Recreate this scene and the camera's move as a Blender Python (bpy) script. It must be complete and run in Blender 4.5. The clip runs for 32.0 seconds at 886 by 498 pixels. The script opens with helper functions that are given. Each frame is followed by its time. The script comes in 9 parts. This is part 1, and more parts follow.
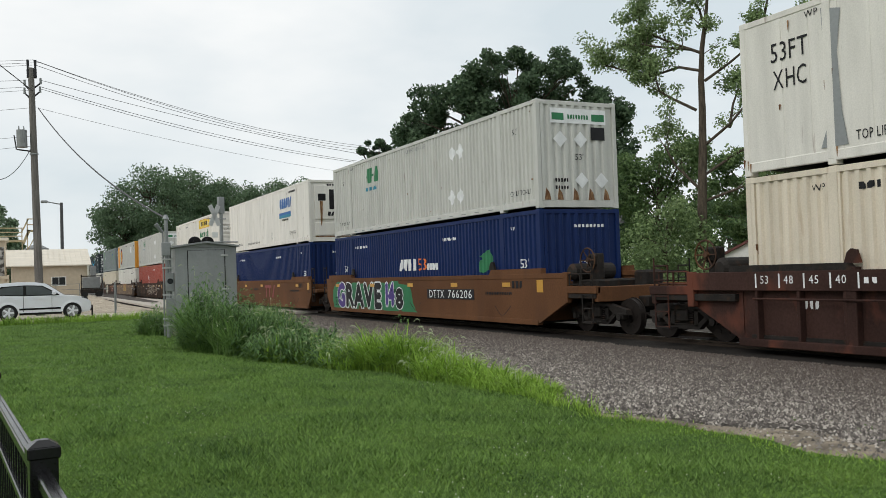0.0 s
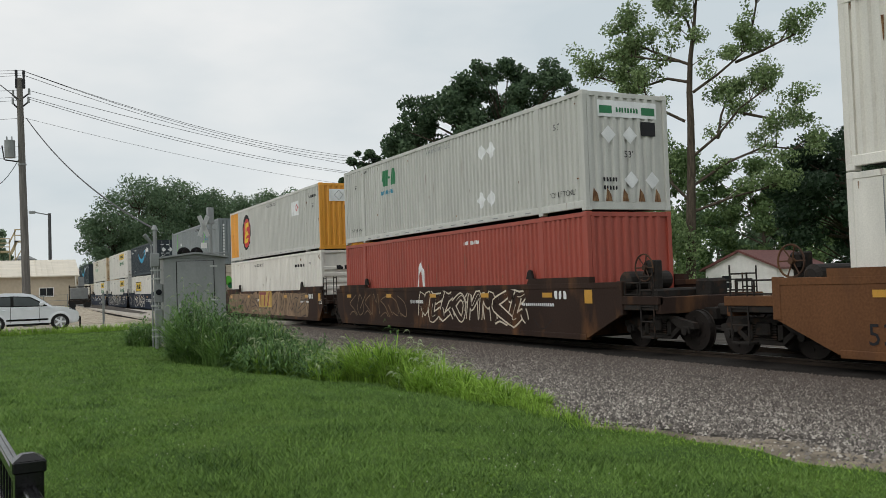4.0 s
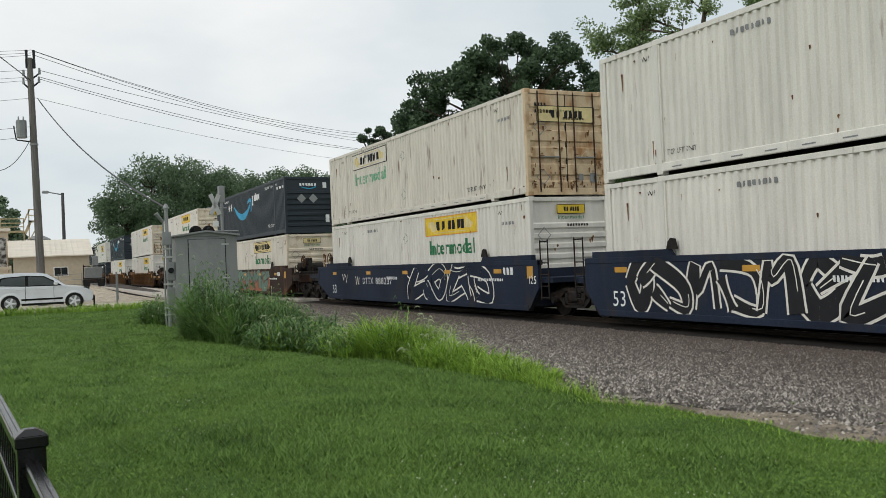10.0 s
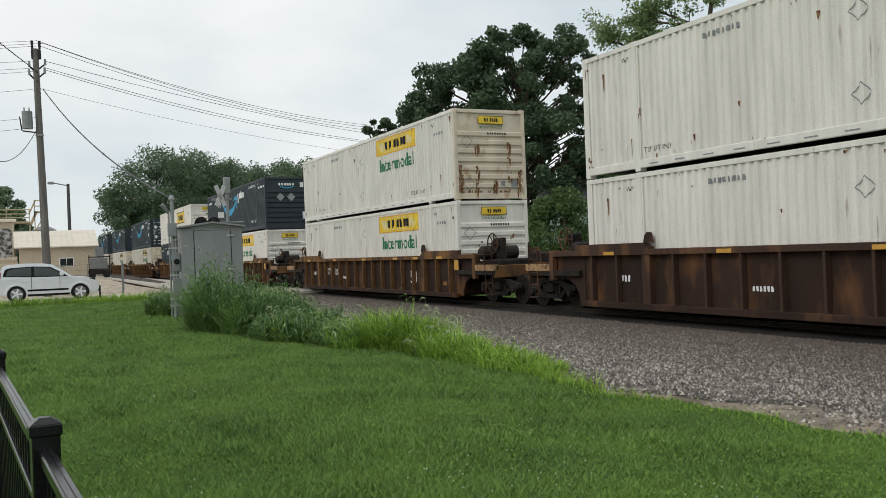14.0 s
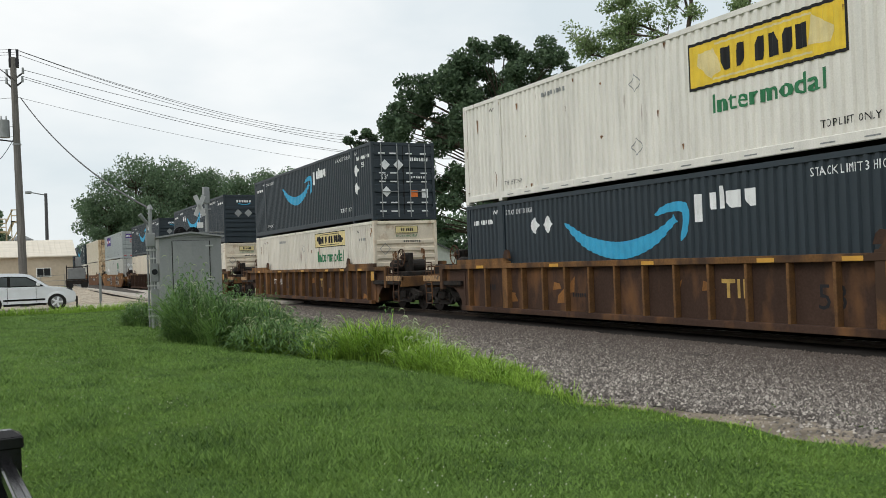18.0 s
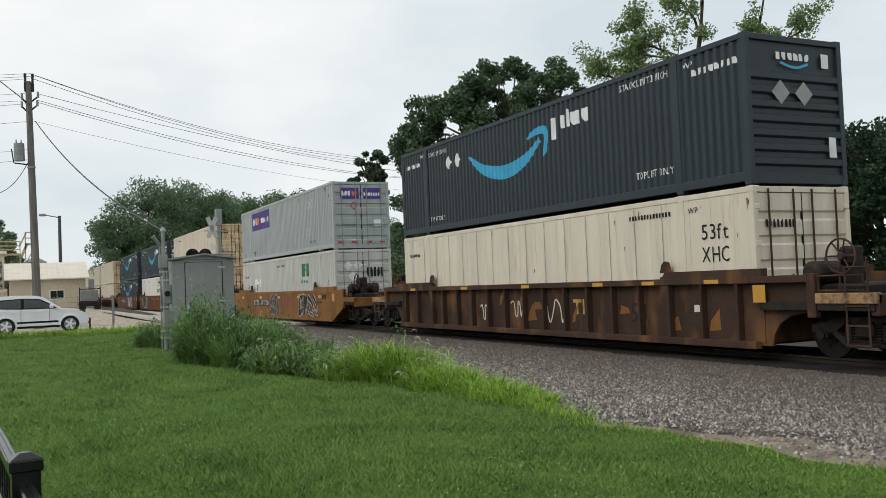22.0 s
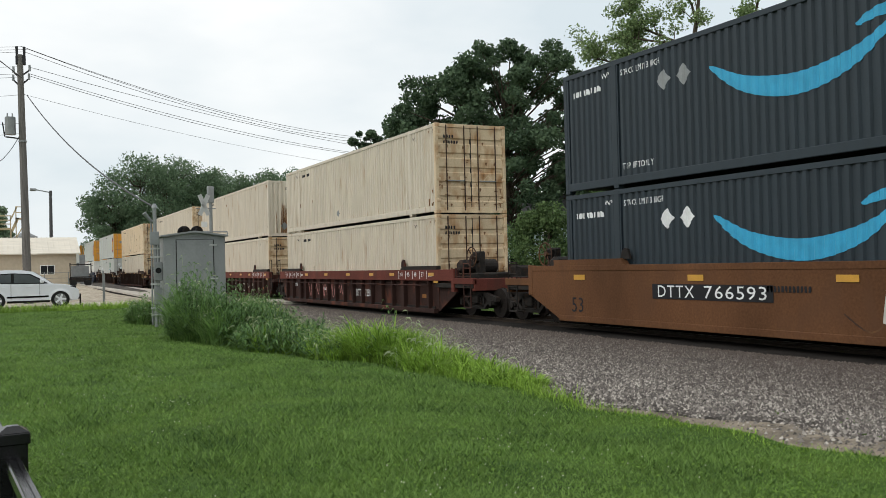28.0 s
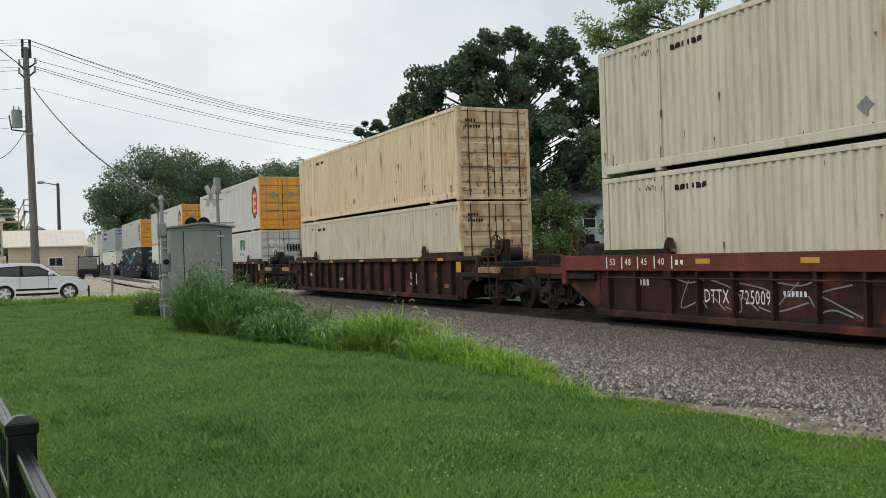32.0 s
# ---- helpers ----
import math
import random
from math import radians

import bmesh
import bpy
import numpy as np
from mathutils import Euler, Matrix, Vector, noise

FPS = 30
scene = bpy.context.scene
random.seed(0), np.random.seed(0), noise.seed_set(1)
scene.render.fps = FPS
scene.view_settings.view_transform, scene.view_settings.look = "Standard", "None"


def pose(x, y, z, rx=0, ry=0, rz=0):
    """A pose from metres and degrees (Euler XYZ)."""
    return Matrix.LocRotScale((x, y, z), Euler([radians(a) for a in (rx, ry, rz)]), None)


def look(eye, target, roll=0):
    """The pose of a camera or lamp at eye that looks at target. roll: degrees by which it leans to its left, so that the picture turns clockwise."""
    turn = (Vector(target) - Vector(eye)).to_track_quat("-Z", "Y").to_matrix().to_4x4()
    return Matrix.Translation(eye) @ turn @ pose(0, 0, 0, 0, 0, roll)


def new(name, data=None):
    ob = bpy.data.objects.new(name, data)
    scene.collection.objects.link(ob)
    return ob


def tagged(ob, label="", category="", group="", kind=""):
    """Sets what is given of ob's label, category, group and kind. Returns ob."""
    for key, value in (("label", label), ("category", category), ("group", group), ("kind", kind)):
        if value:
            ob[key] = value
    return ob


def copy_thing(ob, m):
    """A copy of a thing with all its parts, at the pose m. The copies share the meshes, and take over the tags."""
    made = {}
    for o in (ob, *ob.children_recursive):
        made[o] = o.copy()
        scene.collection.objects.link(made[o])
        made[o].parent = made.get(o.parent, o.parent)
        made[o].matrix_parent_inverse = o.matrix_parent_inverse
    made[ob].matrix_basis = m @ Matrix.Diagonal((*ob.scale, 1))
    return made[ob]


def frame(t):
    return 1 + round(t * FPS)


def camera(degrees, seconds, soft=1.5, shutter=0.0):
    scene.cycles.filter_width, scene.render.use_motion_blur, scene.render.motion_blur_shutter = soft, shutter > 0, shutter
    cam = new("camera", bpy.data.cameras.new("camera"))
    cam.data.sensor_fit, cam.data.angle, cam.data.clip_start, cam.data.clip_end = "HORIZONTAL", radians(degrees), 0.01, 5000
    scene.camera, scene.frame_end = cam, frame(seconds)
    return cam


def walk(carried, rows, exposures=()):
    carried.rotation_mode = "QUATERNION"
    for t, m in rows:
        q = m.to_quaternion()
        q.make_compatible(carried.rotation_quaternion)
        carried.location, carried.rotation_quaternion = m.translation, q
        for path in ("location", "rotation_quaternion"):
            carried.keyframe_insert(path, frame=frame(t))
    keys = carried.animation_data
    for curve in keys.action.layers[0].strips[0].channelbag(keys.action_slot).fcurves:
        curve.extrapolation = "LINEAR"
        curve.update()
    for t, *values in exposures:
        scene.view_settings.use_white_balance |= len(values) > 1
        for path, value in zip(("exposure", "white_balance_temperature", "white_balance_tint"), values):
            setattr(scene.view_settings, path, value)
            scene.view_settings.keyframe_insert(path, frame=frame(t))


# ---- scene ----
# ---- camera ----
cam = camera(53.0, 32.0, soft=0.5)
walk(cam, [
    (0, pose(-0.026, 0.013, 1.598, 91.505, 1.891, -26.160)),
    (0.5, pose(-0.029, 0.014, 1.600, 91.470, 1.610, -26.183)),
    (1, pose(-0.031, 0.016, 1.597, 91.681, 1.556, -26.123)),
    (1.5, pose(-0.033, 0.016, 1.602, 92.067, 1.515, -26.667)),
    (2, pose(-0.037, 0.019, 1.601, 92.067, 1.570, -26.720)),
    (2.5, pose(-0.034, 0.017, 1.602, 92.099, 1.601, -26.424)),
    (3, pose(-0.044, 0.022, 1.599, 92.205, 1.785, -26.524)),
    (3.5, pose(-0.033, 0.017, 1.600, 92.116, 1.826, -26.722)),
    (5.5, pose(-0.000, 0.000, 1.604, 92.469, 2.363, -26.922)),
    (6, pose(0.013, -0.006, 1.601, 92.298, 2.524, -26.858)),
    (6.5, pose(0.014, -0.007, 1.604, 92.306, 2.598, -26.926)),
    (7, pose(0.015, -0.008, 1.604, 92.198, 2.590, -26.925)),
    (7.5, pose(0.013, -0.007, 1.603, 92.226, 2.524, -26.775)),
    (8, pose(0.014, -0.007, 1.602, 92.194, 2.579, -26.938)),
    (8.5, pose(0.020, -0.010, 1.596, 91.421, 2.826, -26.783)),
    (9, pose(0.020, -0.010, 1.595, 91.073, 2.908, -26.511)),
    (9.5, pose(0.015, -0.007, 1.597, 91.077, 2.636, -26.388)),
    (10, pose(0.017, -0.008, 1.594, 90.679, 2.371, -26.024)),
    (10.5, pose(0.018, -0.009, 1.595, 90.253, 2.383, -25.653)),
    (11, pose(0.017, -0.008, 1.598, 90.379, 2.524, -25.832)),
    (11.5, pose(0.018, -0.009, 1.599, 90.637, 2.504, -26.204)),
    (12, pose(0.012, -0.006, 1.602, 91.012, 2.172, -26.062)),
    (12.5, pose(0.005, -0.002, 1.602, 90.966, 2.049, -25.613)),
    (13, pose(0.000, -0.000, 1.600, 90.856, 2.137, -25.229)),
    (13.5, pose(0.001, -0.000, 1.594, 90.454, 2.297, -25.496)),
    (14, pose(-0.004, 0.002, 1.591, 90.170, 2.211, -25.733)),
    (14.5, pose(-0.009, 0.004, 1.590, 90.095, 2.081, -26.109)),
    (16.5, pose(0.015, -0.008, 1.591, 91.045, 1.639, -27.750)),
    (17, pose(0.021, -0.011, 1.591, 91.198, 1.687, -27.732)),
    (17.5, pose(0.027, -0.013, 1.592, 91.151, 1.746, -27.420)),
    (18, pose(0.033, -0.016, 1.592, 90.807, 2.125, -26.943)),
    (18.5, pose(0.035, -0.017, 1.589, 90.548, 2.698, -26.464)),
    (19, pose(0.031, -0.015, 1.594, 90.837, 3.091, -26.185)),
    (19.5, pose(0.027, -0.013, 1.595, 91.217, 3.118, -26.250)),
    (20, pose(0.012, -0.005, 1.593, 91.639, 2.981, -25.692)),
    (20.5, pose(0.006, -0.003, 1.592, 91.922, 2.649, -25.365)),
    (21, pose(0.009, -0.004, 1.593, 91.973, 2.336, -25.343)),
    (21.5, pose(0.010, -0.005, 1.593, 92.013, 2.392, -25.740)),
    (22, pose(0.014, -0.007, 1.593, 92.175, 2.312, -26.225)),
    (22.5, pose(0.018, -0.009, 1.592, 91.871, 2.192, -26.327)),
    (23, pose(0.015, -0.007, 1.589, 91.818, 2.174, -26.109)),
    (23.5, pose(0.014, -0.007, 1.591, 91.869, 2.177, -26.223)),
    (24, pose(0.001, -0.000, 1.592, 91.765, 2.000, -26.707)),
    (24.5, pose(-0.006, 0.003, 1.589, 91.636, 1.883, -27.078)),
    (26.5, pose(0.008, -0.004, 1.590, 91.959, 1.801, -27.555)),
    (27, pose(0.012, -0.006, 1.590, 91.818, 1.744, -27.494)),
    (27.5, pose(0.016, -0.008, 1.590, 91.240, 1.555, -27.211)),
    (28, pose(0.019, -0.009, 1.590, 90.968, 1.381, -26.750)),
    (28.5, pose(0.020, -0.010, 1.588, 90.864, 1.335, -26.778)),
    (29, pose(0.023, -0.012, 1.587, 90.387, 1.575, -26.820)),
    (29.5, pose(0.032, -0.016, 1.584, 89.669, 1.777, -26.804)),
    (30, pose(0.024, -0.012, 1.581, 89.649, 1.699, -27.059)),
    (30.5, pose(0.022, -0.011, 1.583, 89.685, 1.686, -26.690)),
    (31, pose(0.016, -0.008, 1.581, 89.877, 1.684, -26.492)),
    (31.5, pose(0.020, -0.010, 1.582, 90.268, 1.747, -26.423)),
    (32, pose(0.025, -0.012, 1.584, 90.291, 1.854, -26.296)),
], [(0, 0.0), (1, -0.02), (2, -0.05), (3, -0.18), (6, -0.2), (7, -0.1), (8, -0.07), (9, 0), (10, -0.08), (11, -0.02), (12, 0.1), (13, 0), (14, -0.05), (17, 0.08), (18, 0.07), (19, 0.08), (20, 0.06), (21, 0),
    (22, -0.01), (23, -0.09), (24, -0.17), (27, 0.06), (28, 0.1), (29, -0.02), (30, 0.05), (31, -0.04), (32, -0.04)])

# ---- world and light ----
world = bpy.data.worlds.new("overcast")
scene.world = world
world.use_nodes = True
wn, wl = world.node_tree.nodes, world.node_tree.links
wn.clear()
w_out = wn.new("ShaderNodeOutputWorld")
w_bg = wn.new("ShaderNodeBackground")
w_sky = wn.new("ShaderNodeTexSky")
w_sky.sky_type = 'NISHITA'
w_sky.sun_disc = False
w_sky.sun_elevation, w_sky.sun_rotation = radians(40), radians(255)
w_bg.inputs["Strength"].default_value = 0.1
w_tc = wn.new("ShaderNodeTexCoord")
w_map = wn.new("ShaderNodeMapping")
w_map.inputs["Scale"].default_value = (1.0, 1.0, 2.6)
w_noise = wn.new("ShaderNodeTexNoise")
w_noise.inputs["Scale"].default_value = 2.3
w_noise.inputs["Detail"].default_value = 5.0
w_ramp = wn.new("ShaderNodeValToRGB")
w_ramp.color_ramp.elements[0].position, w_ramp.color_ramp.elements[0].color = 0.34, (7.0, 7.8, 8.2, 1)
w_ramp.color_ramp.elements[1].position, w_ramp.color_ramp.elements[1].color = 0.66, (10.1, 10.2, 10.1, 1)
w_sep = wn.new("ShaderNodeSeparateXYZ")
w_up = wn.new("ShaderNodeMapRange")
w_up.inputs[1].default_value, w_up.inputs[2].default_value = 0.25, 1.0
w_up.inputs[3].default_value, w_up.inputs[4].default_value = 1.0, 1.12
w_mul = wn.new("ShaderNodeMix")
w_mul.data_type, w_mul.blend_type = 'RGBA', 'MULTIPLY'
w_mul.inputs[0].default_value = 1.0
w_mix = wn.new("ShaderNodeMix")
w_mix.data_type = 'RGBA'
w_mix.inputs[0].default_value = 0.93
wl.new(w_tc.outputs["Generated"], w_map.inputs["Vector"])
wl.new(w_map.outputs["Vector"], w_noise.inputs["Vector"])
wl.new(w_noise.outputs["Fac"], w_ramp.inputs["Fac"])
wl.new(w_tc.outputs["Generated"], w_sep.inputs[0])
wl.new(w_sep.outputs["Z"], w_up.inputs[0])
wl.new(w_ramp.outputs["Color"], w_mul.inputs[6])
wl.new(w_up.outputs[0], w_mul.inputs[7])
wl.new(w_sky.outputs["Color"], w_mix.inputs[6])
wl.new(w_mul.outputs[2], w_mix.inputs[7])
wl.new(w_mix.outputs[2], w_bg.inputs["Color"])
wl.new(w_bg.outputs[0], w_out.inputs[0])
sun = new("sun", bpy.data.lights.new("sun", 'SUN'))
sun.data.energy, sun.data.angle, sun.data.color = 1.0, radians(30), (1.0, 0.97, 0.92)
sun.matrix_world = look((-60, -6, 52), (0, 10, 0))

# ---- materials ----
def nodes_of(name):
    m = bpy.data.materials.new(name)
    m.use_nodes = True
    nt = m.node_tree
    return m, nt, nt.nodes["Principled BSDF"]


def mat(name, col, rough=0.6, metal=0.0, vary=0.18, scale=3.0, fine=60.0, bump=0.15, stretch=(1, 1, 1), second=None, amount=0.5, space="Object", rnd=0.0):
    """Paint, soil or stone: one colour that drifts at two scales, stains of a second colour, fine relief."""
    m, nt, b = nodes_of(name)
    N, L = nt.nodes, nt.links
    tc = N.new("ShaderNodeTexCoord")
    mp = N.new("ShaderNodeMapping")
    mp.inputs["Scale"].default_value = stretch
    L.new(tc.outputs[space], mp.inputs[0])
    n1 = N.new("ShaderNodeTexNoise")
    n1.inputs["Scale"].default_value, n1.inputs["Detail"].default_value = scale, 6
    n2 = N.new("ShaderNodeTexNoise")
    n2.inputs["Scale"].default_value, n2.inputs["Detail"].default_value = fine, 3
    L.new(mp.outputs[0], n1.inputs["Vector"])
    L.new(tc.outputs[space], n2.inputs["Vector"])
    r = N.new("ShaderNodeMapRange")
    r.inputs[1].default_value, r.inputs[2].default_value = 0.3, 0.7
    r.inputs[3].default_value, r.inputs[4].default_value = 1 - vary, 1 + vary
    L.new(n1.outputs["Fac"], r.inputs[0])
    r2 = N.new("ShaderNodeMapRange")
    r2.inputs[1].default_value, r2.inputs[2].default_value = 0.3, 0.7
    r2.inputs[3].default_value, r2.inputs[4].default_value = 1 - vary * 0.6, 1 + vary * 0.6
    L.new(n2.outputs["Fac"], r2.inputs[0])
    mm = N.new("ShaderNodeMath")
    mm.operation = 'MULTIPLY'
    L.new(r.outputs[0], mm.inputs[0])
    L.new(r2.outputs[0], mm.inputs[1])
    val = mm.outputs[0]
    if rnd:
        oi = N.new("ShaderNodeObjectInfo")
        r3 = N.new("ShaderNodeMapRange")
        r3.inputs[3].default_value, r3.inputs[4].default_value = 1 - rnd, 1 + rnd
        L.new(oi.outputs["Random"], r3.inputs[0])
        m3 = N.new("ShaderNodeMath")
        m3.operation = 'MULTIPLY'
        L.new(val, m3.inputs[0])
        L.new(r3.outputs[0], m3.inputs[1])
        val = m3.outputs[0]
    mul = N.new("ShaderNodeMix")
    mul.data_type, mul.blend_type = 'RGBA', 'MULTIPLY'
    mul.inputs[0].default_value = 1.0
    mul.inputs[6].default_value = (*col, 1)
    L.new(val, mul.inputs[7])
    out = mul.outputs[2]
    if second:
        n3 = N.new("ShaderNodeTexNoise")
        n3.inputs["Scale"].default_value, n3.inputs["Detail"].default_value = scale * 1.7, 8
        L.new(mp.outputs[0], n3.inputs["Vector"])
        rr = N.new("ShaderNodeMapRange")
        rr.inputs[1].default_value, rr.inputs[2].default_value = 0.72 - 0.35 * amount, 0.86 - 0.3 * amount
        L.new(n3.outputs["Fac"], rr.inputs[0])
        mx = N.new("ShaderNodeMix")
        mx.data_type = 'RGBA'
        L.new(rr.outputs[0], mx.inputs[0])
        L.new(out, mx.inputs[6])
        mx.inputs[7].default_value = (*second, 1)
        out = mx.outputs[2]
    L.new(out, b.inputs["Base Color"])
    b.inputs["Roughness"].default_value, b.inputs["Metallic"].default_value = rough, metal
    if bump:
        bp = N.new("ShaderNodeBump")
        bp.inputs["Strength"].default_value, bp.inputs["Distance"].default_value = bump, 0.01
        L.new(n2.outputs["Fac"], bp.inputs["Height"])
        L.new(bp.outputs[0], b.inputs["Normal"])
    return m


def leaf_mat(name, a, c, rough=0.6, wide=0.45, lots=1.0):
    """Foliage: a tone for every leaf or blade, some light passing through."""
    m, nt, b = nodes_of(name)
    N, L = nt.nodes, nt.links
    g = N.new("ShaderNodeNewGeometry")
    tc = N.new("ShaderNodeTexCoord")
    n = N.new("ShaderNodeTexNoise")
    n.inputs["Scale"].default_value = wide
    n.inputs["Detail"].default_value = 7
    L.new(tc.outputs["Object"], n.inputs["Vector"])
    ad = N.new("ShaderNodeMath")
    ad.operation = 'ADD'
    L.new(g.outputs["Random Per Island"], ad.inputs[0])
    k = N.new("ShaderNodeMapRange")
    k.inputs[3].default_value, k.inputs[4].default_value = 0.5 - lots * 0.5, 0.5 + lots * 0.5
    L.new(n.outputs["Fac"], k.inputs[0])
    L.new(k.outputs[0], ad.inputs[1])
    r = N.new("ShaderNodeValToRGB")
    mr = N.new("ShaderNodeMapRange")
    mr.inputs[1].default_value, mr.inputs[2].default_value = 0.25, 1.3
    L.new(ad.outputs[0], mr.inputs[0])
    r.color_ramp.elements[0].color, r.color_ramp.elements[1].color = (*a, 1), (*c, 1)
    L.new(mr.outputs[0], r.inputs[0])
    L.new(r.outputs[0], b.inputs["Base Color"])
    b.inputs["Roughness"].default_value = rough
    b.inputs["Specular IOR Level"].default_value = 0.22
    tr = N.new("ShaderNodeBsdfTranslucent")
    L.new(r.outputs[0], tr.inputs[0])
    ms = N.new("ShaderNodeMixShader")
    ms.inputs[0].default_value = 0.3
    out = N["Material Output"]
    L.new(b.outputs[0], ms.inputs[1])
    L.new(tr.outputs[0], ms.inputs[2])
    L.new(ms.outputs[0], out.inputs[0])
    return m


RUST = (0.13, 0.045, 0.016)


def paint(name, col, rust=0.3, rough=0.5, second=RUST, vary=0.1):
    return mat(name, col, rough=rough, vary=vary, scale=2.2, fine=35, bump=0.05, stretch=(1.6, 1.6, 0.22), second=second, amount=rust, rnd=0.04)


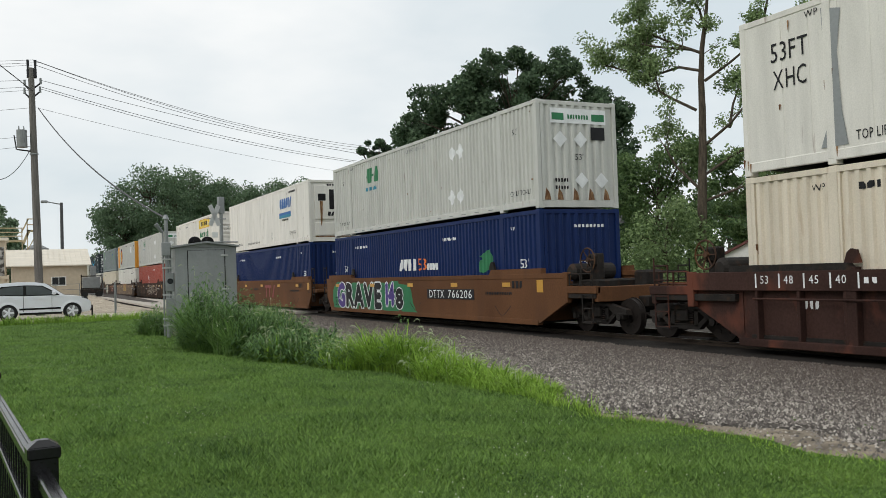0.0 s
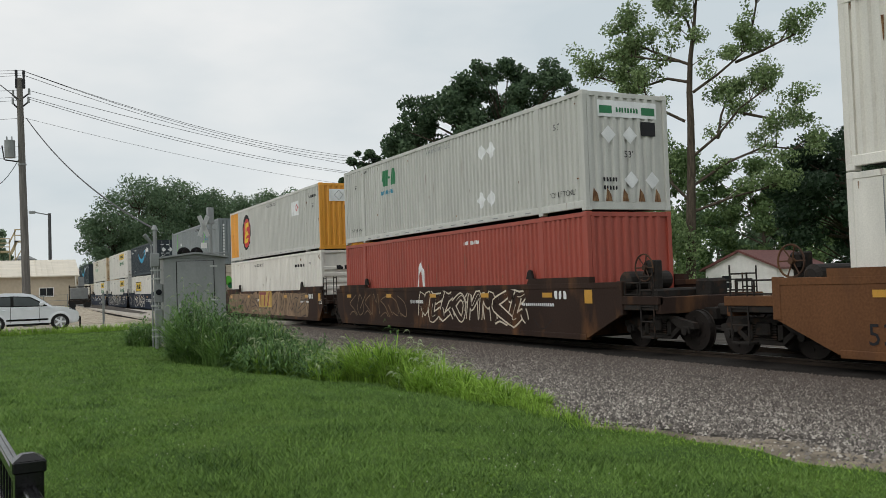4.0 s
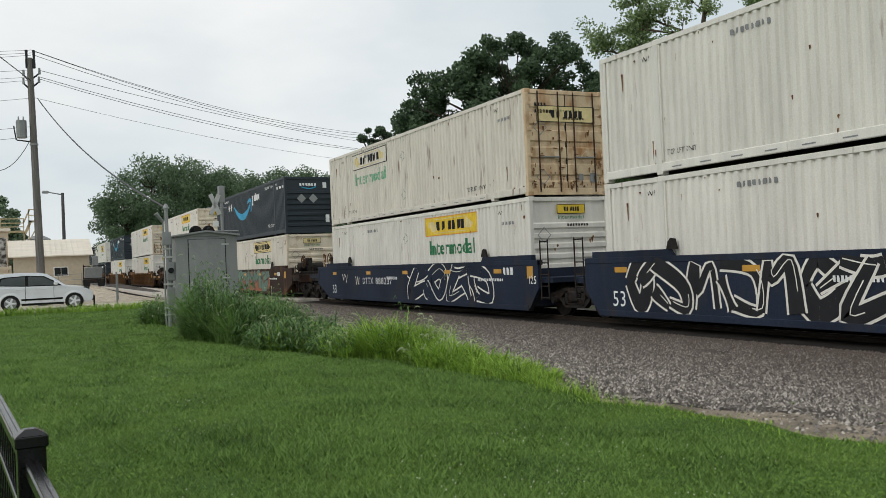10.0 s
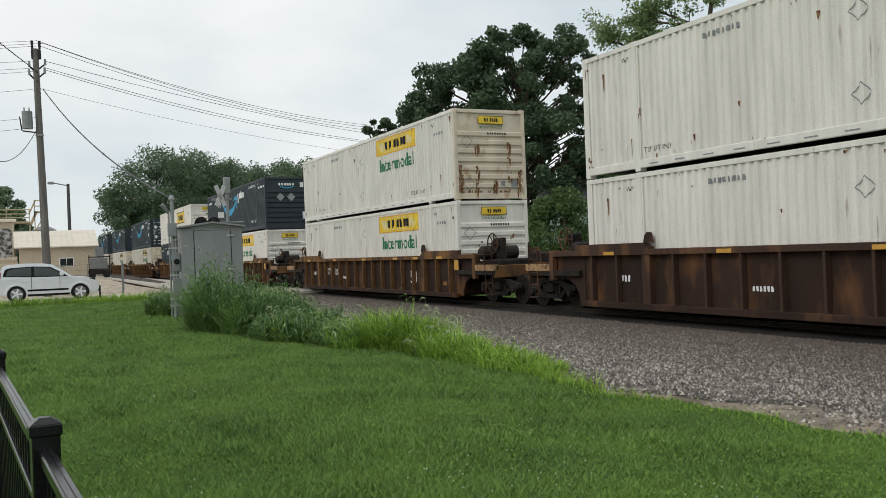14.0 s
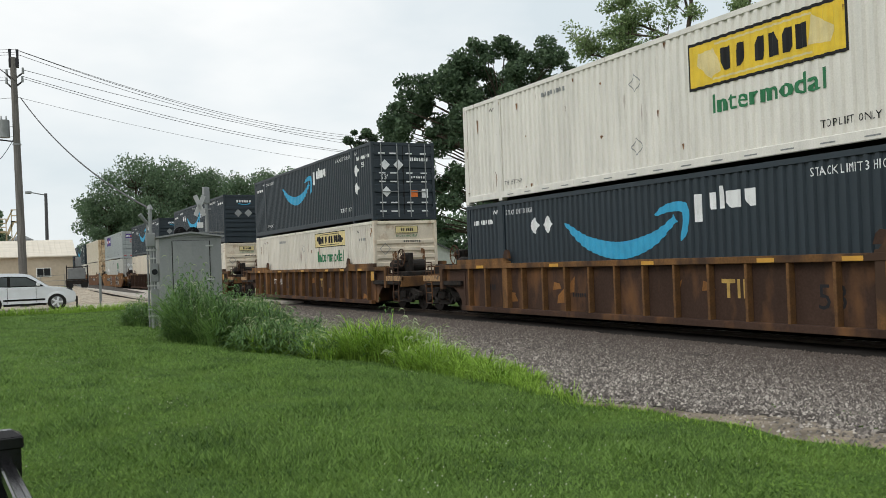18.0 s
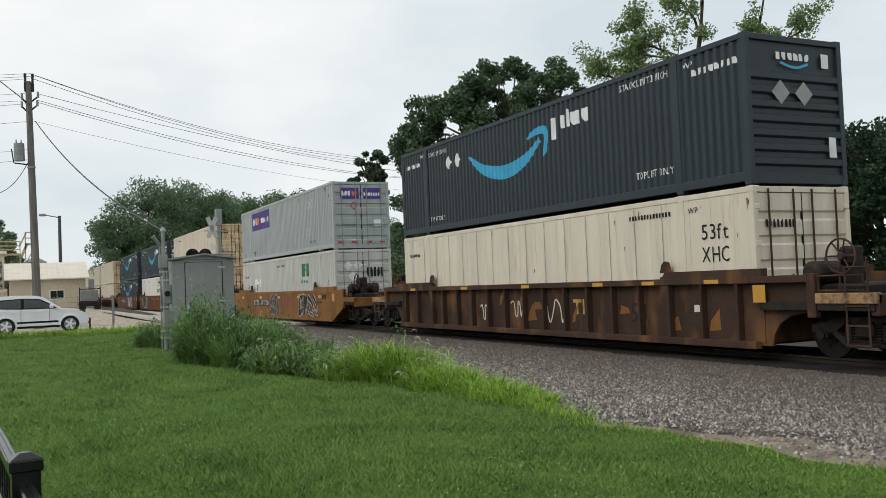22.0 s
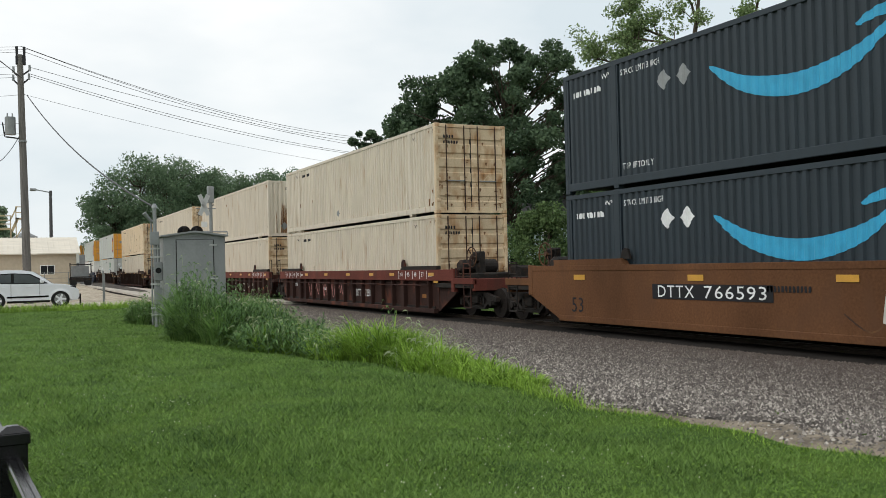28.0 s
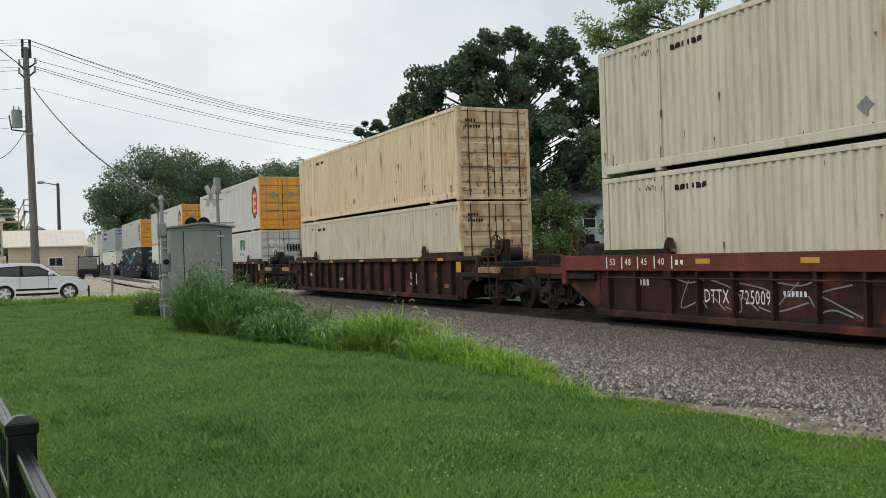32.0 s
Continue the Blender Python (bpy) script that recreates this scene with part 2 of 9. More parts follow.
M = {
    "lawn": mat("lawn_soil", (0.055, 0.108, 0.02), 0.95, vary=0.35, scale=0.7, fine=14, bump=0.6, second=(0.075, 0.13, 0.018), amount=0.85),
    "blade": leaf_mat("grass_blade", (0.026, 0.064, 0.015), (0.2, 0.325, 0.078), wide=0.9, lots=1.7),
    "weed": leaf_mat("weed_blade", (0.05, 0.12, 0.012), (0.34, 0.52, 0.085), wide=0.8, lots=1.5),
    "weed_dark": leaf_mat("dark_weed_blade", (0.03, 0.08, 0.018), (0.21, 0.35, 0.1), wide=1.2, lots=1.4),
    "herb": leaf_mat("herb_leaf", (0.024, 0.066, 0.018), (0.14, 0.25, 0.08), wide=1.2, lots=1.4),
    "herb_light": leaf_mat("clover_leaf", (0.04, 0.1, 0.012), (0.16, 0.27, 0.042), wide=1.5, lots=1.3),
    "seed": mat("seed_head", (0.4, 0.46, 0.28), 0.9, vary=0.2),
    "clover": mat("clover_flower", (0.5, 0.52, 0.4), 0.9),
    "gravel": mat("ballast_bed", (0.085, 0.075, 0.066), 0.95, vary=0.45, scale=1.2, fine=34, bump=1.0, second=(0.06, 0.05, 0.042), amount=0.6),
    "sand": mat("sandy_edge", (0.43, 0.37, 0.29), 0.95, vary=0.3, scale=1.6, fine=40, bump=0.8, second=(0.16, 0.13, 0.1), amount=0.6),
    "verge": mat("gritty_soil", (0.25, 0.207, 0.155), 0.95, vary=0.45, scale=2.2, fine=60, bump=1.0, second=(0.13, 0.105, 0.078), amount=0.7),
    "rail": mat("rail_steel", (0.035, 0.026, 0.02), 0.7, metal=0.1, vary=0.2),
    "rail_top": mat("rail_head", (0.45, 0.43, 0.41), 0.3, metal=1.0, vary=0.1),
    "tie": mat("timber_tie", (0.06, 0.045, 0.035), 0.9, vary=0.3, scale=4, rnd=0.2),
    "asphalt": mat("pale_asphalt", (0.4, 0.35, 0.28), 0.9, vary=0.25, scale=0.8, fine=60, bump=0.5),
    "concrete": mat("concrete", (0.42, 0.38, 0.33), 0.9, vary=0.15, scale=1.5, fine=50, bump=0.3),
    "galv": mat("galvanised_steel", (0.25, 0.262, 0.262), 0.45, metal=0.25, vary=0.1, scale=1.3, fine=18, bump=0.04, stretch=(1, 1, 0.5), second=(0.18, 0.19, 0.19), amount=0.35),
    "zinc": mat("bright_zinc", (0.42, 0.43, 0.42), 0.4, metal=0.4, vary=0.1),
    "galv_dark": mat("weathered_zinc", (0.22, 0.23, 0.23), 0.5, metal=0.3, vary=0.15),
    "black": mat("black_powder_coat", (0.008, 0.008, 0.009), 0.22, vary=0.2, fine=90, bump=0.03),
    "rubber": mat("rubber", (0.018, 0.018, 0.018), 0.8),
    "steel": mat("dark_steel", (0.024, 0.021, 0.019), 0.7, metal=0.2, vary=0.35, scale=3, second=(0.05, 0.03, 0.02), amount=0.5),
    "wheel": mat("wheel_steel", (0.022, 0.018, 0.016), 0.65, metal=0.3, vary=0.3),
    "pole": mat("pole_timber", (0.15, 0.14, 0.13), 0.9, vary=0.3, scale=5, fine=40, bump=0.4, stretch=(3, 3, 0.2)),
    "wire": mat("cable", (0.055, 0.055, 0.058), 0.6),
    "blade_back": mat("dull_white_paint", (0.5, 0.51, 0.5), 0.6, vary=0.15),
    "white": mat("white_paint", (0.78, 0.78, 0.75), 0.55, vary=0.08),
    "ltr_black": mat("black_lettering", (0.02, 0.02, 0.022), 0.6, vary=0.15),
    "ltr_white": mat("white_lettering", (0.72, 0.73, 0.73), 0.6, vary=0.12),
    "ltr_green": mat("green_lettering", (0.015, 0.16, 0.06), 0.6, vary=0.15),
    "faded_green": mat("faded_green_lettering", (0.16, 0.38, 0.23), 0.65, vary=0.2, scale=5, second=(0.5, 0.52, 0.45), amount=0.6),
    "ltr_lime": mat("lime_marking", (0.12, 0.5, 0.05), 0.6, vary=0.1),
    "ltr_blue": mat("blue_marking", (0.02, 0.12, 0.36), 0.6, vary=0.12),
    "ltr_teal": mat("teal_marking", (0.02, 0.2, 0.3), 0.6, vary=0.12),
    "swoosh": mat("sky_blue_marking", (0.03, 0.33, 0.55), 0.55, vary=0.1),
    "yellow": mat("yellow_marking", (0.72, 0.5, 0.03), 0.55, vary=0.1),
    "cream": mat("faded_yellow_marking", (0.66, 0.55, 0.27), 0.6, vary=0.12),
    "amber": mat("amber_reflector", (0.52, 0.27, 0.035), 0.4, vary=0.12),
    "purple": mat("purple_marking", (0.06, 0.03, 0.2), 0.55, vary=0.12),
    "orange": mat("orange_marking", (0.75, 0.17, 0.02), 0.55, vary=0.12),
    "red": mat("red_marking", (0.5, 0.03, 0.03), 0.5, vary=0.12),
    "maroon": mat("maroon_marking", (0.2, 0.03, 0.03), 0.6, vary=0.2),
    "rustmark": mat("rust_streak", (0.27, 0.16, 0.085), 0.85, vary=0.35, scale=6, stretch=(2, 2, 0.5), second=(0.13, 0.062, 0.03), amount=0.9),
    "c_white": paint("white_container", (0.69, 0.665, 0.61), 0.12),
    "c_dirty": paint("soiled_white_container", (0.63, 0.595, 0.52), 0.3),
    "c_cream": paint("cream_container", (0.565, 0.5, 0.4), 0.4, second=(0.42, 0.31, 0.2)),
    # near-black stone colour that holds the shadow below the cars
    "under_shade": mat("oily_ballast", (0.02, 0.017, 0.015), 0.9, vary=0.35, scale=1.5, fine=26, bump=1.0),
    "c_rusty": mat("rust_stained_paint", (0.62, 0.48, 0.31), 0.65, vary=0.15, scale=1.1, fine=30, bump=0.05, stretch=(1.2, 1.2, 0.6), second=(0.36, 0.18, 0.065), amount=0.68, rnd=0.1),
    "c_soiled": mat("rust_washed_paint", (0.66, 0.58, 0.46), 0.6, vary=0.12, scale=1.4, fine=30, bump=0.05, stretch=(1.3, 1.3, 0.7), second=(0.4, 0.25, 0.13), amount=0.42, rnd=0.1),
    "c_ivory": paint("ivory_container", (0.64, 0.57, 0.46), 0.25, second=(0.46, 0.36, 0.25)),
    "c_tan": paint("tan_container", (0.68, 0.54, 0.36), 0.34),
    "c_navy": paint("navy_container", (0.0145, 0.025, 0.034), 0.04, rough=0.55, second=(0.035, 0.042, 0.045)),
    "c_blue": paint("blue_container", (0.0065, 0.02, 0.086), 0.06, second=(0.01, 0.018, 0.045)),
    "c_grey": paint("light_grey_container", (0.5, 0.5, 0.465), 0.12),
    "c_slate": paint("slate_grey_container", (0.19, 0.215, 0.22), 0.06, second=(0.1, 0.09, 0.08)),
    "c_steel": paint("steel_grey_container", (0.33, 0.36, 0.36), 0.1),
    "c_gold": paint("golden_container", (0.68, 0.3, 0.03), 0.2),
    "c_red": paint("red_container", (0.33, 0.062, 0.04), 0.2),
    "w_orange": mat("orange_railcar", (0.122, 0.055, 0.025), 0.75, vary=0.25, scale=0.75, fine=22, bump=0.08, stretch=(1.0, 1.0, 0.4), second=(0.1, 0.048, 0.025), amount=0.55, rnd=0.05),
    "w_yellow": mat("yellow_railcar", (0.22, 0.102, 0.034), 0.75, vary=0.25, scale=0.75, fine=22, bump=0.08, stretch=(1.0, 1.0, 0.4), second=(0.15, 0.07, 0.03), amount=0.65, rnd=0.05),
    "w_ochre": mat("grimy_ochre_steel", (0.16, 0.082, 0.033), 0.8, vary=0.3, scale=1.1, fine=22, bump=0.08, stretch=(1.0, 1.0, 0.6), second=(0.06, 0.036, 0.024), amount=0.8, rnd=0.05),
    "w_brown": mat("brown_railcar", (0.034, 0.02, 0.015), 0.75, vary=0.25, scale=0.75, fine=22, bump=0.08, stretch=(1.0, 1.0, 0.4), second=(0.13, 0.06, 0.026), amount=0.55, rnd=0.05),
    "w_rust": mat("rusted_railcar", (0.055, 0.032, 0.023), 0.75, vary=0.25, scale=0.75, fine=22, bump=0.08, stretch=(1.0, 1.0, 0.4), second=(0.165, 0.08, 0.034), amount=0.6, rnd=0.05),
    "w_navy": mat("dark_railcar", (0.017, 0.024, 0.042), 0.75, vary=0.25, scale=0.75, fine=22, bump=0.08, stretch=(1.0, 1.0, 0.4), second=(0.035, 0.032, 0.03), amount=0.5, rnd=0.05),
    "w_red": mat("red_brown_railcar", (0.04, 0.02, 0.016), 0.75, vary=0.3, scale=0.9, fine=22, bump=0.08, stretch=(1.0, 1.0, 0.6), second=(0.125, 0.042, 0.026), amount=0.6, rnd=0.05),
    "w_redtop": mat("red_railcar_sill", (0.13, 0.037, 0.027), 0.75, vary=0.25, scale=0.75, fine=22, bump=0.08, stretch=(1.0, 1.0, 0.4), second=(0.085, 0.035, 0.026), amount=0.55, rnd=0.05),
    "w_worn": mat("worn_yellow_steel", (0.34, 0.2, 0.09), 0.75, vary=0.3, scale=3.5, fine=22, bump=0.08, second=(0.07, 0.045, 0.03), amount=0.7, rnd=0.05),
    "tan_wall": mat("tan_metal_siding", (0.52, 0.44, 0.33), 0.6, vary=0.08),
    "roof_metal": mat("pale_metal_roof", (0.66, 0.6, 0.5), 0.5, vary=0.1, scale=0.6, stretch=(1, 4, 1)),
    "siding": mat("mint_siding", (0.42, 0.55, 0.52), 0.6, vary=0.06),
    "wallwhite": mat("white_house_wall", (0.68, 0.68, 0.66), 0.7, vary=0.08),
    "roofred": mat("red_shingles", (0.13, 0.05, 0.045), 0.85, vary=0.25, scale=4),
    "roofgrey": mat("grey_shingles", (0.11, 0.11, 0.115), 0.85, vary=0.25, scale=4),
    "mottled": mat("peeling_whitewash", (0.5, 0.5, 0.48), 0.85, vary=0.2, scale=1.4, second=(0.06, 0.055, 0.05), amount=0.9),
    "stair": mat("yellow_painted_steel", (0.42, 0.34, 0.2), 0.6),
    "bark": mat("tree_bark", (0.085, 0.068, 0.052), 0.95, vary=0.35, scale=6, fine=40, bump=0.8, stretch=(2, 2, 0.4)),
    "silver": mat("silver_car_paint", (0.68, 0.7, 0.73), 0.28, metal=0.15, vary=0.04, bump=0),
    "tail": mat("tail_lamp_red", (0.4, 0.02, 0.02), 0.2),
    "glass": None,
}
M["black"].node_tree.nodes["Principled BSDF"].inputs["Specular IOR Level"].default_value = 0.3
M["car_glass"] = mat("tinted_car_glass", (0.07, 0.08, 0.088), 0.08, vary=0.2, scale=1.2, bump=0)
M["glass"] = mat("dark_glass", (0.012, 0.014, 0.016), 0.12, vary=0.1, bump=0)
M["glass"].node_tree.nodes["Principled BSDF"].inputs["Specular IOR Level"].default_value = 0.35
for k_ in ("c_blue", "ltr_black", "rail", "steel", "wheel", "rubber", "tie", "under_shade", "gravel", "sand", "lawn", "w_orange", "w_yellow", "w_ochre", "w_brown", "w_rust", "w_navy", "w_red", "w_redtop", "bark", "pole", "rustmark"):
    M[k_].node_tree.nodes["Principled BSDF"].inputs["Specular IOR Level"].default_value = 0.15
M["oak"] = leaf_mat("oak_leaves", (0.03, 0.062, 0.036), (0.105, 0.16, 0.085))
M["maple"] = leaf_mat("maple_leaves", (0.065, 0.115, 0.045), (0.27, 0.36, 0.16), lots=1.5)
# darker copy of the maple leaves, with shade put into the colour
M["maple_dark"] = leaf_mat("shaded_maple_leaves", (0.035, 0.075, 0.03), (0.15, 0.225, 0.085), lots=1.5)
# far crowns: haze painted into the leaf colours, paler and bluer
M["far"] = leaf_mat("haze_toned_leaves", (0.055, 0.1, 0.06), (0.155, 0.225, 0.125), wide=0.3, lots=1.5)
# farthest trees: the veil of haze is mixed into this leaf colour
M["hazy"] = leaf_mat("haze_tinted_leaves", (0.11, 0.165, 0.105), (0.24, 0.315, 0.2), wide=0.25)
M["spruce"] = leaf_mat("spruce_needles", (0.018, 0.04, 0.024), (0.05, 0.085, 0.045))


# ---- mesh helpers ----
def mesh_of(bm, name, material):
    me = bpy.data.meshes.new(name)
    bm.to_mesh(me)
    bm.free()
    me.materials.append(material)
    return me


def part(name, bm, material, parent, label=""):
    """Links a bmesh, or a mesh that is shared, as one object under a thing or a part."""
    me = bm if isinstance(bm, bpy.types.Mesh) else mesh_of(bm, name, material)
    ob = new(name, me)
    ob.parent = parent
    if label:
        ob["label"] = label
    return ob


def thing(name, label, category, m=None, group="", kind=""):
    ob = new(name)
    if m is not None:
        ob.matrix_basis = m
    return tagged(ob, label, category, group, kind)


def box(bm, x0, x1, y0, y1, z0, z1, bevel=0.0):
    g = bmesh.ops.create_cube(bm, size=1.0)
    for v in g["verts"]:
        v.co = ((x0 + x1) / 2 + v.co.x * (x1 - x0), (y0 + y1) / 2 + v.co.y * (y1 - y0), (z0 + z1) / 2 + v.co.z * (z1 - z0))
    if bevel:
        es = list({e for v in g["verts"] for e in v.link_edges})
        bmesh.ops.bevel(bm, geom=es, offset=bevel, segments=1, affect='EDGES')
    return bm


def boxed(*a, **k):
    return box(bmesh.new(), *a, **k)


def tube(bm, p, q, r, r2=None, seg=8):
    p, q = Vector(p), Vector(q)
    d = q - p
    m = Matrix.Translation((p + q) / 2) @ d.to_track_quat('Z', 'Y').to_matrix().to_4x4()
    bmesh.ops.create_cone(bm, cap_ends=True, segments=seg, radius1=r, radius2=r if r2 is None else r2, depth=d.length, matrix=m)
    return bm


def tubed(*a, **k):
    return tube(bmesh.new(), *a, **k)


def prism(bm, pts, x0, x1):
    """A plate with the outline pts (y, z), from x0 to x1."""
    a = [bm.verts.new((x0, y, z)) for y, z in pts]
    b = [bm.verts.new((x1, y, z)) for y, z in pts]
    n = len(pts)
    bm.faces.new(a)
    bm.faces.new(list(reversed(b)))
    for i in range(n):
        bm.faces.new((a[i], b[i], b[(i + 1) % n], a[(i + 1) % n]))
    bmesh.ops.recalc_face_normals(bm, faces=bm.faces)
    return bm


def raw(name, verts, faces, material):
    me = bpy.data.meshes.new(name)
    me.from_pydata(verts, [], faces)
    me.materials.append(material)
    return me


def big(name, verts, nper, material):
    """A mesh of many loose polygons with nper corners each, from a numpy array of corners."""
    v = np.asarray(verts, dtype=np.float32).reshape(-1, 3)
    n = len(v)
    k = n // nper
    me = bpy.data.meshes.new(name)
    me.vertices.add(n)
    me.vertices.foreach_set("co", v.ravel())
    me.loops.add(n)
    me.loops.foreach_set("vertex_index", np.arange(n, dtype=np.int32))
    me.polygons.add(k)
    me.polygons.foreach_set("loop_start", np.arange(0, n, nper, dtype=np.int32))
    me.update(calc_edges=True)
    me.materials.append(material)
    return me


# ---- lettering ----
GLYPH = {}


def glyph_bank(chars):
    """Flat outlines of the built-in font, one character each, scaled to a cap height of 1."""
    obs = []
    for ch in chars:
        cu = bpy.data.curves.new("glyph", 'FONT')
        cu.body, cu.resolution_u = ch, 2
        ob = bpy.data.objects.new("glyph", cu)
        scene.collection.objects.link(ob)
        obs.append((ch, ob))
    bpy.context.view_layer.update()
    dg = bpy.context.evaluated_depsgraph_get()
    for ch, ob in obs:
        me = bpy.data.meshes.new_from_object(ob.evaluated_get(dg))
        co = [(v.co.x, v.co.y) for v in me.vertices]
        GLYPH[ch] = (co, [tuple(p.vertices) for p in me.polygons], max([c[0] for c in co], default=0.3))
        bpy.data.meshes.remove(me)
        cu = ob.data
        bpy.data.objects.remove(ob)
        bpy.data.curves.remove(cu)
    k = max(c[1] for c in GLYPH["H"][0])
    for ch in GLYPH:
        co, fa, w = GLYPH[ch]
        GLYPH[ch] = ([(x / k, y / k) for x, y in co], fa, w / k)


glyph_bank("ABCDEFGHIJKLMNOPQRSTUVWXYZabcdefhilmnoprstu0123456789'")


def lettering(word, u, v, size, width=None):
    """Triangles of a word from (u, v) rightwards; width squeezes it to that length."""
    verts, faces, x = [], [], 0.0
    for ch in word:
        if ch == " ":
            x += 0.4
            continue
        co, fa, w = GLYPH[ch]
        n = len(verts)
        verts += [(x + a, b) for a, b in co]
        faces += [tuple(i + n for i in f) for f in fa]
        x += w + 0.13
    k = size if width is None else width / (x - 0.13)
    return [[(u + verts[i][0] * k, v + verts[i][1] * size) for i in f] for f in faces]


# ---- ground ----
RNG = np.random.default_rng(7)
XT = 13.85                      # middle of the track


def smooth(a, b, v):
    t = np.clip((v - a) / (b - a), 0, 1)
    return t * t * (3 - 2 * t)


def ground_z(x, y):
    """Height of the ground: lawn, the dip to the track bed, the road beyond."""
    x, y = np.asarray(x, float), np.asarray(y, float)
    dip = -0.22 * smooth(2.5, 6.8, x) * (1 - smooth(22, 33, x))
    dip = dip * (1 - smooth(26, 38, y))
    bed = -0.22 * smooth(8.2, 10.5, x) * (1 - smooth(21.5, 23.5, x))
    return dip + bed + 0.1 * smooth(24, 38, y) * (1 - smooth(7, 10, x)) + 0.5 * smooth(60, 95, y) * (1 - smooth(6, 10, x)) + 0.015 * np.sin(x * 1.3 + y * 0.5) * (1 - smooth(20, 60, y))


def axis(*runs):
    out = []
    for a, b, n in runs:
        out += list(np.linspace(a, b, n, endpoint=False))
    return np.array(out + [runs[-1][1]])


gx = axis((-3000, -200, 8), (-200, -30, 8), (-30, -6, 12), (-6, 24, 100), (24, 60, 18), (60, 300, 8), (300, 3000, 8))
gy = axis((-3000, -100, 6), (-100, -10, 9), (-10, 45, 110), (45, 110, 30), (110, 400, 10), (400, 3500, 8))
GX, GY = np.meshgrid(gx, gy)
GZ = ground_z(GX, GY)
nx, ny = len(gx), len(gy)
ground = new("ground", raw("ground", np.c_[GX.ravel(), GY.ravel(), GZ.ravel()].tolist(),
    [(j * nx + i, j * nx + i + 1, (j + 1) * nx + i + 1, (j + 1) * nx + i) for j in range(ny - 1) for i in range(nx - 1)], M["lawn"]))
tagged(ground, "mown green lawn running out to rough grass", "ground", kind="structure")


def edge_x(y):
    """Where the lawn meets the stone bed."""
    y = np.asarray(y, float)
    return 6.62 + 0.12 * np.sin(y * 1.9) + 0.07 * np.sin(y * 4.7 + 1) + 1.3 * (1 - smooth(0, 9, y)) + 0.6 * smooth(28, 38, y)


BALLAST = [(12.0, -0.13), (12.5, -0.12), (13.0, -0.13), (14.7, -0.13), (15.3, -0.12), (16.0, -0.2), (17.6, -0.38), (19.5, -0.42), (23.5, -0.3)]


def ballast_z(x, y):
    e = edge_x(y)
    g = ground_z(e, y)
    t = np.clip((x - e) / (12.0 - e), 0, 1)
    lip = 0.03 * smooth(0, 0.06, t)
    return np.where(x < 12.0, g + lip - 0.02 * np.sin(t * 3.1) + (-0.13 - g - lip) * smooth(0.5, 0.95, t), np.interp(x, [p for p, q in BALLAST], [q for p, q in BALLAST]))


by = axis((-30, 0, 20), (0, 40, 130), (40, 420, 60))
rows_b = []
for y in by:
    e = float(edge_x(y))
    xs = [e - 0.05] + [e + (12.0 - e) * t for t in np.linspace(0.01, 1, 26)] + [p for p, q in BALLAST[1:]]
    rows_b.append([(x, y, float(ballast_z(x, y)) + (0.02 * noise.noise(Vector((x * 2.1, y * 2.1, 0))) if i else -0.06)) for i, x in enumerate(xs)])
nb = len(rows_b[0])
bed = new("track_bed", raw("track_bed", [v for r in rows_b for v in r],
    [(j * nb + i, j * nb + i + 1, (j + 1) * nb + i + 1, (j + 1) * nb + i) for j in range(len(by) - 1) for i in range(nb - 1)], M["gravel"]))
tagged(bed, "grey crushed stone track bed sloping to the lawn", "track bed", kind="structure")

# sandy strip along the lawn
sy = np.linspace(-12, 9.2, 70)
sv = []
for y in sy:
    e, w = float(edge_x(y)), 0.95 * (1 - float(smooth(5.5, 9.2, y)) * 0.95) + 0.12 * math.sin(y * 3.1)
    for t in (0.0, 0.25, 0.6, 1.0):
        x = e - 0.03 + w * t
        sv.append((x, y, float(ballast_z(x, y)) + (0.02 if 0 < t < 1 else -0.012)))
sand = new("sandy_strip", raw("sandy_strip", sv, [(j * 4 + i, j * 4 + i + 1, j * 4 + i + 5, j * 4 + i + 4) for j in range(len(sy) - 1) for i in range(3)], M["verge"]))
tagged(sand, "bare sandy strip between lawn and track stones", "bare soil", kind="structure")

# shadow under the train, painted as a dark strip laid on the bed
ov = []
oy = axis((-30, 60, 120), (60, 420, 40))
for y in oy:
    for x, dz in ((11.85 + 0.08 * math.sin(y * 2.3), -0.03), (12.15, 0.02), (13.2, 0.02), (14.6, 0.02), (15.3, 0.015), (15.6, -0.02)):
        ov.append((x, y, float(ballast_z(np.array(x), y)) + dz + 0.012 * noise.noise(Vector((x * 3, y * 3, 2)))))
under_shade = new("oily_ballast", raw("oily_ballast", ov, [(j * 6 + i, j * 6 + i + 1, j * 6 + i + 7, j * 6 + i + 6) for j in range(len(oy) - 1) for i in range(5)], M["under_shade"]))
tagged(under_shade, "dark strip of stones holding the painted shadow under the train", "track bed", kind="structure")

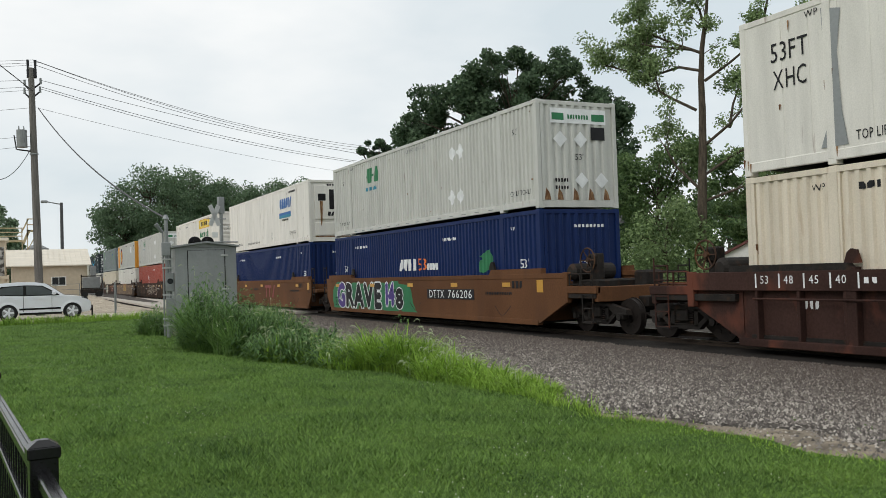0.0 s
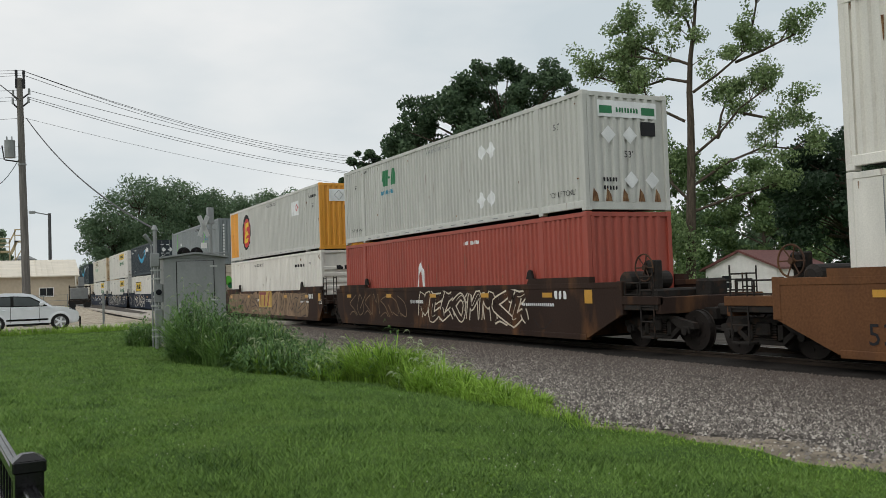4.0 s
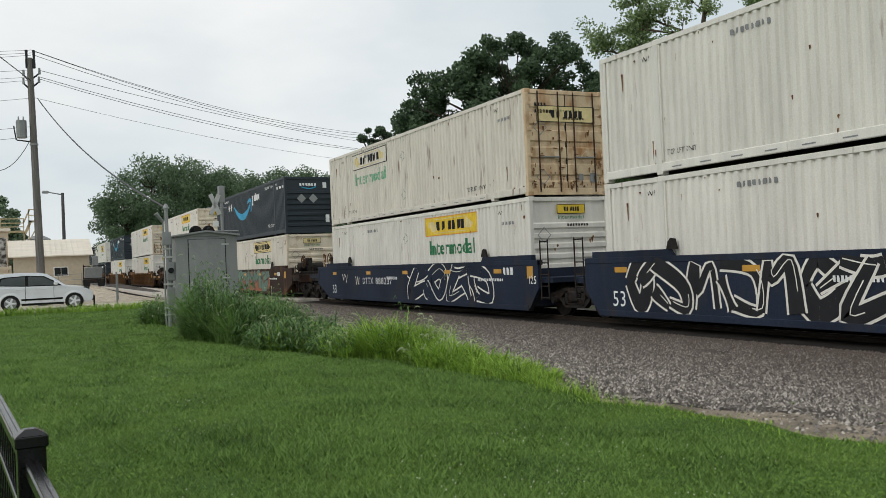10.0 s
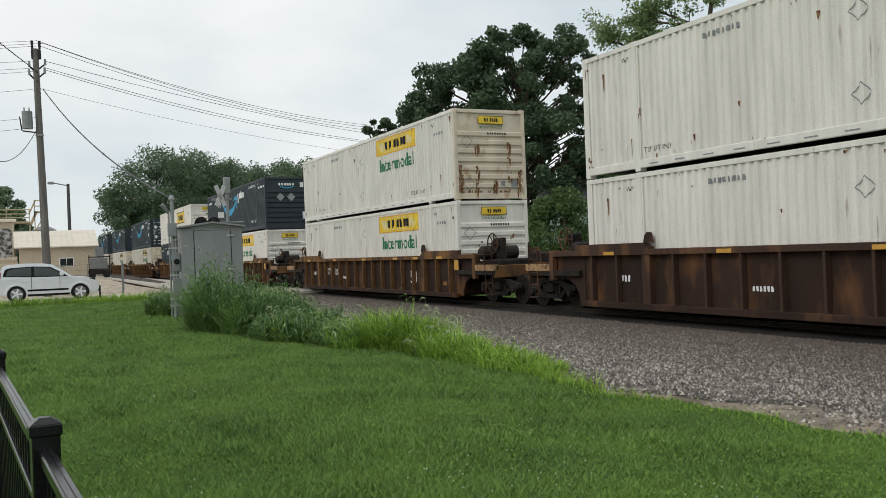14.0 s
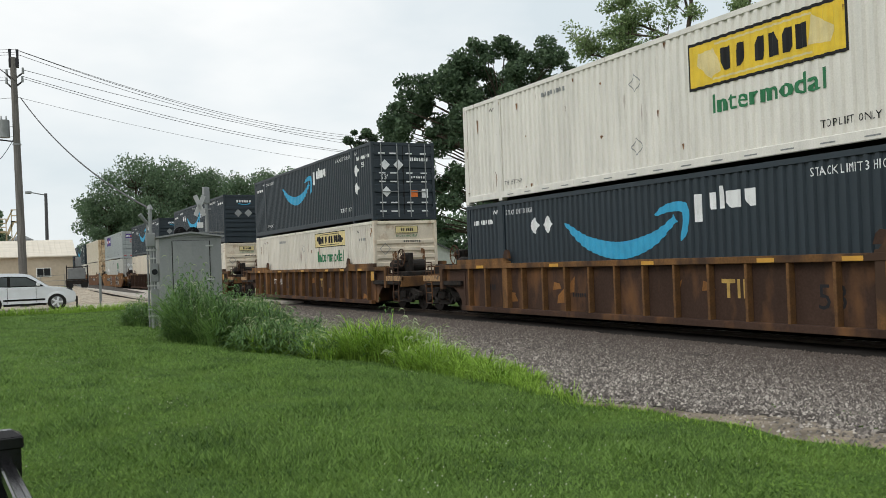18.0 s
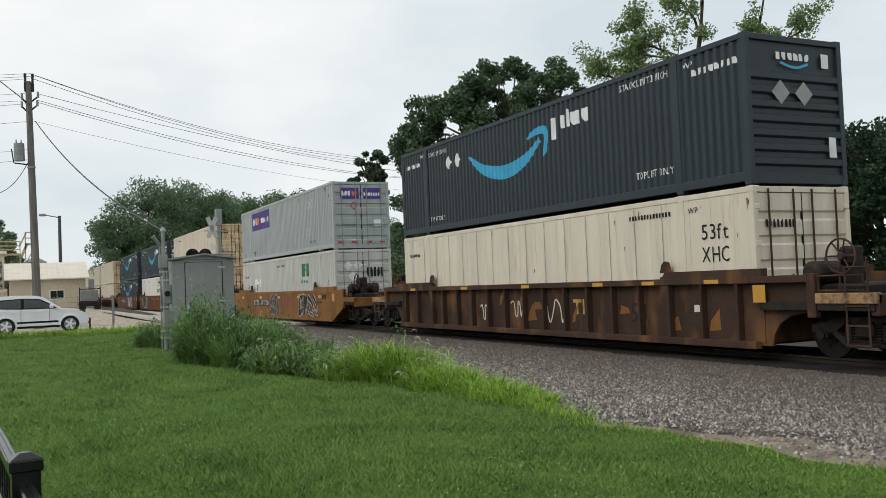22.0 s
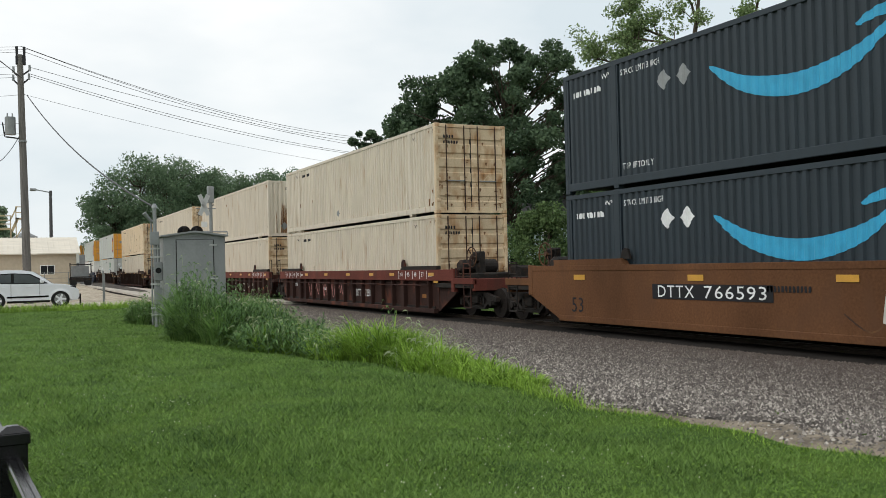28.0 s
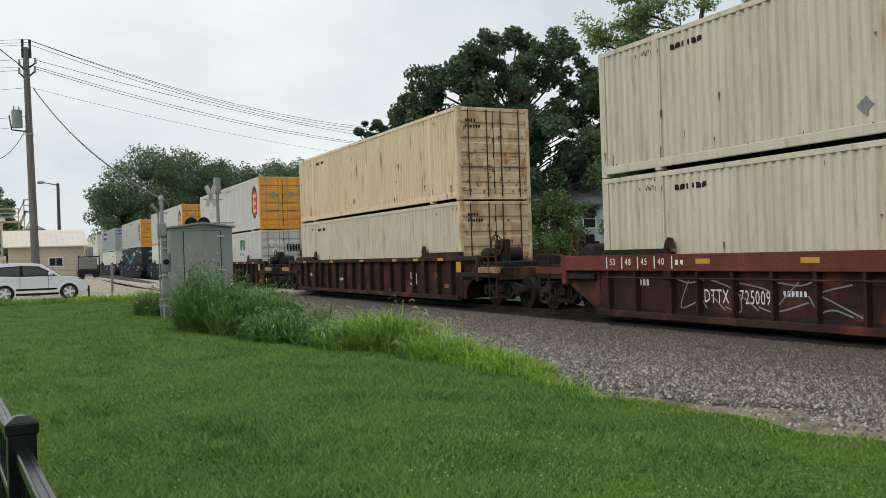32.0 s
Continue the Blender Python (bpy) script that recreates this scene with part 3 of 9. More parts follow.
# loose stones on the bed
def stones():
    n = 165000
    yy = 3.5 + 46 * RNG.random(n) ** 1.7
    e = edge_x(yy)
    xx = e + 0.05 + (12.0 - e) * RNG.random(n) ** 0.95
    zz = ballast_z(xx, yy)
    s = (0.012 + 0.017 * RNG.random(n)) * (1 + 0.45 * (yy > 16))
    thin = RNG.random(n) < np.clip(0.55 + (xx - e) * 0.5, 0, 1) * np.where((yy < 7.5) & (xx - e < 0.9), 0.35, 1.0)
    xx, yy, zz, s = xx[thin], yy[thin], zz[thin], s[thin]
    k = len(xx)
    base = np.array([(1, 0, -0.4), (0, 1, -0.4), (-1, 0, -0.4), (0, -1, -0.4), (0, 0, 1)], float)
    v = base[None] * s[:, None, None] * (0.65 + 0.7 * RNG.random((k, 5, 1)))
    v += (RNG.random((k, 5, 3)) - 0.5) * s[:, None, None] * 0.6
    a = RNG.random(k) * 6.283
    c, d = np.cos(a)[:, None], np.sin(a)[:, None]
    v = np.stack([v[..., 0] * c - v[..., 1] * d, v[..., 0] * d + v[..., 1] * c, v[..., 2] * 0.75], -1)
    v += np.stack([xx, yy, zz + s * 0.35 + 0.012 * (yy < 9.2)], -1)[:, None]
    tri = np.array([(0, 1, 4), (1, 2, 4), (2, 3, 4), (3, 0, 4)])
    idx = (tri[None] + (np.arange(k) * 5)[:, None, None]).reshape(-1)
    me = bpy.data.meshes.new("ballast_stones")
    me.vertices.add(k * 5)
    me.vertices.foreach_set("co", v.astype(np.float32).ravel())
    me.loops.add(len(idx))
    me.loops.foreach_set("vertex_index", idx.astype(np.int32))
    me.polygons.add(len(idx) // 3)
    me.polygons.foreach_set("loop_start", np.arange(0, len(idx), 3, dtype=np.int32))
    me.update(calc_edges=True)
    m, nt, b = nodes_of("ballast_stone")
    g = nt.nodes.new("ShaderNodeNewGeometry")
    r = nt.nodes.new("ShaderNodeValToRGB")
    r.color_ramp.elements[0].color, r.color_ramp.elements[1].color = (0.05, 0.043, 0.038, 1), (0.5, 0.455, 0.4, 1)
    for at_, col in ((0.35, (0.122, 0.106, 0.093)), (0.75, (0.25, 0.222, 0.195))):
        r.color_ramp.elements.new(at_).color = (*col, 1)
    nt.links.new(g.outputs["Random Per Island"], r.inputs[0])
    # brown brake dust lies on the stones towards the rails
    tc, sx, mr = nt.nodes.new("ShaderNodeTexCoord"), nt.nodes.new("ShaderNodeSeparateXYZ"), nt.nodes.new("ShaderNodeMapRange")
    nt.links.new(tc.outputs["Object"], sx.inputs[0])
    nt.links.new(sx.outputs["X"], mr.inputs[0])
    mr.inputs[1].default_value, mr.inputs[2].default_value, mr.inputs[3].default_value, mr.inputs[4].default_value = 8.0, 11.8, 0.0, 0.8
    mx = nt.nodes.new("ShaderNodeMix")
    mx.data_type = 'RGBA'
    mx.inputs[7].default_value = (0.07, 0.05, 0.04, 1)
    nt.links.new(mr.outputs[0], mx.inputs[0])
    nt.links.new(r.outputs[0], mx.inputs[6])
    nt.links.new(mx.outputs[2], b.inputs["Base Color"])
    b.inputs["Roughness"].default_value = 0.9
    me.materials.append(m)
    tagged(new("ballast_stones", me), "loose grey and pinkish crushed stones", "gravel", kind="stuff")


stones()

# ---- rails and ties ----
def rail_mesh(x):
    prof = [(-0.075, -0.17), (0.075, -0.17), (0.075, -0.155), (0.012, -0.135), (0.012, -0.045), (0.036, -0.035), (0.036, -0.006), (0.028, 0.0), (-0.028, 0.0), (-0.036, -0.006), (-0.036, -0.035), (-0.012, -0.045), (-0.012, -0.135), (-0.075, -0.155)]
    bm = bmesh.new()
    a = [bm.verts.new((x + p, -60, q)) for p, q in prof]
    b = [bm.verts.new((x + p, 620, q)) for p, q in prof]
    for i in range(len(prof)):
        f = bm.faces.new((a[i], a[(i + 1) % 14], b[(i + 1) % 14], b[i]))
        f.material_index = 1 if i == 7 else 0
    bmesh.ops.recalc_face_normals(bm, faces=bm.faces)
    return bm


for sx in (-0.7525, 0.7525):
    r = new("rail", mesh_of(rail_mesh(XT + sx), "rail", M["rail"]))
    r.data.materials.append(M["rail_top"])
    tagged(r, "rusty steel rail with a shiny worn head", "rail", group="track rails")
tie_me = mesh_of(boxed(-1.3, 1.3, -0.115, 0.115, -0.36, -0.168, bevel=0.01), "railway_tie", M["tie"])
track_ties = thing("track_ties", "dark creosoted timber ties under the rails", "railway ties", kind="structure")
for i in range(190):
    o = part("tie", tie_me, None, track_ties)
    o.matrix_basis = pose(XT + random.uniform(-0.03, 0.03), -10 + i * 0.53, 0, 0, 0, random.uniform(-1, 1))

# ---- road, pavement and crossing ----
def slab(name, x0, x1, y0, y1, lift, material, label, category, n=30, thick=0.12, m=2):
    bm = bmesh.new()
    top = []
    for i in range(n + 1):
        x = x0 + (x1 - x0) * i / n
        top.append([bm.verts.new((x, y, max(float(ground_z(x, y)), -0.02) + lift)) for y in np.linspace(y0, y1, m + 1)])
    for i in range(n):
        for j in range(m):
            bm.faces.new((top[i][j], top[i + 1][j], top[i + 1][j + 1], top[i][j + 1]))
    g = bmesh.ops.extrude_face_region(bm, geom=bm.faces[:])
    for v in g["geom"]:
        if isinstance(v, bmesh.types.BMVert):
            v.co.z -= thick
    bmesh.ops.recalc_face_normals(bm, faces=bm.faces)
    return tagged(new(name, mesh_of(bm, name, material)), label, category, kind="structure")


slab("road", -120, 12.0, 40.6, 47.6, 0.03, M["asphalt"], "worn grey asphalt road leading to the crossing", "road", 60)
slab("crossing_panel", 12.05, 15.65, 40.2, 48.0, 0.03, M["concrete"], "pale concrete panels between the rails at the road crossing", "crossing", 6)
slab("road_far", 15.7, 90, 40.6, 47.6, 0.03, M["asphalt"], "grey asphalt road beyond the track", "road", 30)
slab("pavement", -60, 4.6, 38.9, 39.5, 0.05, M["concrete"], "narrow pale concrete kerb strip beside the road", "kerb", 30)
slab("gravel_yard", -90, 7.1, 48.0, 104.0, 0.03, M["sand"], "tan gravel yard beside the works buildings", "yard", 60, m=24)
slab("yard_far", 7.15, 11.4, 48.0, 170.0, 0.16, M["concrete"], "pale concrete apron along the track", "yard", 40)


# ---- grass ----
def in_lawn(x, y):
    return x < edge_x(y) - 0.02


def blades(n, dist, hmin, hmax, width, bend):
    """Upright bent blades, a triangle each, spread over the wedge of lawn before the camera."""
    d = dist[0] + (dist[1] - dist[0]) * RNG.random(n) ** dist[2]
    az = np.radians(-4 + 62 * RNG.random(n))
    x, y = d * np.sin(az), d * np.cos(az)
    ok = in_lawn(x, y) & (y < 38.7)
    x, y = x[ok], y[ok]
    k = len(x)
    z = ground_z(x, y)
    h = hmin + (hmax - hmin) * RNG.random(k) ** 1.5
    patch = 0.75 + 0.5 * np.array(np.sin(x * 1.7 + 2 * np.sin(y * 0.9)) * np.sin(y * 1.3 + 1.5 * np.sin(x * 0.7)))
    h = h * patch.clip(0.5, 1.3)
    a = RNG.random(k) * 6.283
    w = width * (0.6 + 0.8 * RNG.random(k)) * (1 + d[ok] * 0.07)
    wx, wy = np.cos(a) * w, np.sin(a) * w
    b = RNG.random(k) * 6.283
    bx, by_ = np.cos(b) * h * bend, np.sin(b) * h * bend
    p = np.stack([np.stack([x - wx, y - wy, z - 0.005], -1), np.stack([x + wx, y + wy, z - 0.005], -1), np.stack([x + bx, y + by_, z + h], -1)], 1)
    return p


tagged(new("lawn_grass", big("lawn_grass", blades(470000, (3.2, 38, 1.75), 0.02, 0.08, 0.0046, 1.0), 3, M["blade"])), "short mown green grass blades", "grass", kind="stuff")


def clover():
    n = 420
    spots = RNG.random((46, 2))
    c = spots[RNG.integers(0, 46, n)]
    d = 3.6 + 19 * c[:, 0] ** 1.3 + RNG.normal(0, 0.35, n)
    az = np.radians(-1 + 54 * c[:, 1]) + RNG.normal(0, 0.03, n)
    x, y = d * np.sin(az), d * np.cos(az)
    ok = in_lawn(x, y) & (d > 3.2)
    x, y = x[ok], y[ok]
    z = ground_z(x, y) + 0.05 + 0.03 * RNG.random(len(x))
    base = np.array([(1, 0, 0), (0, 1, 0), (-1, 0, 0), (0, -1, 0), (0, 0, 1), (0, 0, -1)], float) * 0.0075
    tri = [(0, 1, 4), (1, 2, 4), (2, 3, 4), (3, 0, 4), (1, 0, 5), (2, 1, 5), (3, 2, 5), (0, 3, 5)]
    v = [[(base[i] + (x[k], y[k], z[k])) for t in tri for i in t] for k in range(len(x))]
    tagged(new("clover_flowers", big("clover_flowers", np.array(v), 3, M["clover"])), "tiny white clover flowers in the lawn", "flowers", kind="stuff")


clover()


def tall_blades(n, place, hmin, hmax, width, bend, material, name, label):
    """Long arching blades, three quads each, where place() puts them."""
    x, y, f = place(n)
    k = len(x)
    z = ground_z(x, y)
    h = (hmin + (hmax - hmin) * RNG.random(k)) * f
    a = RNG.random(k) * 6.283
    b = a + 1.57 + RNG.normal(0, 0.5, k)
    reach = h * bend * (0.3 + 0.9 * RNG.random(k))
    rows_t = []
    for t, w in ((0, 1.0), (0.4, 0.9), (0.75, 0.6), (1.0, 0.08)):
        cx, cy = x + np.cos(b) * reach * t * t, y + np.sin(b) * reach * t * t
        cz = z - 0.02 + h * (t - 0.25 * bend * t * t * t)
        wx, wy = np.cos(a) * width * w, np.sin(a) * width * w
        rows_t.append((np.stack([cx - wx, cy - wy, cz], -1), np.stack([cx + wx, cy + wy, cz], -1)))
    q = np.stack([np.stack([rows_t[i][0], rows_t[i][1], rows_t[i + 1][1], rows_t[i + 1][0]], 1) for i in range(3)], 1)
    tagged(new(name, big(name, q, 4, material)), label, "weeds", kind="stuff")
    return x, y, z, h


# place, radii across and along, height and leafiness of each patch of weeds
WEEDS = ((4.35, 21.8, 0.55, 1.3, 1.9, 1.0), (4.75, 20.6, 0.55, 1.2, 1.45, 1.0), (5.6, 20.6, 0.7, 1.5, 1.15, 0.7), (5.2, 18.4, 0.7, 1.1, 0.8, 0.5), (6.3, 19.4, 0.6, 1.2, 0.8, 0.4), (5.9, 16.8, 0.6, 1.1, 0.6, 0.25),
    (6.45, 15.9, 0.5, 1.2, 1.2, 0.05), (6.85, 15.2, 0.5, 1.0, 1.05, 0.0), (6.7, 13.9, 0.5, 1.1, 0.75, 0.0), (6.85, 12.5, 0.4, 1.0, 0.5, 0.0), (6.85, 11.3, 0.3, 0.8, 0.35, 0.0), (4.0, 28.6, 0.35, 0.5, 1.0, 1.0), (6.9, 26.4, 0.6, 1.6, 1.2, 0.6))


def weed_place(n, tufts=620):
    """Bunches: every stem springs from one of some hundreds of tufts. Gives places, height, lean and leafiness."""
    P = np.array(WEEDS)
    w = P[:, 2] * P[:, 3]
    Q = P[RNG.choice(len(P), tufts, p=w / w.sum())]
    r, a = np.sqrt(RNG.random(tufts)), RNG.random(tufts) * 6.283
    tx, ty = Q[:, 0] + Q[:, 2] * r * np.cos(a), Q[:, 1] + Q[:, 3] * r * np.sin(a)
    th = Q[:, 4] * (1.05 - 0.5 * r ** 2) * (0.45 + 0.6 * RNG.random(tufts))
    k = RNG.integers(0, tufts, n)
    ba, br = RNG.random(n) * 6.283, 0.16 * np.sqrt(RNG.random(n))
    return tx[k] + br * np.cos(ba), ty[k] + br * np.sin(ba), th[k], ba, Q[k, 5]


def tall_weeds():
    n = 44000
    x, y, f, b, leafy = weed_place(n)
    z = ground_z(x, y)
    h = f * (0.3 + 0.8 * RNG.random(n))
    reach = h * (0.25 + 0.9 * RNG.random(n) ** 1.2)
    a = b + 1.57 + RNG.normal(0, 0.5, n)
    width = 0.006 + 0.011 * RNG.random(n)
    rows_t = []
    for t, w in ((0, 1.0), (0.4, 0.95), (0.75, 0.65), (1.0, 0.08)):
        cx, cy = x + np.cos(b) * reach * t ** 2.2, y + np.sin(b) * reach * t ** 2.2
        cz = z - 0.02 + h * (t - 0.45 * (reach / h) * t ** 3)
        wx, wy = np.cos(a) * width * w, np.sin(a) * width * w
        rows_t.append((np.stack([cx - wx, cy - wy, cz], -1), np.stack([cx + wx, cy + wy, cz], -1)))
    q = np.stack([np.stack([rows_t[i][0], rows_t[i][1], rows_t[i + 1][1], rows_t[i + 1][0]], 1) for i in range(3)], 1)
    dark = leafy > RNG.random(n)
    tagged(new("tall_weeds", big("tall_weeds", q[~dark], 4, M["weed"])), "tall bright green grass in tufts beside the track", "weeds", kind="stuff")
    tagged(new("dark_weeds", big("dark_weeds", q[dark], 4, M["weed_dark"])), "tall dark green weeds round the metal cabinet", "weeds", kind="stuff")


tall_weeds()


def seed_heads():
    """Foxtail heads: a thin stalk that ends in a bowed pale brush."""
    x, y, f, b, _ = weed_place(520, 300)
    keep = f > 0.3
    v = []
    for xi, yi, fi, bi in zip(x[keep], y[keep], f[keep], b[keep]):
        h = fi * (0.7 + 0.42 * random.random())
        z = float(ground_z(xi, yi))
        ca, sa = math.cos(bi), math.sin(bi)
        r, L = 0.14 * fi, 0.1 + 0.07 * random.random()
        tx, ty, w = xi + ca * r, yi + sa * r, 0.0028
        v += [(xi - sa * w, yi + ca * w, z), (xi + sa * w, yi - ca * w, z), (tx + sa * w, ty - ca * w, z + h), (tx - sa * w, ty + ca * w, z + h)]
        arc = [(tx + ca * L * t, ty + sa * L * t, z + h + L * (0.75 * t - 1.05 * t * t)) for t in (0, 0.3, 0.62, 1.0)]
        for turn in (0.0, 1.57):
            px, py, pz = -sa * math.cos(turn), ca * math.cos(turn), math.sin(turn)
            for p, q, w0, w1 in zip(arc, arc[1:], (0.004, 0.01, 0.01), (0.01, 0.01, 0.003)):
                v += [(p[0] - px * w0, p[1] - py * w0, p[2] - pz * w0), (p[0] + px * w0, p[1] + py * w0, p[2] + pz * w0), (q[0] + px * w1, q[1] + py * w1, q[2] + pz * w1), (q[0] - px * w1, q[1] - py * w1, q[2] - pz * w1)]
    tagged(new("seed_heads", big("seed_heads", np.array(v), 4, M["seed"])), "pale bowed foxtail seed heads above the weeds", "weeds", kind="stuff")


seed_heads()


def broad_leaves():
    """Leafy stalks with narrow drooping leaves, thick about the cabinet and sparse further on."""
    x, y, f, _, leafy = weed_place(5200)
    v = []
    for i in range(len(x)):
        if random.random() > leafy[i]:
            continue
        h = f[i] * (0.6 + 0.5 * random.random())
        z = float(ground_z(x[i], y[i]))
        lx, ly = random.uniform(-0.2, 0.2) * h, random.uniform(-0.2, 0.2) * h
        for k in range(10):
            t = 0.15 + 0.85 * k / 9
            a = k * 2.4 + random.random()
            L = 0.26 * (1.25 - 0.75 * t) * (0.7 + 0.6 * random.random())
            w = L * 0.11
            cx, cy, cz = x[i] + lx * t, y[i] + ly * t, z + h * t
            ca, sa = math.cos(a), math.sin(a)
            up = random.uniform(0.02, 0.09)
            v += [(cx, cy, cz), (cx + ca * L * 0.45 - sa * w, cy + sa * L * 0.45 + ca * w, cz + up), (cx + ca * L, cy + sa * L, cz - 0.06 + up * 0.5), (cx + ca * L * 0.45 + sa * w, cy + sa * L * 0.45 - ca * w, cz + up)]
    tagged(new("broad_leaf_weeds", big("broad_leaf_weeds", np.array(v), 4, M["herb"])), "leafy dark green weeds about the metal cabinet", "weeds", kind="stuff")


def lawn_herbs():
    """Clover and plantain leaves in patches on the lawn."""
    n = 16000
    c = RNG.random((150, 2))[RNG.integers(0, 150, n)]
    d = 3.4 + 24 * c[:, 0] ** 1.4 + RNG.normal(0, 0.4, n)
    az = np.radians(-3 + 58 * c[:, 1]) + RNG.normal(0, 0.035, n)
    x, y = d * np.sin(az), d * np.cos(az)
    ok = in_lawn(x, y) & (d > 3.2)
    x, y = x[ok], y[ok]
    k = len(x)
    z = ground_z(x, y) + 0.02 + 0.045 * RNG.random(k)
    a = RNG.random(k) * 6.283
    r = 0.006 + 0.008 * RNG.random(k)
    tilt = RNG.normal(0, 0.35, (2, k))
    q = []
    for j in range(5):
        b = a + j * 1.2566
        dx, dy = np.cos(b) * r, np.sin(b) * r
        q.append(np.stack([x + dx, y + dy, z + dx * tilt[0] + dy * tilt[1]], -1))
    tagged(new("lawn_herbs", big("lawn_herbs", np.stack(q, 1), 5, M["herb_light"])), "clover and plantain leaves scattered in the lawn", "lawn plants", kind="stuff")


lawn_herbs()
broad_leaves()


def verge_place(n):
    y = 3 + 35 * RNG.random(n)
    x = edge_x(y) - 0.1 + RNG.normal(0, 0.11, n)
    return x, y, (0.5 + 0.5 * RNG.random(n)) * (0.3 + 0.7 * smooth(7.5, 10.5, y))


tall_blades(8000, verge_place, 0.12, 0.4, 0.006, 0.8, M["weed"], "verge_grass", "ragged longer grass along the stone bed")


def kerb_place(n):
    x = -6 + 14 * RNG.random(n)
    return x, 38.2 + 0.7 * RNG.random(n), 0.6 + 0.6 * RNG.random(n)


tall_blades(5000, kerb_place, 0.1, 0.45, 0.012, 0.8, M["weed"], "kerb_grass", "longer grass at the edge of the road")


# ---- trees ----
def tree(name, label, x, y, height, spread, crown_from, material, leaf=0.3, count=26000, trunk_r=0.3, blobs=34, seed=1, squash=0.8, lean=0.0, base=0.0, clump=1.0):
    """A tapered trunk with limbs and a crown of many small leaves in uneven clumps."""
    rng = np.random.default_rng(seed)
    rnd = random.Random(seed)
    t = thing(name, label, "tree", pose(x, y, base))
    bm = bmesh.new()
    pts = [Vector((0, 0, -0.3))]
    for i in range(1, 7):
        pts.append(Vector((lean * height * (i / 6) ** 1.5 + rnd.uniform(-1, 1) * 0.02 * height, rnd.uniform(-1, 1) * 0.02 * height, height * 0.86 * i / 6)))
    for i in range(6):
        tube(bm, pts[i], pts[i + 1], trunk_r * (1 - i / 6.6), trunk_r * (1 - (i + 1) / 6.6), 8)
    cents = []
    for i in range(blobs):
        u = rnd.random()
        z = crown_from + (height - crown_from) * (0.06 + 0.88 * u)
        prof = math.sin(math.pi * (0.12 + 0.8 * (1 - u) ** 0.85)) ** 0.7
        r = spread * prof * (0.35 + 0.65 * math.sqrt(rnd.random()))
        a = i * 2.39996 + rnd.uniform(-0.4, 0.4)
        c = Vector((pts[-1].x * u + r * math.cos(a), r * math.sin(a), z))
        cents.append((c, spread * clump * rnd.uniform(0.17, 0.33)))
        j = min(5, max(1, int(6 * (z - 0.18 * r - 1) / (height * 0.86))))
        p = pts[j].lerp(pts[min(6, j + 1)], rnd.random() * 0.5)
        mid = p.lerp(c, 0.5) + Vector((0, 0, -0.04 * height * rnd.random()))
        lr = trunk_r * rnd.uniform(0.16, 0.34)
        tube(bm, p, mid, lr, lr * 0.65, 6)
        tube(bm, mid, c, lr * 0.65, lr * 0.2, 5)
    part("trunk", bm, M["bark"], t, "grey-brown bark with forking limbs")
    leaf_cloud(cents, count, leaf, material, t, rng, squash)
    return t


def at(az, dist):
    return dist * math.sin(radians(az)), dist * math.cos(radians(az))


def put_tree(name, label, az, dist, **k):
    x, y = at(az, dist)
    return tree(name, label, x, y, **k)


def leaf_cloud(cents, count, leaf, material, parent, rng, squash=0.8):
    """The crown: leaves thrown about the clumps (centre, radius), denser towards each clump's skin."""
    C0, R0 = np.array([tuple(c) for c, r in cents]), np.array([r for c, r in cents])
    w = R0 ** 2
    idx = rng.choice(len(cents), count, p=w / w.sum())
    d = rng.normal(size=(count, 3))
    d /= np.linalg.norm(d, axis=1)[:, None]
    pos = C0[idx] + d * (R0[idx] * (0.3 + 0.85 * rng.random(count) ** 0.7))[:, None] * np.array([1, 1, squash])
    u = rng.normal(size=(count, 3))
    u /= np.linalg.norm(u, axis=1)[:, None]
    v = np.cross(u, rng.normal(size=(count, 3)))
    v /= np.linalg.norm(v, axis=1)[:, None]
    k = leaf * (0.5 + 0.8 * rng.random(count))[:, None]
    u, v = u * k * 0.5, v * k * 0.32
    part("crown", big("crown", np.stack([pos - u, pos - 0.1 * u + v, pos + u, pos - 0.1 * u - v], 1), 4, material), None, parent)


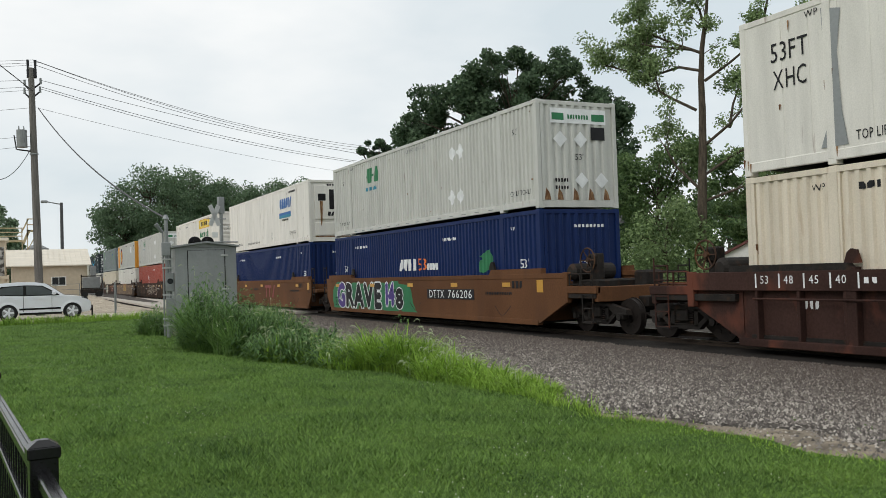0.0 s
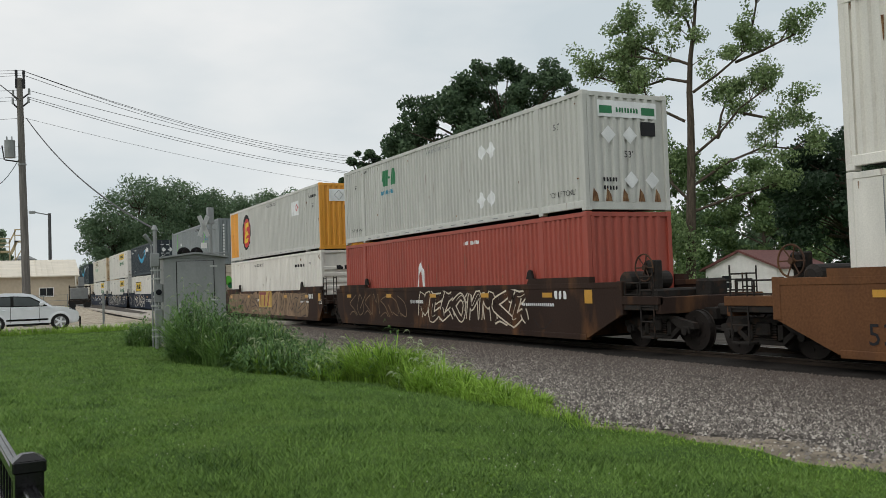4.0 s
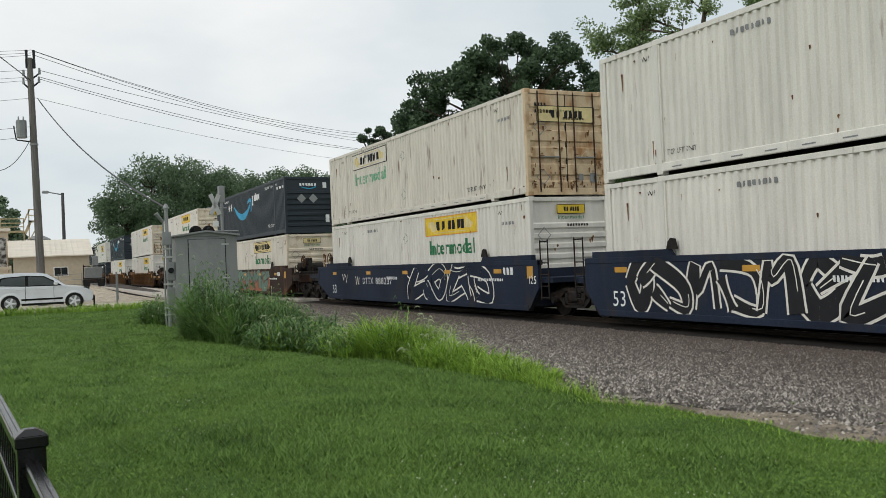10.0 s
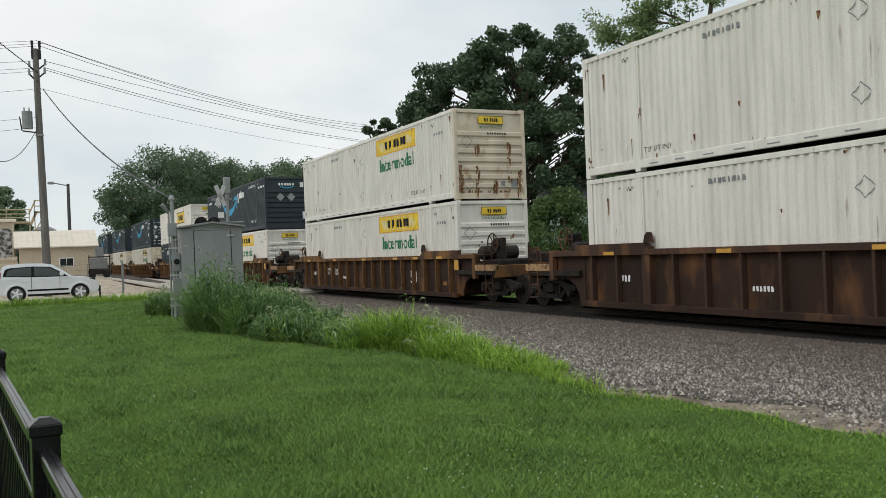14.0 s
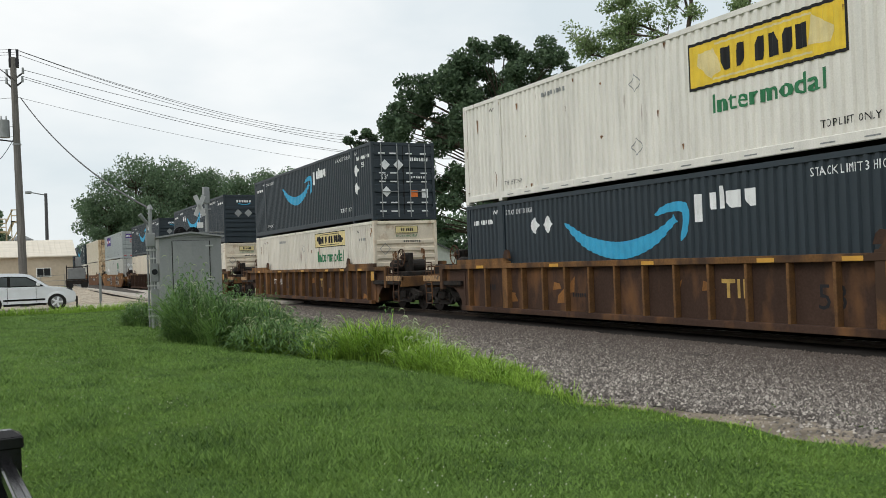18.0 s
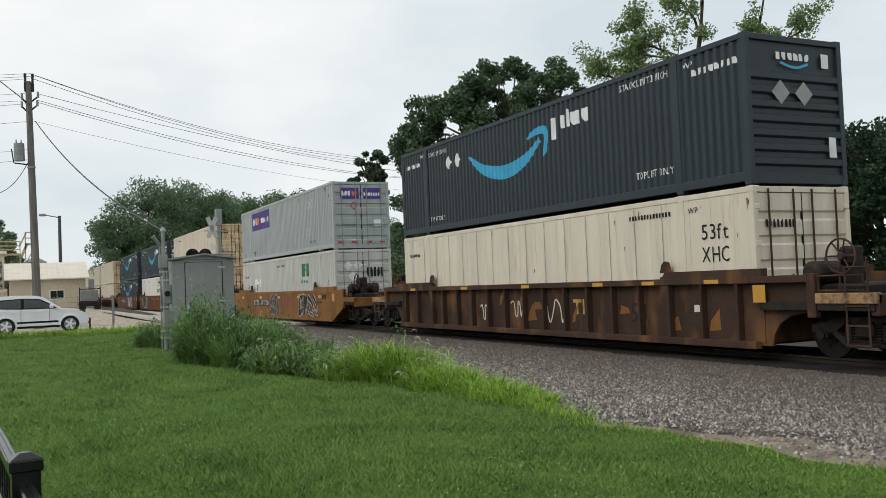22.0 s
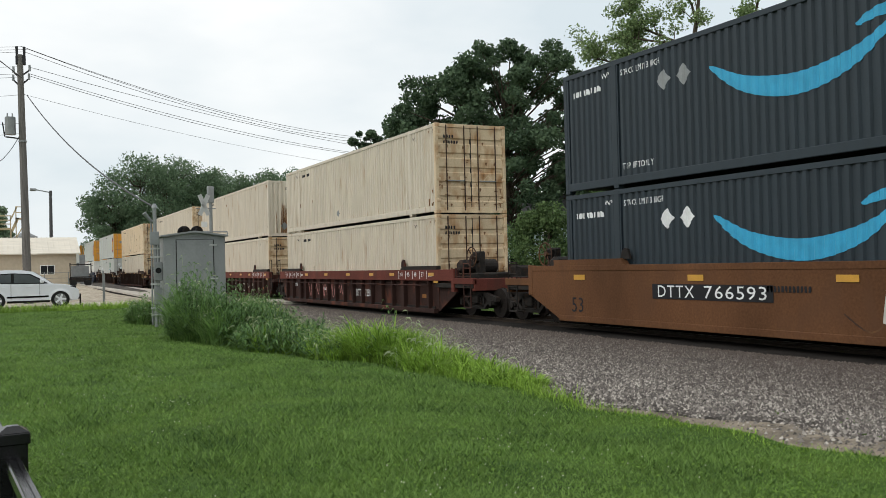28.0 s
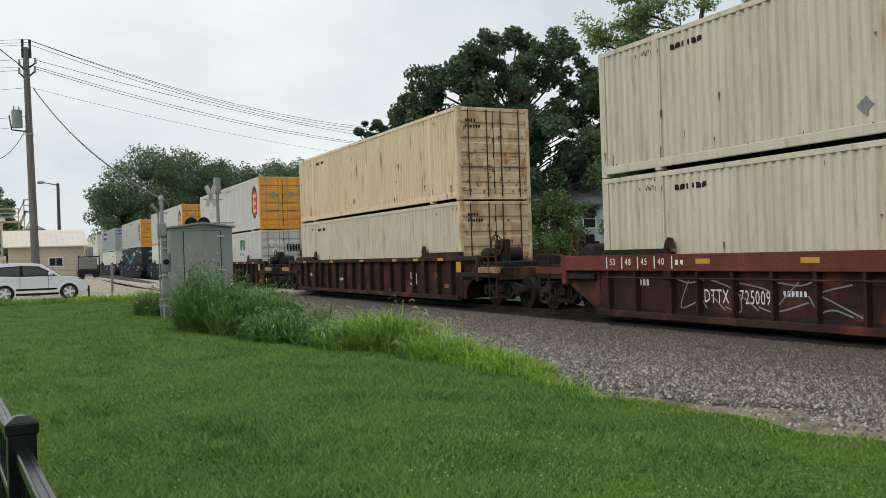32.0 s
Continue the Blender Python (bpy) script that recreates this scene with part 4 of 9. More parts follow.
def domed_tree(name, label, az, dist, tops, low, deep, material, leaf, count, clumps, trunk_r, seed):
    """A broad tree under an uneven dome. tops: across and height of the crown's skyline; low: its foot; deep: half its depth."""
    rng, rnd = np.random.default_rng(seed), random.Random(seed)
    x, y = at(az, dist)
    t = thing(name, label, "tree", pose(x, y, 0))
    ax, ay = Vector((math.cos(radians(az)), -math.sin(radians(az)), 0)), Vector((math.sin(radians(az)), math.cos(radians(az)), 0))
    xs, zs = [p for p, q in tops], [q for p, q in tops]
    mid, half = (xs[0] + xs[-1]) / 2, (xs[-1] - xs[0]) / 2
    cents = []
    while len(cents) < clumps:
        dx = rnd.uniform(xs[0] + 0.3, xs[-1] - 0.3)
        r = rnd.uniform(0.35, 0.95)
        hi = float(np.interp(dx, xs, zs)) - 0.75 * r
        # most clumps sit on the skyline and the near face of the dome
        z = hi - rnd.random() ** 1.25 * (hi - low)
        k = math.sqrt(max(0.0, 1 - ((dx - mid) / half) ** 2)) * (1 - 0.6 * max(0, (z - low) / max(1, hi - low)) ** 2)
        cents.append((ax * dx + ay * (deep * k * rnd.uniform(-1, 1)) + Vector((0, 0, z)), r))
    bm = bmesh.new()
    top = max(zs)
    spine = [Vector((0, 0, -0.3)), Vector((0.1, 0.1, low * 0.8)), Vector((-0.1, 0, low + (top - low) * 0.4)), Vector((0.2, 0, low + (top - low) * 0.75))]
    for i in range(3):
        tube(bm, spine[i], spine[i + 1], trunk_r * (1 - i * 0.28), trunk_r * (0.72 - i * 0.28), 9)
    for c, r in cents[:clumps // 2]:
        p = spine[1].lerp(spine[3], min(1, max(0, (c.z - low) / (top - low) - 0.1)))
        m = p.lerp(c, 0.5) + Vector((0, 0, 0.3))
        lr = trunk_r * rnd.uniform(0.1, 0.24)
        tube(bm, p, m, lr, lr * 0.6, 5)
        tube(bm, m, c, lr * 0.6, lr * 0.2, 5)
    part("trunk", bm, M["bark"], t, "grey-brown bark with spreading limbs")
    leaf_cloud(cents, count, leaf, material, t, rng)
    return t


def limbed_tree(name, label, az, dist, stem, limbs, material, leaf, count, trunk_r, seed, clump=0.5):
    """An open tree grown from its limbs: stem and limbs run through points (across, height); twigs fork off them and carry the leaves."""
    rng, rnd = np.random.default_rng(seed), random.Random(seed)
    x, y = at(az, dist)
    t = thing(name, label, "tree", pose(x, y, 0))
    ax, ay = Vector((math.cos(radians(az)), -math.sin(radians(az)), 0)), Vector((math.sin(radians(az)), math.cos(radians(az)), 0))
    bm = bmesh.new()
    st = [ax * p + Vector((0, 0, q)) for p, q in stem]
    for i in range(len(st) - 1):
        tube(bm, st[i], st[i + 1], trunk_r * (1 - 0.85 * i / len(st)), trunk_r * (1 - 0.85 * (i + 1) / len(st)), 9)
    cents = []

    def twig(p, way, length, r, n):
        q = p + way * length * 0.5 + Vector((0, 0, rnd.uniform(-0.05, 0.12) * length))
        e = q + (way + Vector((rnd.uniform(-0.5, 0.5), rnd.uniform(-0.5, 0.5), rnd.uniform(-0.1, 0.5)))).normalized() * length * 0.5
        tube(bm, p, q, r, r * 0.75, 5)
        tube(bm, q, e, r * 0.75, r * 0.4, 5)
        cents.append((e, clump * rnd.uniform(0.6, 1.25)))
        if n:
            for k in range(2):
                w = (way + Vector((rnd.uniform(-1, 1), rnd.uniform(-1, 1), rnd.uniform(-0.4, 0.7)))).normalized()
                twig(q.lerp(e, rnd.random()), w, length * rnd.uniform(0.5, 0.8), r * 0.55, n - 1)
        else:
            cents.append((q, clump * rnd.uniform(0.4, 0.8)))
    for li in limbs + [stem[-4:]]:
        off, pts = rnd.uniform(-1.6, 1.6), []
        for i, (p, q) in enumerate(li):
            pts.append(ax * p + ay * (off * i / len(li)) + Vector((0, 0, q)))
        n = len(pts)
        r0 = trunk_r * 0.3
        for i in range(n - 1):
            tube(bm, pts[i], pts[i + 1], r0 * (1 - 0.75 * i / n), r0 * (1 - 0.75 * (i + 1) / n), 7)
            way = (pts[i + 1] - pts[i]).normalized()
            for k in range(1 + 2 * (i > 0) + 2 * (i == n - 2)):
                p = pts[i].lerp(pts[i + 1], rnd.uniform(0.35, 1.0))
                w = (way * 0.7 + Vector((rnd.uniform(-1, 1), rnd.uniform(-1, 1), rnd.uniform(-0.3, 0.9)))).normalized()
                twig(p, w, rnd.uniform(0.5, 1.15), r0 * 0.35, 1 if i else 0)
    part("trunk", bm, M["bark"], t, "grey-brown bark with bare forking limbs")
    leaf_cloud(cents, count, leaf, material, t, rng, 0.75)
    return t


domed_tree("oak_tree", "large dark green oak with a broad ragged crown", 31.0, 63, [(-8.6, 9.8), (-7.9, 12.9), (-6.6, 14.8), (-5.0, 15.0), (-3.6, 16.3), (-2.0, 16.9), (-0.1, 18.0), (1.4, 16.5), (3.6, 16.9), (5.1, 15.7), (5.9, 14.5), (7.4, 14.2), (8.1, 12.5), (8.4, 10.5)], 3.6, 6.0, M["oak"], 0.29, 84000, 360, 0.5, 3)
put_tree("oak_tree", "lower dark green tree beside the large oak", 21.8, 72, height=12.9, spread=1.7, crown_from=4.0, material=M["oak"], leaf=0.28, count=13000, trunk_r=0.3, blobs=60, seed=4, clump=0.7)
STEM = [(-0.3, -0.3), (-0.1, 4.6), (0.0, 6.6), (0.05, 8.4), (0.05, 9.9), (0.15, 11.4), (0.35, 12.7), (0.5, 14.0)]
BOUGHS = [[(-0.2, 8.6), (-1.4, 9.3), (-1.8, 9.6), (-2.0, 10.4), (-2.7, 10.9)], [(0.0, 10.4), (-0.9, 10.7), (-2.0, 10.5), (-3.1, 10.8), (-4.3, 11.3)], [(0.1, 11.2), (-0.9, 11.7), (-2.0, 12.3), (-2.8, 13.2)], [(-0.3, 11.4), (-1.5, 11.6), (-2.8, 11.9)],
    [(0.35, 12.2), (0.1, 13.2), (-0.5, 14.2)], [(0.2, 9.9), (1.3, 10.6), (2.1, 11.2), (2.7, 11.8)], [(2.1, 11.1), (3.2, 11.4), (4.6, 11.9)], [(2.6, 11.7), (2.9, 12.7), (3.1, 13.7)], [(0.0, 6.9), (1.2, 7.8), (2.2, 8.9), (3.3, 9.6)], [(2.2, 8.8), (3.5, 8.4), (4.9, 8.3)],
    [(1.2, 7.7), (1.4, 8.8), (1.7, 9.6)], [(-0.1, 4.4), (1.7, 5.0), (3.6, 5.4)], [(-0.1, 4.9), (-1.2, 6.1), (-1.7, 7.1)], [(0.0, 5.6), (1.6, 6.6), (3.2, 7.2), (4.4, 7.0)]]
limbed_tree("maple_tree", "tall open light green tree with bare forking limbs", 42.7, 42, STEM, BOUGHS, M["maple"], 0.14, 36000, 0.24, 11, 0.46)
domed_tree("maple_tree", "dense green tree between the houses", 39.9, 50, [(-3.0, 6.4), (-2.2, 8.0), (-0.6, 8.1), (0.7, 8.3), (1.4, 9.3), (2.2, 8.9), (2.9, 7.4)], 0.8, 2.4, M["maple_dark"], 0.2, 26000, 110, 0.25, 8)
domed_tree("maple_tree", "small light green tree behind the track", 40.3, 41, [(-2.0, 2.3), (-1.1, 4.2), (-0.4, 3.7), (0.3, 5.1), (1.0, 4.1), (1.9, 3.2)], 0.6, 1.4, M["maple"], 0.15, 9000, 46, 0.15, 18)
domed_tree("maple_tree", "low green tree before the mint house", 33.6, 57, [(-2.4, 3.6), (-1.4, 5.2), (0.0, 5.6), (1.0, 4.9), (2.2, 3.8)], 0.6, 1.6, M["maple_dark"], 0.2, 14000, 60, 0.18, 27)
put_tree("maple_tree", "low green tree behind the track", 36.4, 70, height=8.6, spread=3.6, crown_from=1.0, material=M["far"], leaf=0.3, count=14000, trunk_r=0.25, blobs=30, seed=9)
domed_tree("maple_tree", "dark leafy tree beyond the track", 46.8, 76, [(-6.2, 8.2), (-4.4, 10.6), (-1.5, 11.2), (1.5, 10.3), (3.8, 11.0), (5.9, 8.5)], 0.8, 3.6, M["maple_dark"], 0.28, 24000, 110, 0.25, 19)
put_tree("spruce_tree", "dark dense evergreen beyond the track", 52.6, 47, height=8.6, spread=4.4, crown_from=0.4, material=M["spruce"], leaf=0.24, count=34000, trunk_r=0.3, blobs=90, seed=10, clump=0.7)
put_tree("spruce_tree", "dark evergreen beyond the track", 57.5, 46, height=8.6, spread=4.6, crown_from=0.4, material=M["spruce"], leaf=0.28, count=20000, trunk_r=0.3, blobs=50, seed=12, clump=0.8)
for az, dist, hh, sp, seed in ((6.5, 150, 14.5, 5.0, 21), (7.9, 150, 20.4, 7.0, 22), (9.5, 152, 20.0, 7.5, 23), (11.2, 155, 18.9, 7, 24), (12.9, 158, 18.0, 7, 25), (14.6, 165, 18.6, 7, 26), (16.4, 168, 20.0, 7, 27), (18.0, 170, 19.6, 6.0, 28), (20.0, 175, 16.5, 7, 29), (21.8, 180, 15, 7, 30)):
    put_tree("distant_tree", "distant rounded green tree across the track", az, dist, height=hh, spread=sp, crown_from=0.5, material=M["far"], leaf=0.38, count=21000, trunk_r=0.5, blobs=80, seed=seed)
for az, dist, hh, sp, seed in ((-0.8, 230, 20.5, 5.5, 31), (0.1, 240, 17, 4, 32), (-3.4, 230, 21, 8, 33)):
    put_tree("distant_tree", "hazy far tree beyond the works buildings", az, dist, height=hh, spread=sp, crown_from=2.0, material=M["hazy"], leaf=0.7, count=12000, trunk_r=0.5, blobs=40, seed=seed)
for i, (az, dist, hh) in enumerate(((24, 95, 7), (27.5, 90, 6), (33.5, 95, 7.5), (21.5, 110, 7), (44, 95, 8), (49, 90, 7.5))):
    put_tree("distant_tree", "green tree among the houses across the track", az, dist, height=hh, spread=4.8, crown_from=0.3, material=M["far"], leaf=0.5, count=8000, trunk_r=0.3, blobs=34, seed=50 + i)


# ---- equipment cabinet by the crossing ----
def cabinet():
    t = thing("signal_cabinet", "grey galvanised steel railway equipment cabinet on the lawn", "cabinet", pose(4.44, 27.0, 0.0, 0, 0, -2))
    w, d, h = 1.8, 1.6, 2.58
    part("body", boxed(0, w, 0, d, 0.1, h, bevel=0.012), M["galv"], t)
    part("plinth", boxed(0.05, w - 0.05, 0.05, d - 0.05, -0.1, 0.1), M["concrete"], t)
    bm = bmesh.new()
    pr = [(-0.08, h), (w / 2, h + 0.13), (w + 0.08, h), (w + 0.08, h + 0.05), (w / 2, h + 0.18), (-0.08, h + 0.05)]
    a = [bm.verts.new((x, -0.12, z)) for x, z in pr]
    b = [bm.verts.new((x, d + 0.1, z)) for x, z in pr]
    bm.faces.new(a)
    bm.faces.new(list(reversed(b)))
    for i in range(6):
        bm.faces.new((a[i], b[i], b[(i + 1) % 6], a[(i + 1) % 6]))
    bmesh.ops.recalc_face_normals(bm, faces=bm.faces)
    part("roof", bm, M["galv"], t)
    bm = bmesh.new()
    g = [bm.verts.new(p) for p in ((0, -0.004, h), (w, -0.004, h), (w / 2, -0.004, h + 0.13))]
    bm.faces.new(g)
    part("gable", bm, M["galv"], t)
    dr = part("door", boxed(0.38, w - 0.36, -0.03, 0.0, 0.2, h - 0.1, bevel=0.008), M["galv"], t)
    bm = boxed(0.36, w - 0.34, -0.012, 0.0, h - 0.1, h - 0.085)
    part("drip_strip", bm, M["galv_dark"], t)
    for a_, b_, z0, z1 in ((0.355, 0.38, 0.2, h - 0.1), (w - 0.36, w - 0.335, 0.2, h - 0.1), (0.355, w - 0.335, h - 0.1, h - 0.075)):
        part("door_gap", boxed(a_, b_, -0.01, 0.002, z0, z1), M["rubber"], t, "dark gap round the door")
    hp = bmesh.new()
    box(hp, 0.42, 0.46, -0.05, -0.03, 0.95, 1.25, bevel=0.008)
    box(hp, 0.45, 0.52, -0.075, -0.05, 1.0, 1.06, bevel=0.008)
    part("handle", hp, M["zinc"], dr, "bright lever handle")
    for z in (0.5, 1.32, 2.33):
        part("hinge", boxed(w - 0.47, w - 0.25, -0.05, -0.028, z - 0.025, z + 0.025, bevel=0.006), M["zinc"], dr, "bright strap hinge")
    m = thing("meter_post", "galvanised service post with electric meter boxes and conduit", "meter post", pose(4.25, 27.25, 0))
    part("post", tubed((0, 0, -0.2), (0, 0, 3.45), 0.055, seg=10), M["galv"], m)
    part("cap", tubed((0, 0, 3.45), (0, 0, 3.58), 0.1, 0.04, seg=10), M["galv"], m)
    part("meter_box", boxed(-0.06, 0.18, -0.13, 0.02, 1.3, 1.85, bevel=0.015), M["galv_dark"], m)
    part("switch_box", boxed(-0.05, 0.16, -0.12, 0.02, 0.6, 1.1, bevel=0.015), M["galv_dark"], m)
    bm = bmesh.new()
    tube(bm, (0.06, -0.16, 1.6), (0.06, -0.13, 1.6), 0.085, seg=14)
    part("meter", bm, M["glass"], m, "round glass meter")
    part("conduit", tubed((0.1, 0, 0.0), (0.1, 0, 2.5), 0.03, seg=8), M["galv_dark"], m)
    part("conduit", tubed((-0.1, 0.02, 0.0), (-0.1, 0.02, 3.1), 0.025, seg=8), M["galv_dark"], m)
    part("weather_head", tubed((-0.1, 0.02, 3.05), (-0.3, -0.02, 3.3), 0.05, 0.07, seg=8), M["galv_dark"], m)
    for z in (0.3, 0.5, 1.2, 2.0, 2.25):
        part("strap", boxed(-0.15, 0.16, -0.07, -0.045, z - 0.025, z + 0.025, bevel=0.005), M["zinc"], m)
    part("junction_box", boxed(-0.16, 0.1, -0.14, -0.05, 2.35, 2.75, bevel=0.015), M["galv"], m)


cabinet()


# ---- crossing signal ----
def crossing_signal():
    x, y = at(12.2, 41.5)
    t = thing("crossing_signal", "railway crossing signal mast with white crossbuck and twin lamps", "crossing signal", pose(x, y, 0, 0, 0, 10))
    part("mast", tubed((0, 0, 0), (0, 0, 5.25), 0.075, seg=10), M["galv"], t)
    part("mast_box", boxed(-0.14, 0.14, -0.1, 0.1, 4.6, 5.35, bevel=0.02), M["galv"], t)
    part("footing", boxed(-0.3, 0.3, -0.3, 0.3, -0.1, 0.25, bevel=0.03), M["concrete"], t)
    for s in (-1, 1):
        bm = boxed(-0.1, 0.1, -0.12, -0.095, -0.5, 0.5, bevel=0.005)
        o = part("crossbuck_blade", bm, M["blade_back"], t, "pale crossed blade")
        o.matrix_basis = pose(-0.36, 0, 4.5, 0, s * 24, 0)
    part("track_plate", boxed(-0.5, -0.22, -0.12, -0.1, 3.5, 3.75, bevel=0.005), M["white"], t)
    part("cross_arm", tubed((-0.95, -0.05, 3.3), (0.75, -0.05, 3.3), 0.03, seg=8), M["galv"], t)
    part("sign_arm", tubed((-0.7, -0.06, 4.35), (0.2, -0.06, 4.35), 0.025, seg=8), M["galv"], t)
    for xx in (-1.32, -0.74):
        bm = bmesh.new()
        tube(bm, (xx, -0.2, 3.25), (xx, -0.14, 3.25), 0.3, seg=24)
        dk = part("lamp_backing", bm, M["black"], t, "round black lamp background")
        part("lamp_lens", tubed((xx, -0.24, 3.25), (xx, -0.19, 3.25), 0.13, seg=18), M["tail"], dk)
        part("lamp_hood", tubed((xx, -0.42, 3.31), (xx, -0.2, 3.31), 0.16, 0.17, seg=14), M["black"], dk)


crossing_signal()


# ---- utility pole and wires ----
def wire(name, p, q, sag, r=0.012, n=16):
    cu = bpy.data.curves.new(name, 'CURVE')
    cu.dimensions = '3D'
    cu.bevel_depth, cu.bevel_resolution = r, 1
    s = cu.splines.new('POLY')
    s.points.add(n)
    for i in range(n + 1):
        t = i / n
        c = Vector(p).lerp(Vector(q), t)
        s.points[i].co = (c.x, c.y, c.z - sag * 4 * t * (1 - t), 1)
    cu.materials.append(M["wire"])
    ob = new(name, cu)
    return ob


PX, PY = at(1.72, 48.0)


def utility_pole():
    t = thing("utility_pole", "weathered timber utility pole with insulators and a transformer", "utility pole", pose(PX, PY, 0, 0, -0.9, 0))
    part("pole", tubed((0, 0, -0.5), (0, 0, 12.35), 0.21, 0.14, seg=14), M["pole"], t)
    for x in (-0.13, 0.2):
        part("insulator", tubed((x, 0, 12.2), (x, 0, 12.75), 0.05, 0.07, seg=8), M["black"], t)
    part("top_bracket", boxed(-0.2, 0.26, -0.1, 0.1, 11.85, 12.3, bevel=0.03), M["black"], t)
    for dx, z in ((0.42, 11.62), (-0.32, 11.1), (0.38, 11.2), (-0.3, 11.5)):
        b = part("bracket", tubed((0, 0, z - 0.35), (dx, 0, z), 0.04, seg=6), M["black"], t)
        part("insulator", tubed((dx, 0, z - 0.05), (dx, 0, z + 0.25), 0.06, 0.05, seg=8), M["galv_dark"], b)
    tr = part("transformer", tubed((-0.52, -0.05, 8.4), (-0.52, -0.05, 9.25), 0.24, seg=16), M["galv_dark"], t, "grey can transformer")
    for dx in (-0.12, 0.1):
        part("bushing", tubed((-0.52 + dx, -0.05, 9.25), (-0.52 + dx, -0.05, 9.45), 0.04, 0.025, seg=8), M["galv"], tr)
    part("arm", tubed((-0.75, 0, 8.3), (0.05, 0, 8.2), 0.035, seg=6), M["black"], t)
    part("fuse", tubed((-0.78, 0, 8.3), (-0.86, 0, 9.0), 0.03, seg=6), M["black"], t)
    part("band", tubed((0, 0, 8.05), (0, 0, 8.12), 0.2, seg=12), M["galv"], t)


utility_pole()
FX, FY = at(29.0, 76)
for dx, z0, z1, sg in ((-0.13, 12.77, 12.16, 1.65), (0.2, 12.65, 12.05, 1.72), (0.05, 12.5, 11.6, 1.58), (0.24, 11.77, 10.27, 0.71), (0.2, 11.45, 10.27, 1.13), (0.18, 11.35, 10.36, 1.25)):
    tagged(wire("power_line", (PX + dx, PY, z0), (FX + dx, FY, z1), sg, 0.0125), "thin dark overhead power line", "power line", group="overhead lines")
tagged(wire("power_line", (PX - 0.02, PY, 10.4), (FX, FY, 8.98), 0.82, 0.008), "thin dark overhead line", "power line", group="overhead lines")
for dx, z0, z1 in ((-0.13, 12.75, 11.6), (0.2, 12.65, 11.2), (-0.1, 12.5, 10.6), (-0.3, 11.75, 10.4), (-0.3, 11.4, 9.9), (-0.2, 11.25, 9.4), (0.0, 10.4, 8.2), (0.0, 9.0, 6.9), (0.0, 8.5, 6.4)):
    tagged(wire("power_line", (PX + dx, PY, z0), (PX - 30, PY + 4, z1), 0.35, 0.009), "thin dark overhead power line", "power line", group="overhead lines")
tagged(wire("service_cable", (PX + 0.1, PY, 10.38), (4.25, 27.25, 3.47), 0.54, 0.026), "thick black sagging service cable", "cable")
tagged(wire("service_cable", (PX - 0.1, PY, 11.2), (-7.0, 22.0, 13.2), 0.3, 0.022), "thick black service cable over the lawn", "cable")
tagged(wire("service_cable", (PX - 0.1, PY, 8.7), (PX - 3.7, PY - 0.5, 9.0), 2.1, 0.018), "loose drooping cable at the pole", "cable")


# ---- street lamp ----
def street_lamp():
    x, y = at(3.0, 108)
    t = thing("street_lamp", "dark street lamp post with a single arm", "street lamp", pose(x, y, 0.4))
    part("post", tubed((0, 0, 0), (0, 0, 10.4), 0.2, 0.16, seg=8), M["wire"], t)
    part("arm", tubed((0, 0, 10.2), (-1.5, 0, 10.5), 0.06, seg=6), M["galv_dark"], t)
    part("lamp_head", boxed(-2.1, -1.4, -0.2, 0.2, 10.35, 10.65, bevel=0.08), M["galv"], t)


street_lamp()


